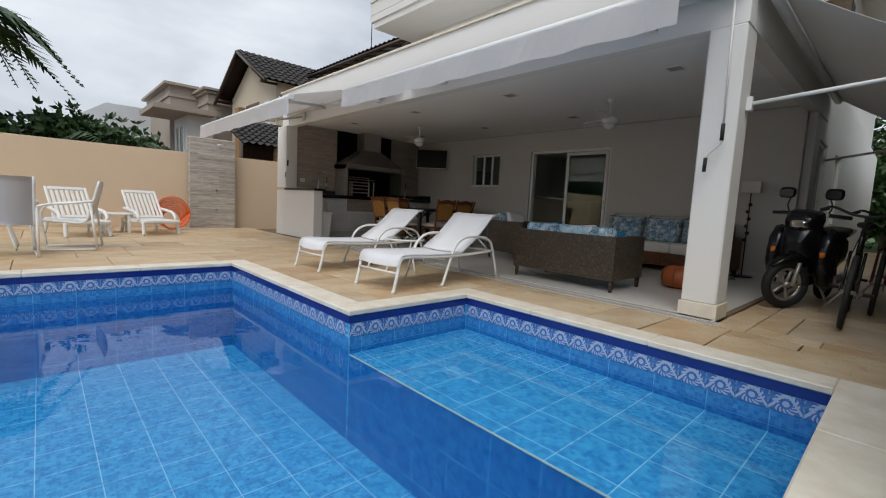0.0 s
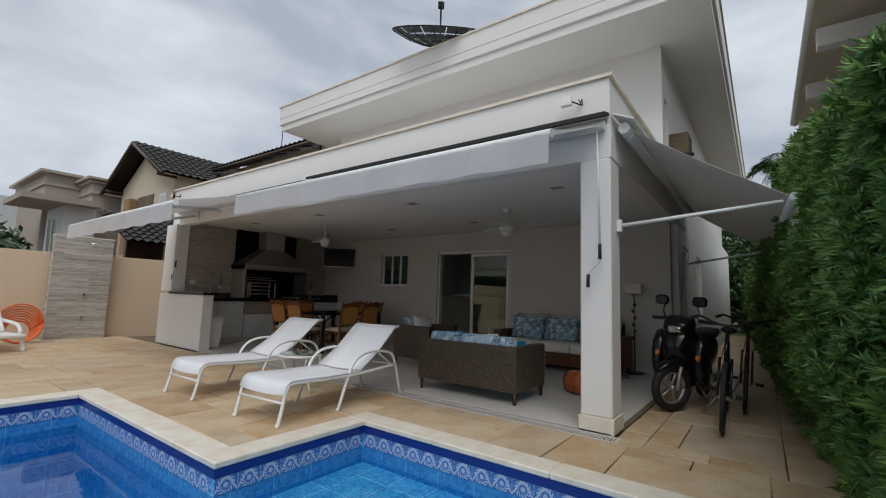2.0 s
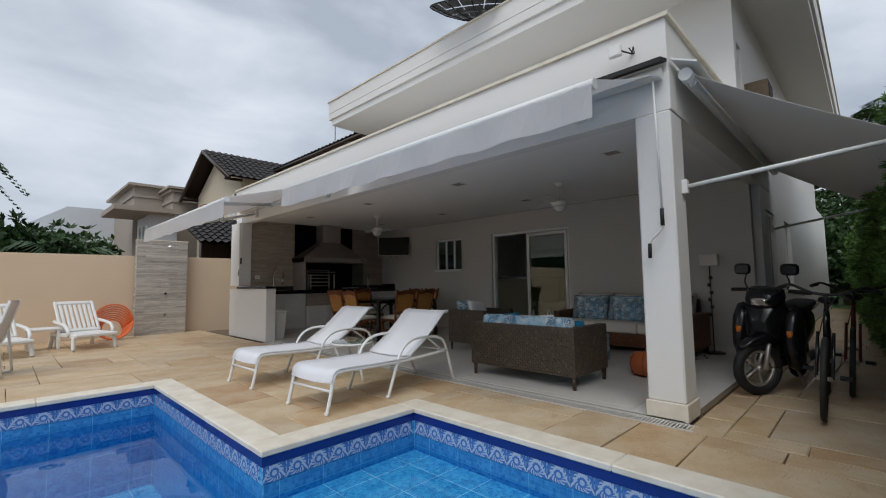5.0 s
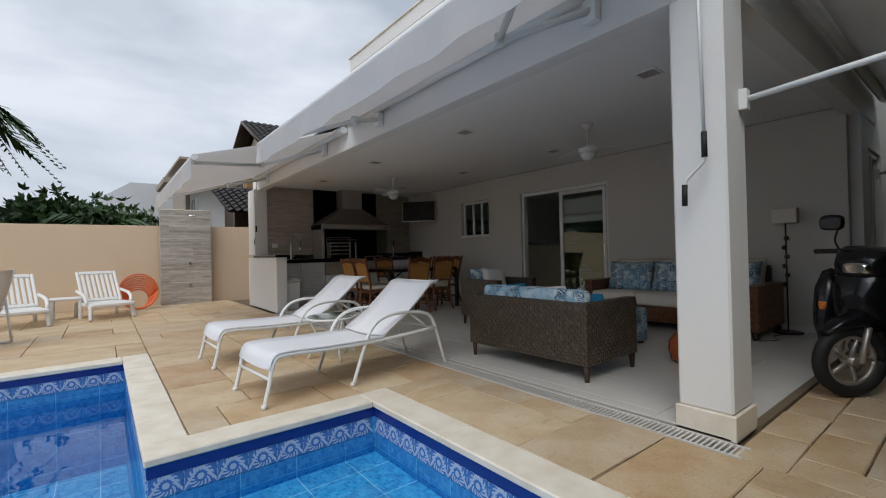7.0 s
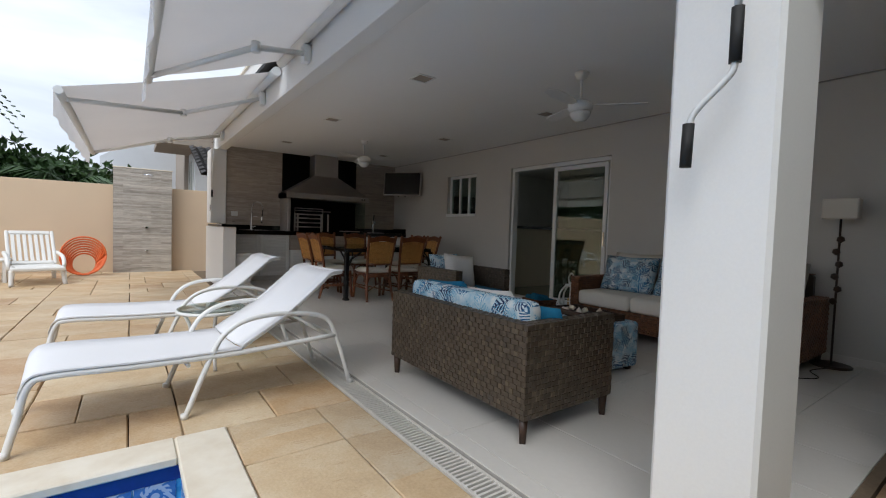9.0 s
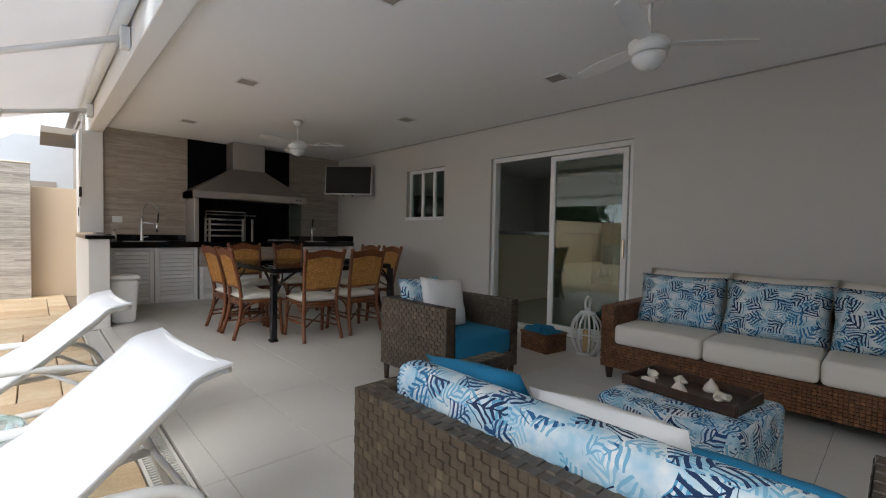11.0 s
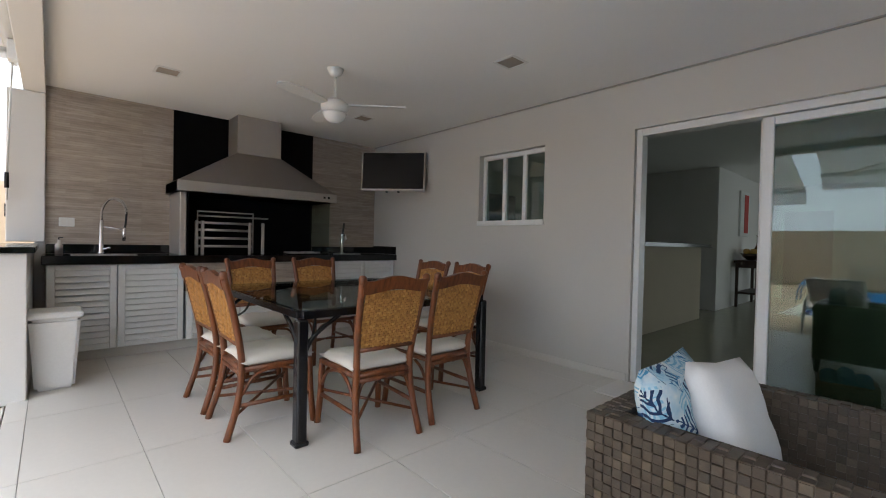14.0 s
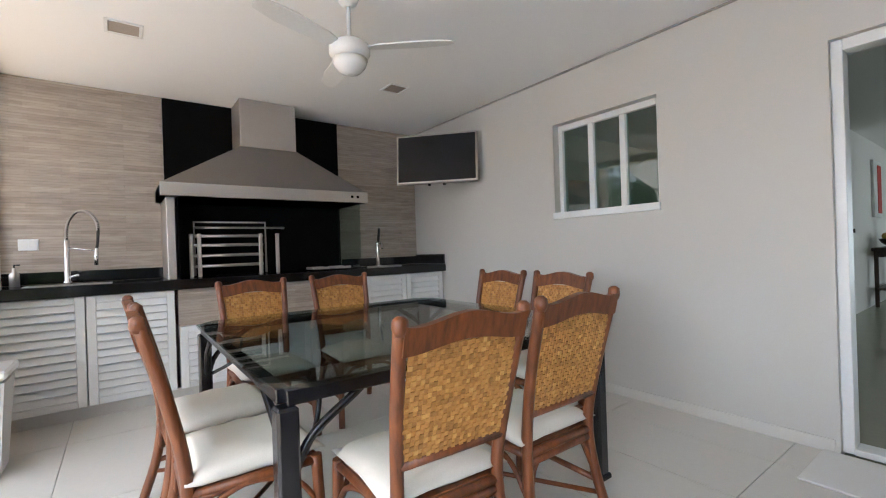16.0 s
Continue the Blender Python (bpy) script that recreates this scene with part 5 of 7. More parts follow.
louver_door("base_cabinet", 4.63, 5.14, 0.10, 0.90, "white louvred cabinet under the sink")
louver_door("base_cabinet", 5.14, 5.70, 0.10, 0.90, "white louvred cabinet under the counter")
for x0, x1 in ((5.72, 6.26), (6.26, 6.8), (6.8, 7.36)):
    louver_door("base_cabinet", x0, x1, 0.10, 0.60, "low white louvred cabinet under the grill")
louver_door("base_cabinet", 7.38, 7.88, 0.10, 0.90, "white louvred cabinet beside the grill")
louver_door("base_cabinet", 7.88, 8.38, 0.10, 0.90, "white louvred cabinet in the corner")
structure("counter_plinth", [(4.63, 8.39, YC + 0.06, YB - 0.02, 0.0, 0.098)], M_FLOOR, "pale plinth under the cabinets", "plinth")
structure("grill_front", [(5.72, 7.36, YC, YB - 0.02, 0.605, 0.90)], M_STRIP, "beige strip stone panel under the grill", "wall cladding")
bm = bmesh.new()
box(bm, 4.60, 8.395, YC - 0.05, YB - 0.013, 0.905, CT, 0.004)
tagged(part("worktop", bm, M_GRANITE), "long polished black granite counter top", "worktop", "", "structure")
structure("backsplash", [(4.625, 5.68, YB - 0.03, YB - 0.009, CT + 0.002, 1.08), (7.38, 8.39, YB - 0.03, YB - 0.009, CT + 0.002, 1.08), (8.37, 8.395, YC - 0.03, YB - 0.032, CT + 0.002, 1.10)], M_GRANITE, "black granite splash strip", "trim")


def grill_hood():
    g = thing("grill_hood", "stainless steel grill hood above the black firebox", "range hood")
    bm = bmesh.new()
    yb = YB - 0.014
    rings = [[(5.62, 9.42, 1.66), (7.40, 9.42, 1.66), (7.40, yb, 1.66), (5.62, yb, 1.66)], [(5.62, 9.42, 1.76), (7.40, 9.42, 1.76), (7.40, yb, 1.76), (5.62, yb, 1.76)],
             [(6.27, 9.68, 2.17), (6.78, 9.68, 2.17), (6.78, yb, 2.17), (6.27, yb, 2.17)]]
    vs = [[bm.verts.new(p) for p in r] for r in rings]
    for a, b in zip(vs, vs[1:]):
        for k in range(4):
            bm.faces.new((a[k], a[(k + 1) % 4], b[(k + 1) % 4], b[k]))
    bmesh.ops.solidify(bm, geom=bm.faces[:], thickness=0.012)
    part("canopy", bm, M_STEEL, g)
    bpart("rim", M_STEEL, g, (5.615, 7.405, 9.40, 9.418, 1.655, 1.765), bev=0.003)
    bpart("chimney", M_STEEL, g, (6.27, 6.78, 9.68, YB - 0.014, 2.17, ZC - 0.003), bev=0.003)
    bpart("switches", M_BLACK, g, (7.22, 7.245, 9.394, 9.401, 1.70, 1.725), (7.28, 7.305, 9.394, 9.401, 1.70, 1.725), bev=0.001)
    f = thing("grill_firebox", "black grill firebox with steel skewer rack", "grill")
    bpart("side_panel", M_STEEL, f, (5.66, 5.72, 9.5, YB - 0.014, CT + 0.002, 1.655))
    bpart("side_panel", M_TABLEGLASS, f, (7.345, 7.36, 9.5, YB - 0.014, CT + 0.002, 1.655), bev=0.001, label="smoked glass side panel")
    bpart("back_panel", M_BLACK, f, (5.72, 7.345, YB - 0.03, YB - 0.016, CT + 0.002, 1.655))
    bpart("inner_panel", M_BLACK, f, (5.73, 5.75, 9.52, YB - 0.03, CT + 0.002, 1.655))
    for z in (1.08, 1.17, 1.26, 1.34):
        tpart("rack_bar", M_STEEL, f, 0.014, [(5.86, 9.62, z), (6.42, 9.62, z)], seg=6)
    for x in (5.84, 5.90, 6.40, 6.55):
        bpart("rack_post", M_STEEL, f, (x - 0.015, x + 0.015, 9.6, 9.63, CT + 0.002, 1.36))
    for l in ([(5.88, 9.75, CT + 0.01), (5.88, 9.75, 1.47), (6.48, 9.75, 1.47), (6.48, 9.75, CT + 0.01)], [(5.88, 9.75, 1.42), (6.66, 9.75, 1.42)]):
        tpart("rack_frame", M_STEEL, f, 0.010, l, seg=6)
    c = thing("cooktop", "black glass cooktop set on the counter", "cooktop")
    bpart("plate", M_BLACKPAINT, c, (6.85, 7.32, 9.52, 9.92, CT + 0.001, CT + 0.012))
    for x in (6.97, 7.2):
        bpart("grate", M_STEEL, c, (x - 0.09, x + 0.09, 9.6, 9.615, CT + 0.013, CT + 0.035), (x - 0.09, x + 0.09, 9.78, 9.795, CT + 0.013, CT + 0.035), (x - 0.09, x - 0.075, 9.615, 9.78, CT + 0.013, CT + 0.035))


grill_hood()


def spring_tap(x, y):
    t = thing("spring_faucet", "tall chrome spring faucet over the sink", "faucet", "", pose(x, y, CT, 0, 0, -20))
    bm = bmesh.new()
    lathe(bm, [(0.028, 0), (0.028, 0.02), (0.018, 0.03), (0.018, 0.34)], 12)
    part("column", bm, M_CHROME, t)
    path = arc([(0, 0, 0.34), (0.01, 0, 0.46), (0.07, 0, 0.55), (0.15, 0, 0.54), (0.20, 0, 0.46), (0.20, 0, 0.33), (0.19, 0, 0.26)], 8)
    tpart("hose", M_RUBBER, t, 0.010, path)
    bm = bmesh.new()
    coil = []
    for k in range(len(path) * 6):
        p = path[min(k // 6, len(path) - 1)].lerp(path[min(k // 6 + 1, len(path) - 1)], (k % 6) / 6)
        a = k * 1.25
        coil.append(p + Vector((0.014 * math.cos(a) * 0.6, 0.016 * math.sin(a), 0.014 * math.cos(a) * 0.8)))
    tube(bm, coil[:int(len(coil) * 0.72)], 0.004, 4)
    part("spring", bm, M_STEEL, t)
    tpart("spout", M_CHROME, t, 0.014, [(0.19, 0, 0.27), (0.185, 0, 0.14)])
    tpart("holder", M_CHROME, t, 0.006, [(0, 0, 0.28), (0.19, 0, 0.25)], seg=6)
    tpart("lever", M_CHROME, t, 0.009, [(0, 0, 0.05), (0.08, -0.03, 0.07)], seg=6)


spring_tap(5.03, 9.72)
bt = thing("beer_tap", "chrome draught tap on the counter", "tap", "", pose(7.68, 9.74, CT))
bm = bmesh.new()
lathe(bm, [(0.04, 0), (0.04, 0.015), (0.02, 0.025), (0.018, 0.25), (0.024, 0.27), (0.01, 0.29)], 12)
part("column", bm, M_CHROME, bt)
tpart("spout", M_CHROME, bt, 0.012, arc([(0, 0, 0.25), (0, -0.08, 0.27), (0, -0.11, 0.20)], 5))
tpart("handle", M_RUBBER, bt, 0.014, [(0, -0.02, 0.28), (0.01, -0.03, 0.43)])
single("drip_tray", M_STEEL, "steel drip tray on the granite counter", "tray", (7.5, 7.86, 9.52, 9.66, CT + 0.001, CT + 0.014))
sink = single("sink_rim", M_STEEL, "steel sink set in the granite counter", "sink", (4.80, 5.3, 9.48, 9.50, CT + 0.001, CT + 0.006), (4.80, 5.3, 9.66, 9.68, CT + 0.001, CT + 0.006), (4.80, 4.82, 9.5, 9.66, CT + 0.001, CT + 0.006), (5.28, 5.3, 9.5, 9.66, CT + 0.001, CT + 0.006), bev=0.001)
soap = thing("soap_bottle", "small dark soap bottle by the sink", "bottle", "", pose(4.72, 9.86, CT))
bm = bmesh.new()
lathe(bm, [(0.03, 0), (0.03, 0.09), (0.012, 0.11), (0.012, 0.14)], 12)
part("bottle", bm, M_STEEL, soap)
tpart("pump", M_RUBBER, soap, 0.006, [(0, 0, 0.13), (0, 0, 0.16), (0.03, -0.01, 0.16)], seg=5)
sw = thing("socket_plate", "white double socket plate on the cladding", "socket")
bpart("plate", M_PVC, sw, (4.72, 4.84, YB - 0.018, YB - 0.009, 1.255, 1.345))
bpart("insert", M_PLASTIC, sw, (4.735, 4.775, YB - 0.022, YB - 0.018, 1.27, 1.33), (4.785, 4.825, YB - 0.022, YB - 0.018, 1.27, 1.33), bev=0.001)


def trash_bin():
    b = thing("trash_bin", "white plastic bin with a lid on the floor", "bin", "", pose(4.69, 8.80, 0, 0, 0, 0))
    bm = bmesh.new()
    lo = [bm.verts.new((sx * 0.115, sy * 0.13, 0)) for sx, sy in ((-1, -1), (1, -1), (1, 1), (-1, 1))]
    hi = [bm.verts.new((sx * 0.15, sy * 0.165, 0.54)) for sx, sy in ((-1, -1), (1, -1), (1, 1), (-1, 1))]
    bm.faces.new(lo[::-1])
    bm.faces.new(hi)
    for k in range(4):
        bm.faces.new((lo[k], lo[(k + 1) % 4], hi[(k + 1) % 4], hi[k]))
    bmesh.ops.bevel(bm, geom=bm.edges[:], offset=0.02, segments=2, affect="EDGES")
    part("tub", bm, M_PLASTIC, b)
    bpart("lid", M_PLASTIC, b, (-0.165, 0.165, -0.18, 0.18, 0.542, 0.59), bev=0.012)


trash_bin()


def television():
    c = Vector((8.02, 9.03, 2.11))
    t = thing("television", "flat television on a wall bracket, tilted down", "television", "", Matrix.Translation(c) @ pose(0, 0, 0, -6, 0, -48))
    bpart("case", M_STEEL, t, (-0.43, 0.43, 0, 0.05, -0.265, 0.265), bev=0.008, label="silver case")
    bpart("screen", M_TV, t, (-0.41, 0.41, -0.004, 0.004, -0.24, 0.245), bev=0.002, label="black glossy screen")
    bpart("mount", M_RUBBER, t, (-0.08, 0.08, 0.05, 0.10, -0.1, 0.1))
    tpart("bracket_arm", M_RUBBER, t, 0.02, [(0, 0.08, 0), (0.12, 0.32, 0)])
    for x in (-0.08, 0.08):
        bpart("knob", M_RUBBER, t, (x - 0.015, x + 0.015, 0.01, 0.04, -0.285, -0.265))


television()


def ceiling_fan(x, y, turn):
    f = thing("ceiling_fan", "white three-blade ceiling fan with opal globe", "ceiling fan", "ceiling fans", pose(x, y, ZC, 0, 0, turn))
    bm = bmesh.new()
    lathe(bm, [(0.02, -0.07), (0.05, -0.05), (0.07, -0.001)], 16)
    part("canopy", bm, M_PLASTIC, f)
    tpart("rod", M_PLASTIC, f, 0.013, [(0, 0, -0.05), (0, 0, -0.26)])
    bm = bmesh.new()
    lathe(bm, [(0.085, -0.37), (0.115, -0.34), (0.115, -0.295), (0.07, -0.265), (0.02, -0.26)], 22)
    part("motor", bm, M_PLASTIC, f)
    bm = bmesh.new()
    lathe(bm, [(0.02, -0.455), (0.06, -0.44), (0.09, -0.405), (0.10, -0.371)], 22)
    part("globe", bm, M_LAMPGLASS, f, "opal glass globe")
    for k in range(3):
        bm = bmesh.new()
        prism(bm, [(0.10, -0.025), (0.18, -0.055), (0.45, -0.06), (0.58, -0.04), (0.60, 0.0), (0.56, 0.045), (0.4, 0.06), (0.18, 0.045), (0.10, 0.025)], -0.004, 0.004, "z")
        bmesh.ops.transform(bm, matrix=pose(0, 0, -0.305, 0, 0, 120 * k) @ pose(0, 0, 0, 10), verts=bm.verts)
        part("blade", bm, M_PLASTIC, f)


ceiling_fan(6.43, 7.65, -40)
ceiling_fan(6.54, 3.2, 70)


def downlight(x, y):
    d = thing("downlight", "square white recessed downlight, unlit", "ceiling light", "recessed downlights")
    z = ZC
    bpart("frame", M_PLASTIC, d, (x - 0.10, x + 0.10, y - 0.10, y - 0.08, z - 0.008, z + 0.001), (x - 0.10, x + 0.10, y + 0.08, y + 0.10, z - 0.008, z + 0.001),
          (x - 0.10, x - 0.08, y - 0.08, y + 0.08, z - 0.008, z + 0.001), (x + 0.08, x + 0.10, y - 0.08, y + 0.08, z - 0.008, z + 0.001), bev=0.002)
    bpart("diffuser", M_TAUPE, d, (x - 0.08, x + 0.08, y - 0.08, y + 0.08, z - 0.003, z + 0.001), bev=0, label="dull grey diffuser")


for x, y in ((5.42, 6.57), (5.41, 8.75), (7.38, 4.36), (7.35, 6.52), (5.48, 4.32), (5.62, 1.97), (7.38, 8.75), (7.4, 2.1)):
    downlight(x, y)


# ---- on the house: spotlights, dish, air conditioner ----
def spotlight(y, z, m):
    s = thing("floodlight", m, "floodlight", "", pose(XF - 0.02, y, z))
    bpart("lamp_box", M_PLASTIC if "white" in m else M_RUBBER, s, (-0.12, -0.08, -0.055, 0.055, -0.04, 0.06), bev=0.006)
    bpart("glass", M_LAMPGLASS, s, (-0.126, -0.12, -0.045, 0.045, -0.03, 0.05), bev=0.001)
    tpart("bracket", M_RUBBER, s, 0.008, [(-0.1, -0.05, 0.0), (0.02, -0.1, 0.0)], seg=6)
    tpart("cable", M_RUBBER, s, 0.005, arc([(-0.05, -0.1, 0.03), (-0.02, -0.13, -0.03), (0.0, -0.12, 0.05), (0.02, -0.1, 0.0)], 4), seg=5)


spotlight(1.37, 3.12, "small white floodlight on the parapet")
spotlight(10.35, 3.18, "small black floodlight on the parapet")


def satellite_dish(m, r, label, mesh):
    d = thing("satellite_dish", label, "satellite dish", "", m)
    bm = bmesh.new()
    seg, rings = 24, 5
    mat_ = plain("dish_mesh_" + ("dark" if mesh else "pale"), (0.10, 0.10, 0.10) if mesh else (0.55, 0.55, 0.55), 0.5, 0.4)
    for k in range(seg):
        a0, a1 = 6.2832 * k / seg, 6.2832 * (k + 1) / seg
        for j in range(rings):
            q = [(r * (j + o) / rings, a) for o, a in ((0.06, a0 + 0.01), (0.94, a0 + 0.01), (0.94, a1 - 0.01), (0.06, a1 - 0.01))]
            bm.faces.new([bm.verts.new((rr * math.cos(a), rr * math.sin(a), 0.30 * r * (rr / r) ** 2)) for rr, a in q])
    bmesh.ops.solidify(bm, geom=bm.faces[:], thickness=0.006)
    part("reflector", bm, mat_, d)
    for k in range(12):
        a = 6.2832 * k / 12
        tpart("rib", M_RUBBER, d, 0.012, [(r * t * math.cos(a), r * t * math.sin(a), 0.30 * r * t * t - 0.012) for t in (0.02, 0.35, 0.7, 1.0)], seg=5)
    tpart("rim", M_RUBBER, d, 0.016, [(r * math.cos(6.2832 * k / 32), r * math.sin(6.2832 * k / 32), 0.30 * r) for k in range(33)], seg=6)
    tpart("feed_mast", M_RUBBER, d, 0.02, [(0, 0, 0), (0, 0, 0.75 * r)])
    bpart("feed_horn", M_RUBBER, d, (-0.06, 0.06, -0.05, 0.05, 0.72 * r, 0.86 * r), bev=0.01)
    tpart("stand", M_RUBBER, d, 0.04, [(0, 0, 0), (0, 0, -0.25 * r)])


satellite_dish(Matrix.Translation((7.75, 5.65, 6.86)) @ Vector((0, 0, 1)).rotation_difference(Vector((-0.36, -0.28, 0.89))).to_matrix().to_4x4(), 1.08, "large black mesh satellite dish on the roof", True)
satellite_dish(pose(10.3, 13.2, 6.9, -30, 40, 0), 0.5, "small pale satellite dish beside the house", False)
tpart("dish_pole", M_RUBBER, None, 0.03, [(10.3, 13.2, 0), (10.3, 13.2, 6.85)])
tagged(bpy.data.objects["dish_pole"], "thin dark pole under the small dish", "pole")
ac = thing("air_conditioner", "rusty brown window air conditioner on brackets", "air conditioner")
bpart("case", M_BARK, ac, (9.25, 9.75, 0.88, 1.2, 3.98, 4.38), bev=0.01)
bpart("grille", M_RUBBER, ac, (9.31, 9.69, 0.873, 0.881, 4.03, 4.33), bev=0.002)
bpart("bracket", M_RUBBER, ac, (9.3, 9.34, 0.80, 1.2, 3.92, 3.978), (9.66, 9.7, 0.80, 1.2, 3.92, 3.978))


# ---- deck things by the yard wall ----
def plastic_lounge(m):
    """Reclined low chair; faces -y, feet at y -0.5."""
    c = thing("plastic_deck_chair", "white slatted plastic deck chair by the wall, reclined", "deck chair", "plastic deck chairs", m)
    tilt = pose(0, 0.12, 0.30, -36)
    for k in range(7):
        x = -0.225 + 0.075 * k
        bpart("back_slat", M_PLASTIC, c, (x - 0.024, x + 0.024, -0.010, 0.010, 0.07, 0.62), bev=0.006, m=tilt)
    bpart("back_rim", M_PLASTIC, c, (-0.32, -0.27, -0.022, 0.022, 0.0, 0.70), (0.27, 0.32, -0.022, 0.022, 0.0, 0.70), (-0.27, 0.27, -0.02, 0.02, 0.62, 0.70), (-0.27, 0.27, -0.02, 0.02, 0, 0.07), bev=0.014, m=tilt)
    for k in range(8):
        y = -0.50 + 0.085 * k
        bpart("seat_slat", M_PLASTIC, c, (-0.27, 0.27, y, y + 0.07, 0.275, 0.298), bev=0.006)
    bpart("front_lip", M_PLASTIC, c, (-0.33, 0.33, -0.57, -0.51, 0.23, 0.30), bev=0.02)
    for s in (-1, 1):
        bpart("side_rail", M_PLASTIC, c, (s * 0.30 - 0.03, s * 0.30 + 0.03, -0.51, 0.55, 0.22, 0.295), bev=0.015)
        tpart("arm", M_PLASTIC, c, 0.03, arc([(s * 0.34, 0.34, 0.50), (s * 0.35, 0.05, 0.47), (s * 0.35, -0.20, 0.43), (s * 0.345, -0.32, 0.33), (s * 0.335, -0.30, 0.25)], 5))
        for y, dy in ((-0.46, -0.05), (0.46, 0.05)):
            bm = bmesh.new()
            tube(bm, arc([(s * 0.31, y, 0.25), (s * 0.32, y + dy * 0.4, 0.12), (s * 0.33, y + dy, 0.0)], 4), 0.04, 8, 0.75)
            part("leg", bm, M_PLASTIC, c)
    return c


pc = plastic_lounge(pose(1.76, 10.66, GZ, 0, 0, 14))
copy_thing(pc, pose(0.58, 10.30, GZ, 0, 0, 15))
pt = thing("plastic_table", "low white plastic side table between deck chairs", "side table", "", pose(1.2, 10.85, GZ))
bpart("top", M_PLASTIC, pt, (-0.26, 0.26, -0.22, 0.22, 0.36, 0.40), bev=0.012)
for s in (-1, 1):
    for q in (-1, 1):
        bpart("leg", M_PLASTIC, pt, (s * 0.2 - 0.025, s * 0.2 + 0.025, q * 0.18 - 0.025, q * 0.18 + 0.025, 0, 0.36))


def patio_table(m):
    t = thing("patio_table", "white metal patio table with a round glass top", "table", "", m)
    bm = bmesh.new()
    lathe(bm, [(0.44, 0.705), (0.45, 0.708), (0.45, 0.713), (0.44, 0.716)], 28)
    part("glass_top", bm, M_TABLEGLASS, t, "clear glass top")
    tpart("rim", M_ALU, t, 0.016, [(0.45 * math.cos(6.2832 * k / 28), 0.45 * math.sin(6.2832 * k / 28), 0.69) for k in range(29)])
    for k in range(4):
        a = 0.785 + 1.5708 * k
        tpart("leg", M_ALU, t, 0.016, arc([(0.43 * math.cos(a), 0.43 * math.sin(a), 0.68), (0.30 * math.cos(a), 0.30 * math.sin(a), 0.35), (0.40 * math.cos(a), 0.40 * math.sin(a), 0)], 5))


patio_table(pose(-0.45, 8.35, GZ))
hose = thing("garden_hose", "coiled orange garden hose against the wall", "hose", "", pose(2.35, 11.6, GZ))
for k in range(8):
    rr = 0.37 - 0.024 * k
    tpart("coil", M_ORANGE, hose, 0.016, [(rr * 0.95 * math.cos(a), 0.02 * k + 0.2 * math.sin(a) * 0.3 + 0.02 * math.sin(3 * a + k), 0.02 + rr + rr * math.sin(a)) for a in (6.2832 * j / 28 for j in range(29))], seg=6)


def sling_chair(m):
    c = thing("sling_armchair", "white metal patio armchair with mesh sling", "patio chair", "patio armchairs", m)
    bm = bmesh.new()
    line = arc([(-0.25, 0.42), (0.0, 0.40), (0.22, 0.40), (0.30, 0.60), (0.40, 0.98)], 5)
    cols = [[bm.verts.new((y, p[0], p[1])) for p in line] for y in (-0.27, 0, 0.27)]
    for a, b in zip(cols, cols[1:]):
        for k in range(len(line) - 1):
            bm.faces.new((a[k], a[k + 1], b[k + 1], b[k])).smooth = True
    bmesh.ops.solidify(bm, geom=bm.faces[:], thickness=0.006)
    part("sling", bm, M_SLING, c)
    for s in (-1, 1):
        tpart("side_frame", M_ALU, c, 0.016, [(s * 0.28, p[0], p[1]) for p in line])
        tpart("arm", M_ALU, c, 0.016, arc([(s * 0.30, 0.34, 0.70), (s * 0.32, 0.1, 0.66), (s * 0.32, -0.2, 0.62), (s * 0.31, -0.33, 0.48), (s * 0.30, -0.28, 0.02)], 5))
        tpart("base", M_ALU, c, 0.016, arc([(s * 0.30, -0.28, 0.016), (s * 0.30, 0.35, 0.016)], 3))
        tpart("rear_leg", M_ALU, c, 0.016, [(s * 0.30, 0.30, 0.62), (s * 0.30, 0.36, 0.016)])
    return c


sc = sling_chair(pose(-0.27, 7.42, GZ, 0, 0, 184))
copy_thing(sc, pose(0.36, 8.05, GZ, 0, 0, -100))


def pool_ladder():
    l = thing("pool_ladder", "stainless steel pool ladder with white treads", "ladder", "", pose(-0.62, 5.86, 0))
    for x in (-0.25, 0.25):
        tpart("rail", M_CHROME, l, 0.02, arc([(x, 0.35, GZ), (x, 0.30, 0.35), (x, 0.12, 0.55), (x, -0.06, 0.4), (x, -0.08, 0.0), (x, -0.08, -0.9)], 6))
    for z in (-0.25, -0.5, -0.75):
        bpart("tread", M_PLASTIC, l, (-0.23, 0.23, -0.12, -0.04, z - 0.015, z + 0.015))


pool_ladder()

# ---- inside the room ----
ct = thing("console_table", "dark wooden console table with a lower shelf", "console table")
bpart("top", M_DARKWOOD, ct, (14.95, 16.3, 6.42, 6.86, 0.90, 0.95))
bpart("apron", M_DARKWOOD, ct, (15.0, 16.25, 6.45, 6.84, 0.80, 0.898))
bpart("shelf", M_DARKWOOD, ct, (15.0, 16.25, 6.45, 6.84, 0.27, 0.31))
for x in (15.0, 16.2):
    for y in (6.45, 6.79):
        bpart("leg", M_DARKWOOD, ct, (x, x + 0.05, y, y + 0.05, 0, 0.80))
vs = thing("vase", "dark glazed vase with a curved neck on the console table", "vase", "", pose(15.75, 6.62, 0.95))
bm = bmesh.new()
lathe(bm, [(0.06, 0), (0.11, 0.08), (0.10, 0.18), (0.04, 0.32), (0.028, 0.48), (0.045, 0.52)], 16)
part("body", bm, plain("brown_glaze", (0.10, 0.06, 0.03), 0.2), vs)
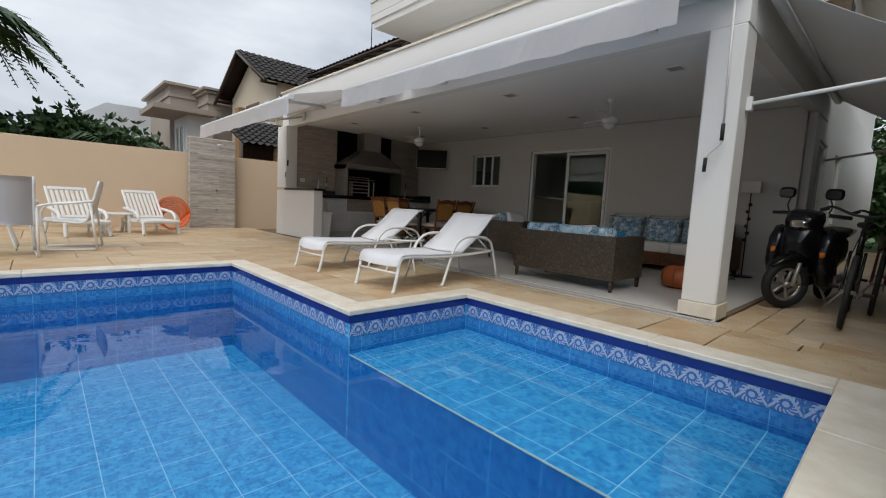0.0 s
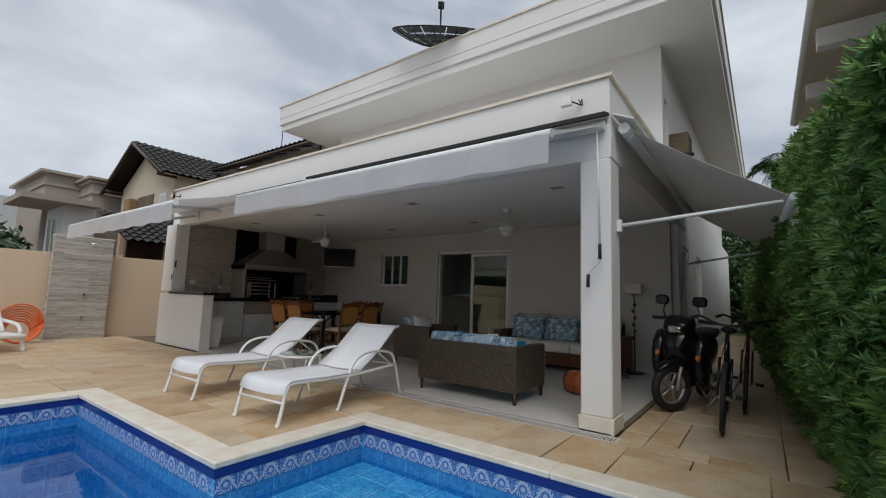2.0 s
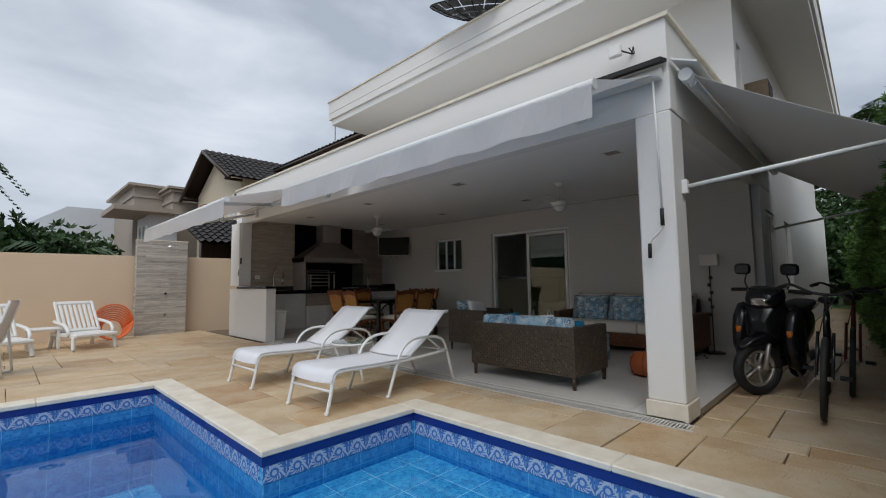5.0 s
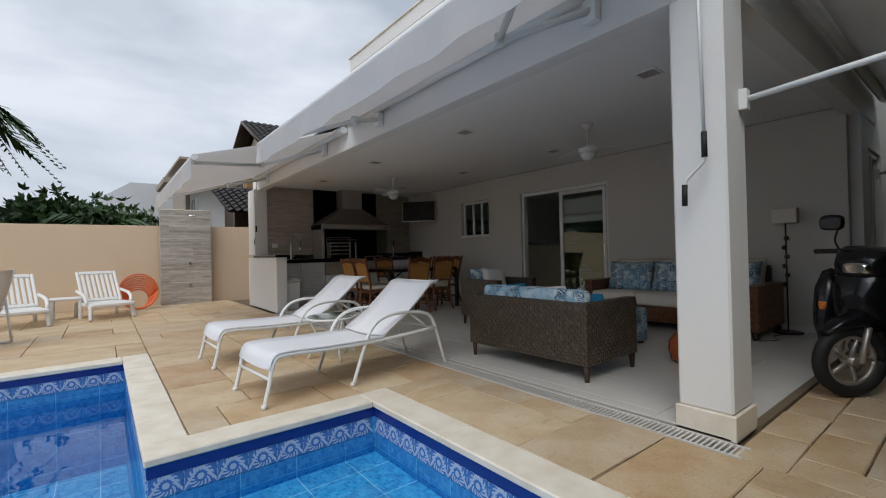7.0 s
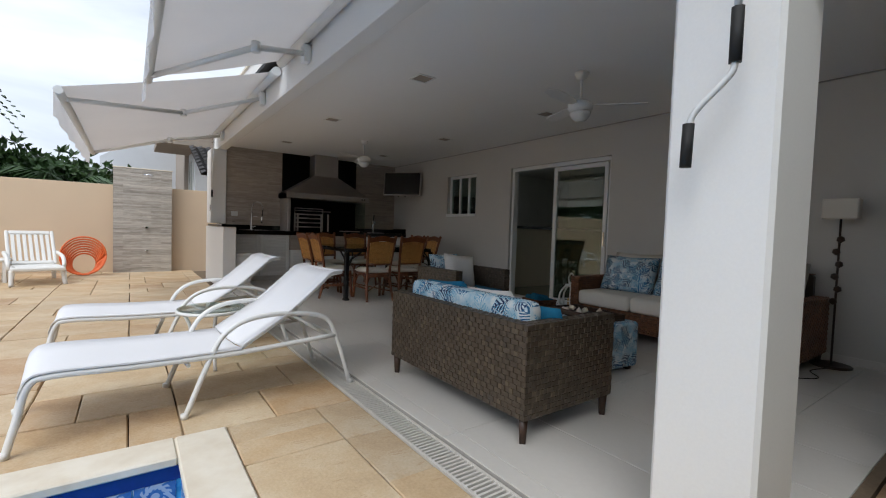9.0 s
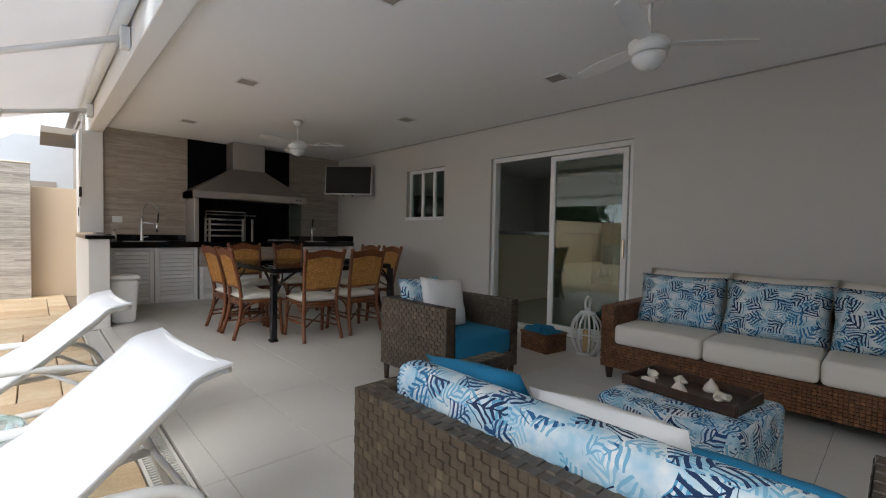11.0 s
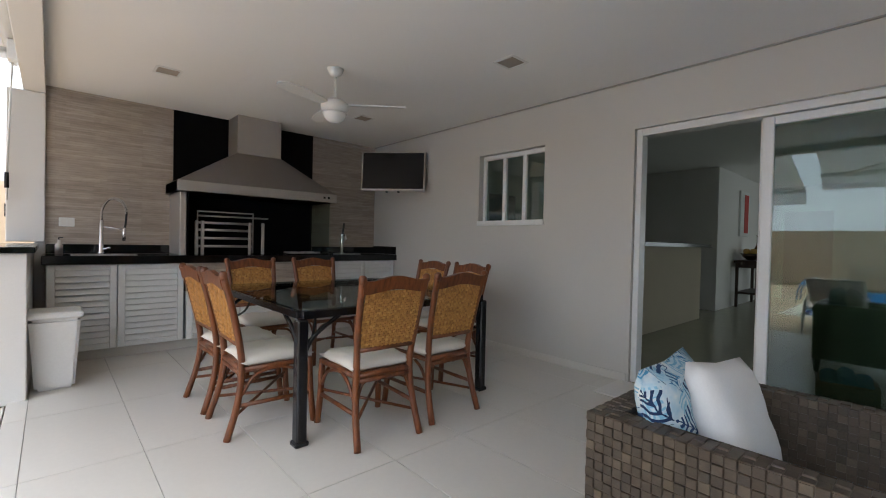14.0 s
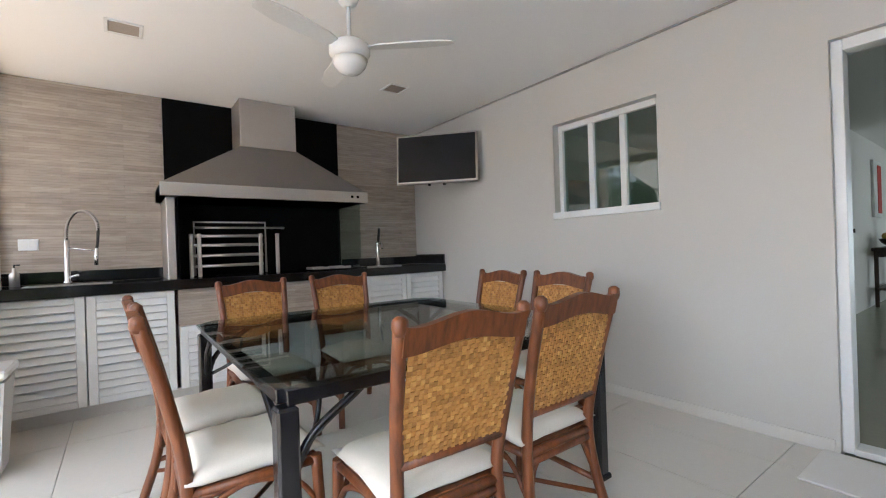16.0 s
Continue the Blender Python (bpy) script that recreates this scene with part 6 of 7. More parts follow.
tpart("spout", M_DARKWOOD, vs, 0.022, arc([(0, 0, 0.50), (0.02, -0.04, 0.58), (0.03, -0.12, 0.60)], 4))
bs = thing("fruit_bowl", "bowl of yellow fruit on the console table", "bowl", "", pose(15.3, 6.64, 0.95))
bm = bmesh.new()
lathe(bm, [(0.06, 0), (0.15, 0.07), (0.19, 0.14), (0.18, 0.14), (0.05, 0.04)], 16)
part("bowl", bm, M_DARKWOOD, bs)
M_FRUIT = plain("yellow_fruit_skin", (0.50, 0.30, 0.05), 0.45, 0, 0.2)
for k in range(5):
    bm = bmesh.new()
    lathe(bm, [(0.012, -0.065), (0.055, -0.04), (0.07, 0.0), (0.052, 0.045), (0.01, 0.06)], 12, (0.09 * math.cos(1.26 * k), 0.09 * math.sin(1.26 * k), 0.16 + 0.02 * (k % 2)))
    part("fruit", bm, M_FRUIT, bs, "yellow fruit")
for x0, x1, mat_ in ((15.35, 16.0, M_RED), (17.0, 17.5, M_ORANGELEATHER)):
    pic = thing("wall_picture", "white framed picture with a red band" if x0 < 16 else "white framed picture with an orange band", "picture")
    bpart("frame", M_PVC, pic, (x0, x1, 6.862, 6.898, 1.45, 2.4))
    bpart("sheet", mat_, pic, (x0 + 0.28, x1 - 0.08, 6.855, 6.862, 1.52, 2.33), bev=0)
fr = single("fridge", M_BLACKPAINT, "tall dark refrigerator inside the kitchen", "refrigerator", (9.2, 9.9, 8.45, 9.15, 0.0, 1.9), bev=0.02)
bm = bmesh.new()
box(bm, 17.99, 18.04, 5.68, 6.58, 0.0, 2.1, 0.004)
tagged(part("inner_door", bm, M_DARKWOOD), "dark wooden door at the end of the room", "door")


# ---- hedge and plants ----
def tuft(vs, fs, p, d, rnd, n, ln, w):
    """Narrow leaves fanned round a shoot."""
    d = d.normalized()
    s = d.orthogonal().normalized()
    t = d.cross(s)
    for k in range(n):
        a = rnd.uniform(0, 6.283)
        o = (s * math.cos(a) + t * math.sin(a))
        tip = (d * rnd.uniform(0.25, 1.0) + o * rnd.uniform(0.4, 1.0)).normalized() * ln * rnd.uniform(0.6, 1.15)
        side = tip.cross(Vector((rnd.uniform(-1, 1), rnd.uniform(-1, 1), rnd.uniform(-1, 1)))).normalized() * w
        i = len(vs)
        mid = p + tip * 0.5
        vs.extend((p, mid + side, p + tip - Vector((0, 0, ln * 0.05)), mid - side))
        fs.append((i, i + 1, i + 2, i + 3))


def leaf_object(name, vs, fs, material, label="", category="", kind="", parent=None):
    me = bpy.data.meshes.new(name)
    me.from_pydata([tuple(v) for v in vs], [], fs)
    me.materials.append(material)
    o = new(name, me)
    if parent:
        o.parent = parent
    return tagged(o, label, category, "", kind)


def hedge_face(x):
    return -0.50 + 0.045 * (x - 5.0)


def hedge_top(x):
    return 2.25 + 0.85 * min(1.0, max(0.0, (x - 2.2) / 4.5)) - 0.5 * min(1.0, max(0, (x - 9.0) / 6.0))


def hedge():
    h = thing("hedge", "tall dense green clipped hedge with narrow leaves", "hedge")
    rnd = random.Random(11)
    # plain boxes behind the leaves, coloured as the hedge's inner shade
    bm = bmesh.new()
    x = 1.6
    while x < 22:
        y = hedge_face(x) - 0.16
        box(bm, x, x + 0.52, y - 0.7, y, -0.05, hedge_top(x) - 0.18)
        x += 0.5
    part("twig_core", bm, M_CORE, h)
    vs, fs = [], []
    for k in range(19000):
        x = 1.6 + (rnd.random() ** 2.0) * 20
        top = hedge_top(x)
        z = rnd.uniform(-0.03, top)
        clump = noise.noise((x * 3.3, z * 3.3, 3.1))
        if clump < -0.22 and rnd.random() < 0.75:
            continue
        bul = 0.13 * noise.noise((x * 1.2, z * 1.2, 9.1)) + 0.19 * clump + 0.06 * noise.noise((x * 8, z * 8, 7.7))
        lean = 0.10 * math.sin(min(1.0, z / top) * math.pi)
        y = hedge_face(x) + bul + lean - 0.10 * rnd.random() - (0.18 * max(0, z - top + 0.35) / 0.35)
        near = x < 7
        tuft(vs, fs, Vector((x, y, z)), Vector((rnd.uniform(-0.7, 0.3), rnd.uniform(0.3, 1.0), rnd.uniform(0.3, 1.3))), rnd, 18 if near else 7, 0.078 if near else 0.13, 0.0055 if near else 0.012)
    for k in range(4500):
        x = 1.6 + (rnd.random() ** 1.7) * 20
        y = hedge_face(x) - rnd.uniform(0.0, 0.75)
        z = hedge_top(x) - 0.1 + 0.15 * noise.noise((x * 2, y * 2, 1.0)) + rnd.uniform(-0.1, 0.06)
        tuft(vs, fs, Vector((x, y, z)), Vector((rnd.uniform(-0.4, 0.4), rnd.uniform(-0.3, 0.4), 1.0)), rnd, 8, 0.11, 0.008)
    for k in range(900):
        z = rnd.uniform(0, 2.2)
        tuft(vs, fs, Vector((1.58 + rnd.uniform(-0.1, 0.05), hedge_face(1.6) - rnd.uniform(0, 0.8), z)), Vector((-1, 0.2, 0.5)), rnd, 8, 0.09, 0.006)
    tagged(leaf_object("leaves", vs, fs, M_HEDGE, parent=h), kind="stuff")


hedge()


def broad_tree(x, y, z, height, spread, seed, label, leaves=2600, size=0.16, low=0.35):
    t = thing("tree", label, "tree", "", pose(x, y, z))
    rnd = random.Random(seed)
    bm = bmesh.new()
    tube(bm, arc([(0, 0, 0), (0.08, 0.05, height * 0.3), (-0.05, 0.1, height * 0.6)], 5), 0.16, 8, 0.5)
    limbs = []
    for k in range(9):
        a = rnd.uniform(0, 6.283)
        e = Vector((math.cos(a) * spread * rnd.uniform(0.4, 0.8), math.sin(a) * spread * rnd.uniform(0.4, 0.8), height * rnd.uniform(low, 0.95)))
        tube(bm, arc([(0, 0.05, height * rnd.uniform(0.2, 0.5)), e * 0.6 + Vector((0, 0, height * 0.15)), e], 4), 0.07, 6, 0.3)
        limbs.append(e)
    part("trunk", bm, M_BARK, t)
    vs, fs = [], []
    for k in range(leaves):
        c = rnd.choice(limbs)
        p = c + Vector([rnd.gauss(0, spread * 0.24), rnd.gauss(0, spread * 0.24), rnd.gauss(0, height * 0.10)])
        tuft(vs, fs, p, Vector((rnd.uniform(-1, 1), rnd.uniform(-1, 1), rnd.uniform(-0.2, 1))), rnd, 5, size * 1.6, size * 0.35)
    tagged(leaf_object("crown", vs, fs, M_LEAF, parent=t), "uneven green crown")


def palm(x, y, z, height, frond, seed, label, n=16):
    t = thing("palm_tree", label, "palm tree", "", pose(x, y, z))
    rnd = random.Random(seed)
    bm = bmesh.new()
    tube(bm, arc([(0, 0, 0), (0.1, 0, height * 0.5), (0, 0.05, height)], 6), 0.15, 8, 0.7)
    part("trunk", bm, M_BARK, t)
    for k in range(n):
        a = 6.283 * k / n + rnd.uniform(-0.2, 0.2)
        up = rnd.uniform(-0.1, 0.9)
        d = Vector((math.cos(a), math.sin(a), 0))
        line = arc([Vector((0, 0.05, height)), Vector((0, 0, height)) + d * frond * 0.45 + Vector((0, 0, frond * 0.32 * up + 0.1)), Vector((0, 0, height)) + d * frond * 0.95 + Vector((0, 0, frond * (0.25 * up - 0.45)))], 9)
        vs, fs = [], []
        side = d.cross(Vector((0, 0, 1)))
        for i, p in enumerate(line[1:], 1):
            ln = frond * 0.30 * math.sin(math.pi * min(0.97, 0.12 + i / len(line)))
            for s in (-1, 1):
                for jj in (0, 0.5):
                    q = line[i - 1].lerp(p, jj)
                    tip = q + side * s * ln + d * ln * 0.5 - Vector((0, 0, ln * rnd.uniform(0.25, 0.7)))
                    i0 = len(vs)
                    w = d * 0.022 * max(1.0, frond / 1.6)
                    vs.extend((q - w, q + w, q.lerp(tip, 0.6) + w * 0.8, tip, q.lerp(tip, 0.6) - w * 0.8))
                    fs.append((i0, i0 + 1, i0 + 2, i0 + 3, i0 + 4))
        for u, v in zip(line, line[1:]):
            i0 = len(vs)
            vs.extend((u - side * 0.015, u + side * 0.015, v + side * 0.012, v - side * 0.012))
            fs.append((i0, i0 + 1, i0 + 2, i0 + 3))
        leaf_object("frond", vs, fs, M_LEAF, parent=t)


for k, (x, y, h, s) in enumerate(((-8.5, 15.5, 3.2, 2.2), (-5.5, 16.5, 3.4, 2.2), (-3.0, 15.6, 2.7, 1.9), (-1.0, 17.0, 2.9, 2.0), (0.8, 16.5, 2.4, 1.5), (2.2, 18.0, 2.5, 1.4), (-12, 18, 5, 3))):
    broad_tree(x, y, 0, h, s, 20 + k, "dense green garden tree behind the boundary wall", 1500)
palm(-1.7, 15.0, 0, 4.3, 2.9, 5, "green palm tree behind the boundary wall")
palm(1.7, 14.6, 0, 1.7, 1.7, 6, "young green palm above the boundary wall", 12)
palm(3.2, 14.2, 0, 1.5, 1.4, 8, "young green palm above the boundary wall", 10)
palm(28, -1.3, 0, 8.3, 2.3, 7, "tall palm tree beyond the side passage", 18)
palm(33, -3.2, 0, 8.2, 2.8, 9, "tall palm tree beyond the side passage", 16)
palm(9.2, 8.2, 6.5, 0.3, 0.9, 12, "small palm fronds behind the roof edge", 9)
for k, (x, y, h, s) in enumerate(((25, 0.6, 4.0, 1.8), (27, 2.6, 5.0, 2.4), (29, 0.0, 6.0, 2.6), (31, 4.5, 6.5, 3.0), (24.5, -1.6, 3.6, 1.6), (34, 2, 7, 3))):
    broad_tree(x, y, 0, h, s, 40 + k, "dark green garden tree beyond the side passage", 1600, 0.18, 0.12)
structure("lawn", [(22.2, 60, -6, 12, -0.1, -0.012)], M_GRASS, "green lawn beyond the passage", "lawn")


# ---- neighbouring houses ----
def tiled_slope(parent, a, b, c, d, nu, nv, th=0.05):
    """Rows of roof tiles over the slope a-b (eave) to d-c (ridge)."""
    a, b, c, d = map(Vector, (a, b, c, d))
    bm = bmesh.new()
    n = (b - a).cross(d - a).normalized()
    if n.z < 0:
        n = -n
    for i in range(nu):
        for j in range(nv):
            def at(u, v):
                return a.lerp(b, u).lerp(d.lerp(c, u), v)
            u0, u1, v0, v1 = i / nu, (i + 1) / nu, j / nv, min(1.0, (j + 1.15) / nv)
            p = [at(u0, v0) + n * th, at((u0 + u1) / 2, v0) + n * (th + 0.07), at(u1, v0) + n * th, at(u1, v1) + n * 0.01, at((u0 + u1) / 2, v1) + n * 0.07, at(u0, v1) + n * 0.01]
            vv = [bm.verts.new(q) for q in p]
            bm.faces.new((vv[0], vv[1], vv[4], vv[5]))
            bm.faces.new((vv[1], vv[2], vv[3], vv[4]))
    tagged(part("roof_tiles", bm, M_ROOFTILE, parent, "dark clay roof tiles"), kind="stuff")
    bm = bmesh.new()
    v = [bm.verts.new(q) for q in (a, b, c, d)]
    bm.faces.new(v)
    bmesh.ops.solidify(bm, geom=bm.faces[:], thickness=0.1)
    part("roof_deck", bm, M_DARKWOOD, parent)


def gable_house():
    h = thing("gable_house", "cream two-storey house with dark tiled gable roof", "house")
    x0 = 7.9
    bm = bmesh.new()
    prism(bm, [(19.6, 0), (25.6, 0), (25.6, 5.9), (22.6, 7.5), (19.6, 5.9)], x0, 16, "x")
    part("wall", bm, M_CREAMWALL, h)
    tiled_slope(h, (7.2, 19.0, 5.75), (16, 19.0, 5.75), (16, 22.6, 7.7), (7.2, 22.6, 7.7), 30, 9)
    tiled_slope(h, (16, 26.2, 5.75), (7.2, 26.2, 5.75), (7.2, 22.6, 7.7), (16, 22.6, 7.7), 30, 9)
    for y0, z0, y1, z1 in ((19.0, 5.68, 22.6, 7.63), (26.2, 5.68, 22.6, 7.63)):
        tpart("barge_board", M_DARKWOOD, h, 0.09, [(7.2, y0, z0), (7.2, y1, z1)], seg=4)
    for y in (19.6, 22.6, 25.6):
        tpart("rafter", M_DARKWOOD, h, 0.07, [(7.2, y, 5.78 + (1.75 if y == 22.6 else 0)), (7.95, y, 5.78 + (1.75 if y == 22.6 else 0))], seg=4)
    # flat panel on the wall; its dark colour stands in for a recess's shade
    bpart("recess", M_BARK, h, (x0 - 0.03, x0 + 0.02, 21.6, 23.4, 3.6, 5.3), bev=0)
    w = bpart("window", M_ALU, h, (x0 - 0.05, x0, 20.2, 20.9, 4.0, 5.2))
    bpart("pane", M_BLUEWHITE, w, (x0 - 0.06, x0 - 0.04, 20.3, 20.8, 4.1, 5.1), bev=0)
    bm = bmesh.new()
    rnd = random.Random(2)
    z = 2.6
    while z < 5.2:
        for y in (23.4, 23.62, 23.84):
            box(bm, x0 - 0.35, x0 - 0.05, y, y + 0.21, z, z + 0.075)
        z += 0.085
    tagged(part("brick_pier", bm, M_BRICK, h, "ochre brick pier"), kind="stuff")
    # wing nearer the veranda roof
    bpart("wing_wall", M_CREAMWALL, h, (10.4, 16, 12.9, 19.55, 0, 6.75), bev=0)
    tiled_slope(h, (9.75, 20.4, 6.72), (9.75, 12.7, 6.72), (12.6, 12.7, 7.75), (12.6, 20.4, 7.75), 26, 8)
    tpart("fascia", M_DARKWOOD, h, 0.07, [(9.75, 20.4, 6.66), (9.75, 12.7, 6.66)], seg=4)
    for k in range(9):
        y = 12.9 + 0.92 * k
        tpart("rafter", M_DARKWOOD, h, 0.06, [(9.76, y, 6.62), (10.45, y, 6.85)], seg=4)
    tpart("aerial", M_RUBBER, h, 0.02, [(11.0, 16.9, 7.1), (11.0, 16.9, 8.7)], seg=5)
    # lean-to close to the boundary wall
    tiled_slope(h, (4.6, 13.6, 2.35), (10, 13.6, 2.35), (10, 16.6, 3.5), (4.6, 16.6, 3.5), 24, 9)
    bpart("lean_wall", M_DARKWOOD, h, (5.2, 10, 15.6, 15.8, 0, 2.9))
    bm = bmesh.new()
    z = 0.0
    while z < 2.4:
        for x in (5.6, 5.85, 6.1):
            box(bm, x, x + 0.24, 13.7, 13.95, z, z + 0.075)
        z += 0.085
    tagged(part("brick_post", bm, M_BRICK, h, "ochre brick post"), kind="stuff")


gable_house()


def flat_house():
    h = thing("flat_roof_house", "taupe flat-roofed house with moulded cornices", "house", "", pose(1.5, -0.6, 0.45))
    bpart("wall", M_TAUPE, h, (5.4, 14, 27, 36, -0.5, 5.9))
    bpart("wall", M_TAUPE, h, (4.0, 5.4, 29, 36, -0.5, 6.2))
    for z, o in ((5.2, 0.08), (5.75, 0.15), (5.9, 0.3)):
        bpart("cornice", M_TAUPE, h, (5.4 - o, 14, 27 - o, 36, z, z + 0.12))
    for z, o in ((5.6, 0.08), (6.2, 0.3)):
        bpart("cornice", M_TAUPE, h, (4.0 - o, 5.4, 29 - o, 36, z, z + 0.14))
    bpart("porch_roof", M_TAUPE, h, (2.6, 5.3, 25.2, 28.9, 4.3, 4.55))
    bpart("porch_wall", M_BLUEWHITE, h, (4.2, 5.39, 26.0, 28.9, -0.5, 4.3))
    w = bpart("window", M_GLASS, h, (4.17, 4.2, 26.6, 28.2, 1.2, 3.8), bev=0)
    for y in (26.55, 27.4, 28.2):
        bpart("mullion", M_ALU, w, (4.13, 4.2, y, y + 0.06, 1.2, 3.8))
    bpart("chimney_cap", M_RUBBER, h, (6.6, 7.3, 28, 28.6, 6.02, 6.35))


flat_house()


def modern_house():
    h = thing("modern_house", "cool white modern house with sloping roof", "house")
    bm = bmesh.new()
    prism(bm, [(1.6, 0), (6.5, 0), (6.5, 6.0), (3.2, 6.0), (1.6, 4.9)], 34, 42, "y")
    part("wall", bm, M_BLUEWHITE, h)
    bpart("window", M_TAUPE, h, (3.6, 4.8, 33.96, 34.0, 1.5, 3.6))
    bpart("low_roof", M_BLUEWHITE, h, (-1.6, 2.4, 29.5, 34, 3.1, 3.4))
    bpart("low_wall", M_TAUPE, h, (-0.8, 2.2, 30.5, 34, 0, 3.1))


modern_house()


def right_house():
    h = thing("neighbour_house", "beige neighbour house with wide eaves behind the hedge", "house")
    bpart("wall", M_TAUPE, h, (6.0, 13.4, -8, -1.85, 0, 5.75))
    bm = bmesh.new()
    prism(bm, [(-0.92, 5.72), (-0.92, 5.86), (-5.0, 7.2), (-5.0, 7.05)], 5.2, 14.0, "x")
    part("eave", bm, M_CREAMWALL, h)
    tpart("gutter", M_WALL, h, 0.06, [(5.2, -0.90, 5.80), (14.0, -0.90, 5.80)])
    tiled_slope(h, (5.2, -0.92, 5.9), (14, -0.92, 5.9), (14, -5.0, 7.24), (5.2, -5.0, 7.24), 30, 9)
    for x in (7.0, 9.2, 11.4, 13.6):
        bpart("corbel", M_WALL, h, (x, x + 0.22, -1.85, -1.0, 5.4, 5.71))
    # lower roof in front
    tiled_slope(h, (2.5, -1.25, 3.75), (8.4, -1.25, 3.75), (8.4, -1.84, 4.15), (2.5, -1.84, 4.15), 34, 3)
    bpart("lower_fascia", M_WALL, h, (2.5, 8.4, -1.27, -1.22, 3.55, 3.75))
    for k in range(5):
        bpart("bracket", M_CREAMWALL, h, (3.2 + 1.2 * k, 3.35 + 1.2 * k, -1.84, -1.27, 3.45, 3.62))
    bpart("lower_wall", M_CREAMWALL, h, (2.5, 6.0, -8, -1.85, 0, 3.9))


right_house()


# ---- scooter and bicycles ----
def wheel(parent, c, r, axis_deg, tyre_r, spokes, rim_mat, name="wheel"):
    m = pose(c[0], c[1], c[2], 0, 0, axis_deg)
    bm = bmesh.new()
    n = 28
    tube(bm, [m @ Vector(((r - tyre_r) * math.cos(6.2832 * k / n), 0, (r - tyre_r) * math.sin(6.2832 * k / n))) for k in range(n + 1)], tyre_r, 8)
    w = part(name, bm, M_RUBBER, parent)
    bm = bmesh.new()
    ri = r - tyre_r * 2
    tube(bm, [m @ Vector((ri * math.cos(6.2832 * k / n), 0, ri * math.sin(6.2832 * k / n))) for k in range(n + 1)], tyre_r * 0.5, 6)
    tube(bm, [m @ Vector((0, -0.05, 0)), m @ Vector((0, 0.05, 0))], 0.03 if spokes < 8 else 0.018, 8)
    for k in range(spokes):
        a = 6.2832 * k / spokes
        tube(bm, [m @ Vector((0.02 * math.cos(a), 0, 0.02 * math.sin(a))), m @ Vector((ri * math.cos(a), 0, ri * math.sin(a)))], 0.016 if spokes < 8 else 0.002, 5)
    part("rim", bm, rim_mat, w)


def shell(bm, rings):
    """A smooth skin over cross sections (x, half width, z low, z high), rounded."""
    seg, rows = 12, []
    for x, w, z0, z1 in rings:
        ring = []
        for k in range(seg):
            a = 6.2832 * k / seg
            c, q = math.cos(a), math.sin(a)
            ring.append(bm.verts.new((x, w * math.copysign(abs(c) ** 0.6, c), (z0 + z1) / 2 + (z1 - z0) / 2 * math.copysign(abs(q) ** 0.6, q))))
        rows.append(ring)
    for a, b in zip(rows, rows[1:]):
        for k in range(seg):
            bm.faces.new((a[k], a[(k + 1) % seg], b[(k + 1) % seg], b[k])).smooth = True
    bm.faces.new(rows[0][::-1])
    bm.faces.new(rows[-1])
    bmesh.ops.recalc_face_normals(bm, faces=bm.faces)


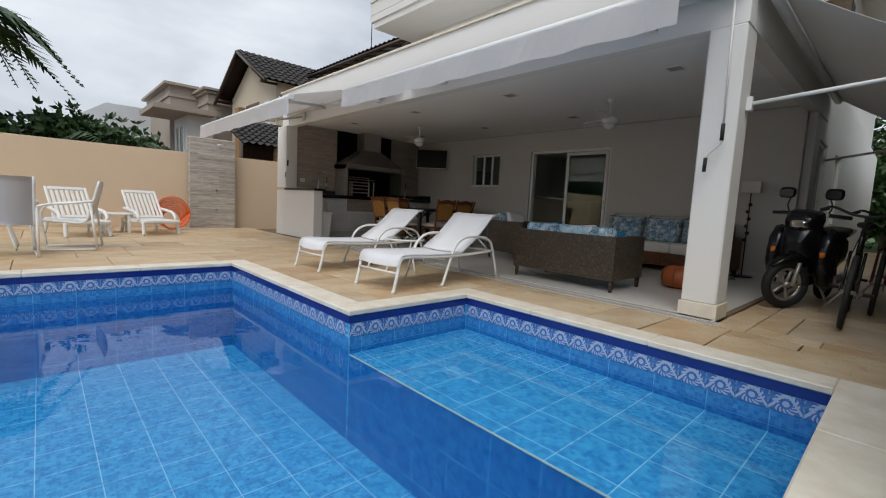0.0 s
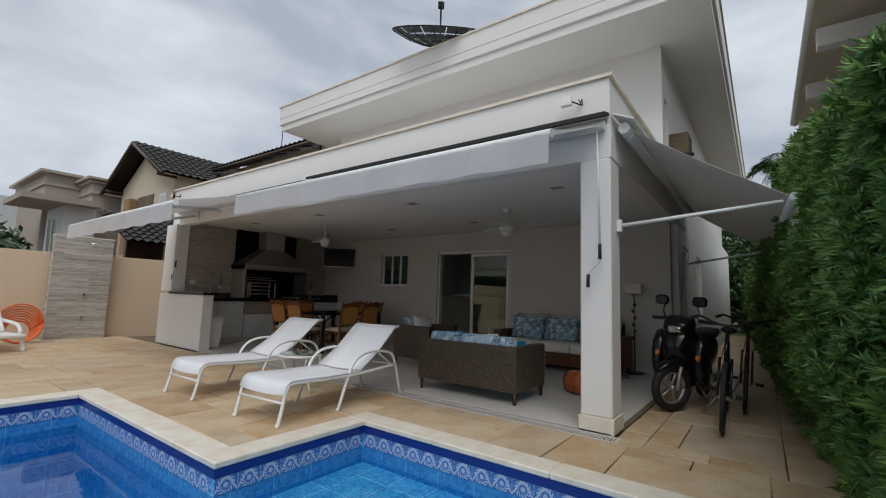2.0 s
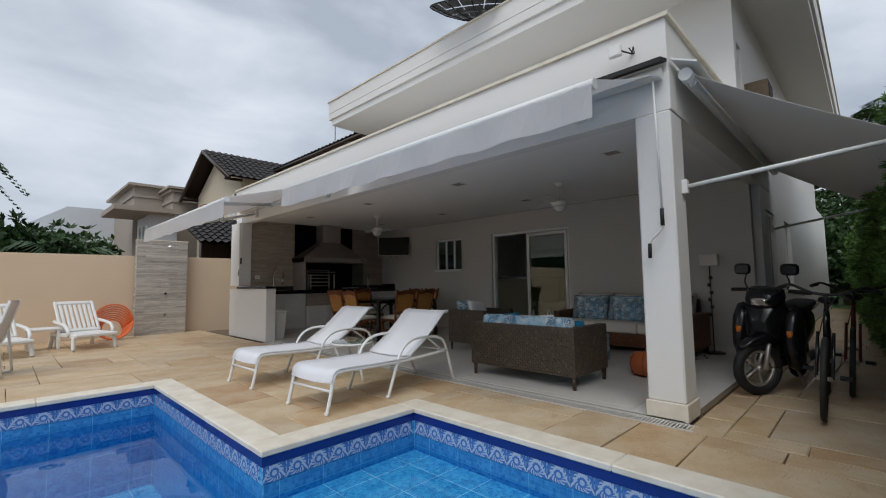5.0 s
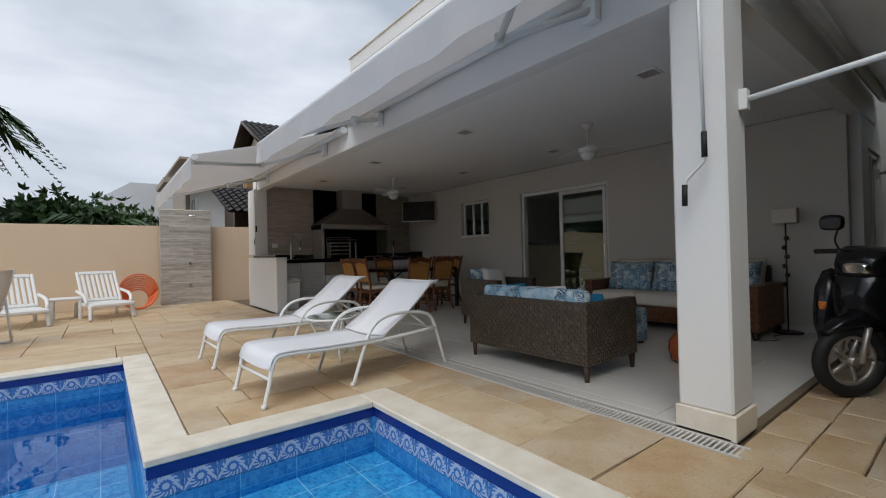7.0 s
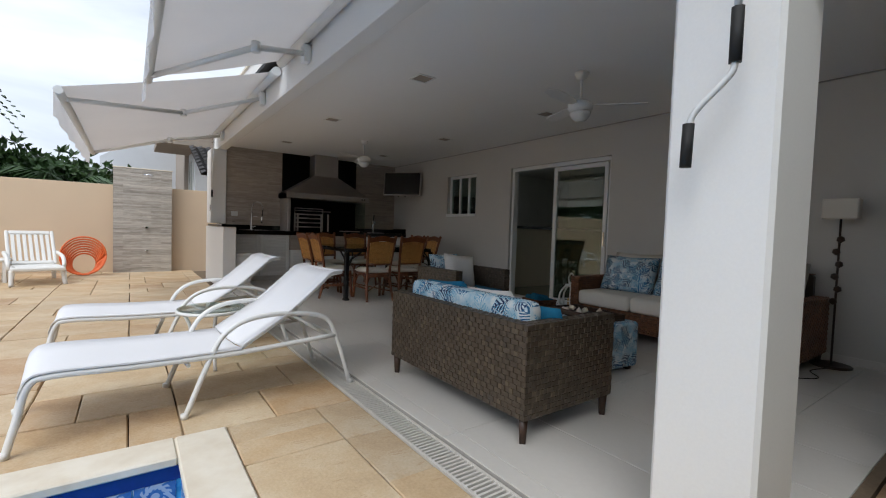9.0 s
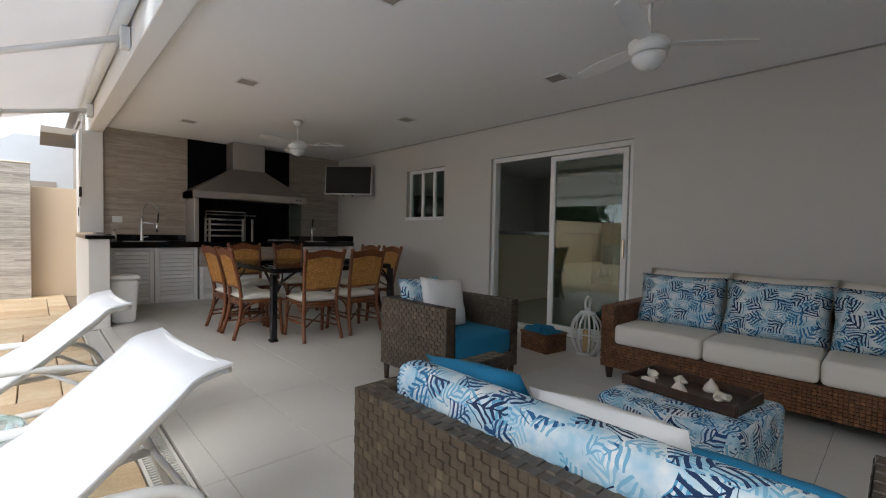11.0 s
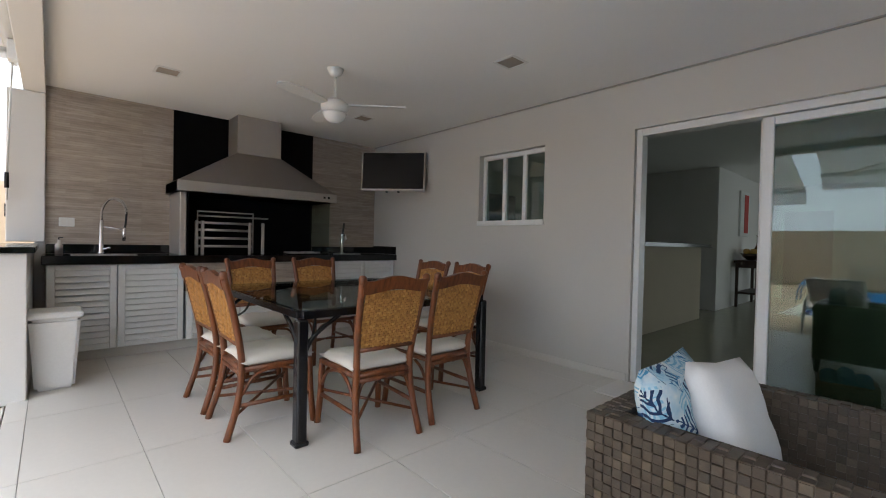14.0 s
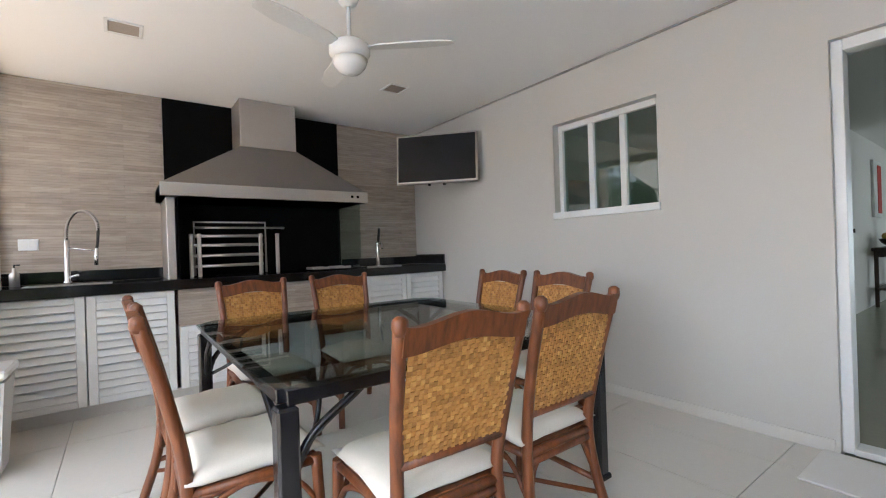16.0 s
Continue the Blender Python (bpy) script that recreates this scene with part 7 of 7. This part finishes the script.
def scooter(m):
    """Front wheel at x 0, heading -x, 1.25 m wheelbase; bars turned to one side."""
    s = thing("motor_scooter", "black motor scooter with orange signals on its stand", "scooter", "", m)
    turn = -28
    wheel(s, (0, 0, 0.26), 0.26, turn, 0.045, 5, M_STEEL, "front_wheel")
    wheel(s, (1.24, 0, 0.26), 0.26, 0, 0.048, 5, M_STEEL, "rear_wheel")
    for y in (-0.085, 0.085):
        o = pose(0, 0, 0, 0, 0, turn) @ Vector((0, y, 0.26))
        tpart("fork", M_STEEL, s, 0.022, [o, (o.x + 0.13, o.y, 0.58)])
    bm = bmesh.new()
    shell(bm, [(-0.20, 0.03, 0.44, 0.47), (-0.10, 0.06, 0.47, 0.55), (0.04, 0.07, 0.50, 0.60), (0.18, 0.06, 0.46, 0.56)])
    bmesh.ops.transform(bm, matrix=pose(0, 0, 0, 0, 0, turn), verts=bm.verts)
    part("front_fender", bm, M_BLACKPAINT, s)
    bm = bmesh.new()
    shell(bm, [(0.02, 0.05, 0.62, 0.72), (0.08, 0.13, 0.52, 0.86), (0.17, 0.17, 0.45, 0.97), (0.28, 0.17, 0.34, 0.98), (0.38, 0.13, 0.28, 0.90)])
    part("front_fairing", bm, M_BLACKPAINT, s)
    for y in (-1, 1):
        bm = bmesh.new()
        shell(bm, [(0.14, 0.02, 0.50, 0.62), (0.18, 0.07, 0.38, 0.80), (0.28, 0.085, 0.26, 0.88), (0.38, 0.075, 0.22, 0.80), (0.46, 0.03, 0.22, 0.60)])
        bmesh.ops.transform(bm, matrix=pose(0, y * 0.215, 0), verts=bm.verts)
        part("leg_shield", bm, M_BLACKPAINT, s)
        bm = bmesh.new()
        shell(bm, [(0.13, 0.01, 0.58, 0.60), (0.15, 0.03, 0.56, 0.65), (0.19, 0.042, 0.57, 0.68), (0.24, 0.03, 0.62, 0.70)])
        bmesh.ops.transform(bm, matrix=pose(0, y * 0.215, 0), verts=bm.verts)
        part("turn_signal", bm, M_AMBER, s, "amber turn signal")
        tpart("mirror_stem", M_RUBBER, s, 0.007, arc([(0.26, y * 0.17, 1.03), (0.25, y * 0.19, 1.10), (0.23, y * 0.16, 1.20)], 4), seg=6)
        bm = bmesh.new()
        shell(bm, [(0.19, 0.06, 1.18, 1.26), (0.215, 0.078, 1.165, 1.285), (0.24, 0.05, 1.19, 1.26)])
        bmesh.ops.transform(bm, matrix=pose(0, y * 0.20, 0), verts=bm.verts)
        part("mirror", bm, M_BLACKPAINT, s)
        tpart("grip", M_RUBBER, s, 0.02, [(0.28, y * 0.17, 1.01), (0.34, y * 0.34, 1.0)])
        tpart("brake_lever", M_STEEL, s, 0.006, [(0.25, y * 0.16, 0.99), (0.24, y * 0.31, 0.98)], seg=5)
    bm = bmesh.new()
    shell(bm, [(0.05, 0.08, 0.86, 0.95), (0.10, 0.14, 0.82, 1.02), (0.22, 0.17, 0.86, 1.06), (0.34, 0.11, 0.92, 1.04)])
    part("handlebar_cowl", bm, M_BLACKPAINT, s)
    bm = bmesh.new()
    shell(bm, [(0.03, 0.05, 0.875, 0.925), (0.055, 0.085, 0.855, 0.945), (0.09, 0.09, 0.85, 0.95)])
    part("headlight", bm, M_CHROME, s, "clear headlight")
    bm = bmesh.new()
    shell(bm, [(0.36, 0.13, 0.24, 0.34), (0.62, 0.13, 0.24, 0.38), (0.74, 0.14, 0.26, 0.68), (1.0, 0.16, 0.36, 0.76), (1.35, 0.13, 0.46, 0.78), (1.56, 0.06, 0.62, 0.74)])
    part("body", bm, M_BLACKPAINT, s)
    bm = bmesh.new()
    shell(bm, [(0.66, 0.09, 0.72, 0.78), (0.76, 0.14, 0.72, 0.83), (1.1, 0.155, 0.74, 0.86), (1.45, 0.12, 0.78, 0.89), (1.52, 0.06, 0.80, 0.86)])
    part("seat", bm, M_RUBBER, s)
    for y in (-1, 1):
        tpart("stand", M_STEEL, s, 0.014, [(0.78, y * 0.05, 0.28), (0.74, y * 0.2, 0.0)])
        tpart("grab_rail", M_STEEL, s, 0.011, arc([(1.2, y * 0.15, 0.80), (1.45, y * 0.14, 0.86), (1.60, y * 0.05, 0.87)], 4))
    tpart("exhaust", M_STEEL, s, 0.045, [(0.8, -0.17, 0.28), (1.45, -0.19, 0.36)], seg=10)


def bicycle(m, frame_mat, label):
    """Front wheel at x 0, heading -x."""
    b = thing("bicycle", label, "bicycle", "parked bicycles", m)
    wheel(b, (0, 0, 0.33), 0.33, 0, 0.022, 18, M_STEEL, "front_wheel")
    wheel(b, (1.04, 0, 0.33), 0.33, 0, 0.022, 18, M_STEEL, "rear_wheel")
    head, low, seat_p, crank_p, hub = (0.20, 0, 0.86), (0.16, 0, 0.66), (0.72, 0, 0.80), (0.58, 0, 0.30), (1.04, 0, 0.33)
    for a, c in ((head, low), (low, crank_p), (head, seat_p), (seat_p, crank_p), (crank_p, hub), (seat_p, hub)):
        tpart("tube", frame_mat, b, 0.018, [a, c])
    for y in (-0.05, 0.05):
        tpart("fork", frame_mat, b, 0.012, [(0.16, y, 0.68), (0, y, 0.33)])
    tpart("stem", M_RUBBER, b, 0.014, [head, (0.18, 0, 1.0)])
    tpart("handlebar", M_RUBBER, b, 0.012, arc([(0.36, -0.32, 1.03), (0.26, -0.24, 1.06), (0.14, -0.08, 1.0), (0.14, 0.08, 1.0), (0.26, 0.24, 1.06), (0.36, 0.32, 1.03)], 5))
    for y in (-0.30, 0.30):
        tpart("grip", M_RUBBER, b, 0.018, [(0.31, y * 0.93, 1.045), (0.38, y * 1.1, 1.025)])
    tpart("brake_cable", M_RUBBER, b, 0.004, arc([(0.24, -0.22, 1.05), (0.02, -0.1, 1.02), (0.08, 0.0, 0.85), (0.14, 0.04, 0.66)], 5), seg=5)
    tpart("seat_post", M_STEEL, b, 0.013, [seat_p, (0.74, 0, 0.90)])
    bm = bmesh.new()
    box(bm, 0.60, 0.88, -0.075, 0.075, 0.89, 0.95, 0.03, None, 2)
    for v in bm.verts:
        v.co.y *= 0.35 + 0.65 * min(1, max(0, (v.co.x - 0.6) / 0.2))
    part("saddle", bm, M_RUBBER, b)
    bm = bmesh.new()
    lathe(bm, [(0.09, -0.004), (0.09, 0.004)], 20)
    bmesh.ops.transform(bm, matrix=pose(0.58, -0.05, 0.30, 90), verts=bm.verts)
    part("chainring", bm, M_STEEL, b)
    for s in (-1, 1):
        tpart("crank_arm", M_STEEL, b, 0.010, [(0.58, s * 0.07, 0.30), (0.58 + s * 0.16, s * 0.08, 0.28)])
        bpart("pedal", M_RUBBER, b, (0.53 + s * 0.16, 0.63 + s * 0.16, s * 0.13 - 0.04, s * 0.13 + 0.04, 0.27, 0.295))
    tpart("kickstand", M_STEEL, b, 0.008, [(0.62, 0.04, 0.28), (0.72, 0.20, 0.0)])


scooter(pose(5.84, 0.74, GZ, 3, 0, -9))
bicycle(pose(5.24, 0.22, GZ, 4, 0, 2), M_BLACKPAINT, "black bicycle parked in the side passage")
bicycle(pose(6.32, 0.08, GZ, 4, 0, 1), plain("dark_red_paint", (0.10, 0.012, 0.01), 0.3), "dark red bicycle parked in the side passage")


# ---- paving stones and floor tiles ----
def paving():
    """Random ashlar: slabs of one to four courses fitted into each other."""
    deck = thing("stone_deck", "buff and ochre sandstone paving slabs", "paving")
    deck["kind"] = "structure"
    rnd = random.Random(7)
    shapes = {}
    far = bmesh.new()

    def slab(x0, x1, y0, y1):
        g = 0.004
        z = GZ + rnd.uniform(-0.002, 0.002)
        cx, cy = (x0 + x1) / 2, (y0 + y1) / 2
        if cx < -1.2 or cx > 10.5 or cy < -0.25 and cx < 3.3:
            box(far, x0 + g, x1 - g, y0 + g, y1 - g, z - 0.035, z)
            return
        w, l = round((x1 - x0) * 20) / 20, round((y1 - y0) * 20) / 20
        key = (w, l, rnd.randrange(3))
        if key not in shapes:
            b = bmesh.new()
            box(b, -w / 2 + g, w / 2 - g, -l / 2 + g, l / 2 - g, -0.035, 0.0, 0.005)
            for v in b.verts:
                v.co.x += rnd.uniform(-0.004, 0.004)
                v.co.y += rnd.uniform(-0.004, 0.004)
            shapes[key] = mesh_of("slab", b, M_STONE)
        o = new("slab", shapes[key])
        o.parent = deck
        o.matrix_basis = Matrix.LocRotScale((cx, cy, z), None, ((x1 - x0) / w, (y1 - y0) / l, 1))

    def region(x0, x1, y0, y1, unit=0.235):
        nx, ny = max(1, round((x1 - x0) / unit)), max(1, round((y1 - y0) / unit))
        ux, uy = (x1 - x0) / nx, (y1 - y0) / ny
        taken = [[False] * ny for _ in range(nx)]
        sizes = [(3, 2), (2, 3), (4, 2), (2, 2), (3, 3), (2, 4), (4, 3), (2, 1), (1, 2), (3, 2)]
        for i in range(nx):
            for k in range(ny):
                if taken[i][k]:
                    continue
                rnd.shuffle(sizes)
                for a, b in sizes + [(1, 2), (2, 1), (1, 1)]:
                    if i + a <= nx and k + b <= ny and not any(taken[p][q] for p in range(i, i + a) for q in range(k, k + b)):
                        break
                for p in range(i, i + a):
                    for q in range(k, k + b):
                        taken[p][q] = True
                slab(x0 + ux * i, x0 + ux * (i + a), y0 + uy * k, y0 + uy * (k + b))

    region(3.525, 4.265, -0.6, 3.135)
    region(2.145, 4.265, 3.135, 12.28)
    region(-7.1, 2.145, 6.095, 12.28, 0.29)
    region(4.265, 12.0, -0.7, 0.95)
    region(12.0, 22.0, -0.3, 0.98, 0.3)
    region(-5.5, 3.525, -1.6, -0.225, 0.3)
    far.normal_update()
    tagged(part("far_slabs", far, M_STONE, deck), kind="stuff")


def drain():
    d = thing("floor_drain", "white slotted floor drain along the deck edge", "drain")
    d["kind"] = "structure"
    bm = bmesh.new()
    box(bm, 4.275, 4.425, 0.9, 8.5, -0.06, -0.035)
    part("channel", bm, M_RUBBER, d, "dark drain channel")
    for x0, x1 in ((4.27, 4.285), (4.415, 4.43)):
        bpart("rim", M_FLOOR, d, (x0, x1, 0.9, 8.5, -0.05, GZ + 0.003), bev=0)
    bm = bmesh.new()
    y = 0.92
    while y < 8.48:
        box(bm, 4.286, 4.414, y, y + 0.012, -0.034, GZ + 0.001)
        y += 0.028
    tagged(part("grate_bars", bm, M_FLOOR, d), kind="stuff")


def floor_tiles():
    shapes = {}
    xs = [4.44, 4.55, 5.05, 5.55, 6.05, 6.55, 7.05, 7.55, 8.05, 8.405]
    ys = [1.0] + [1.43 + 0.95 * k for k in range(10)] + [10.05]
    for x0, x1 in zip(xs, xs[1:]):
        for y0, y1 in zip(ys, ys[1:]):
            w, l = round(x1 - x0, 3), round(y1 - y0, 3)
            if (w, l) not in shapes:
                b = bmesh.new()
                box(b, -w / 2 + 0.0018, w / 2 - 0.0018, -l / 2 + 0.0018, l / 2 - 0.0018, -0.012, 0.0, 0.001)
                shapes[(w, l)] = mesh_of("floor_tile", b, M_FLOOR)
            o = new("floor_tile", shapes[(w, l)])
            o.parent, o.matrix_basis = floor, Matrix.Translation(((x0 + x1) / 2, (y0 + y1) / 2, 0.0))


paving()
drain()
floor_tiles()
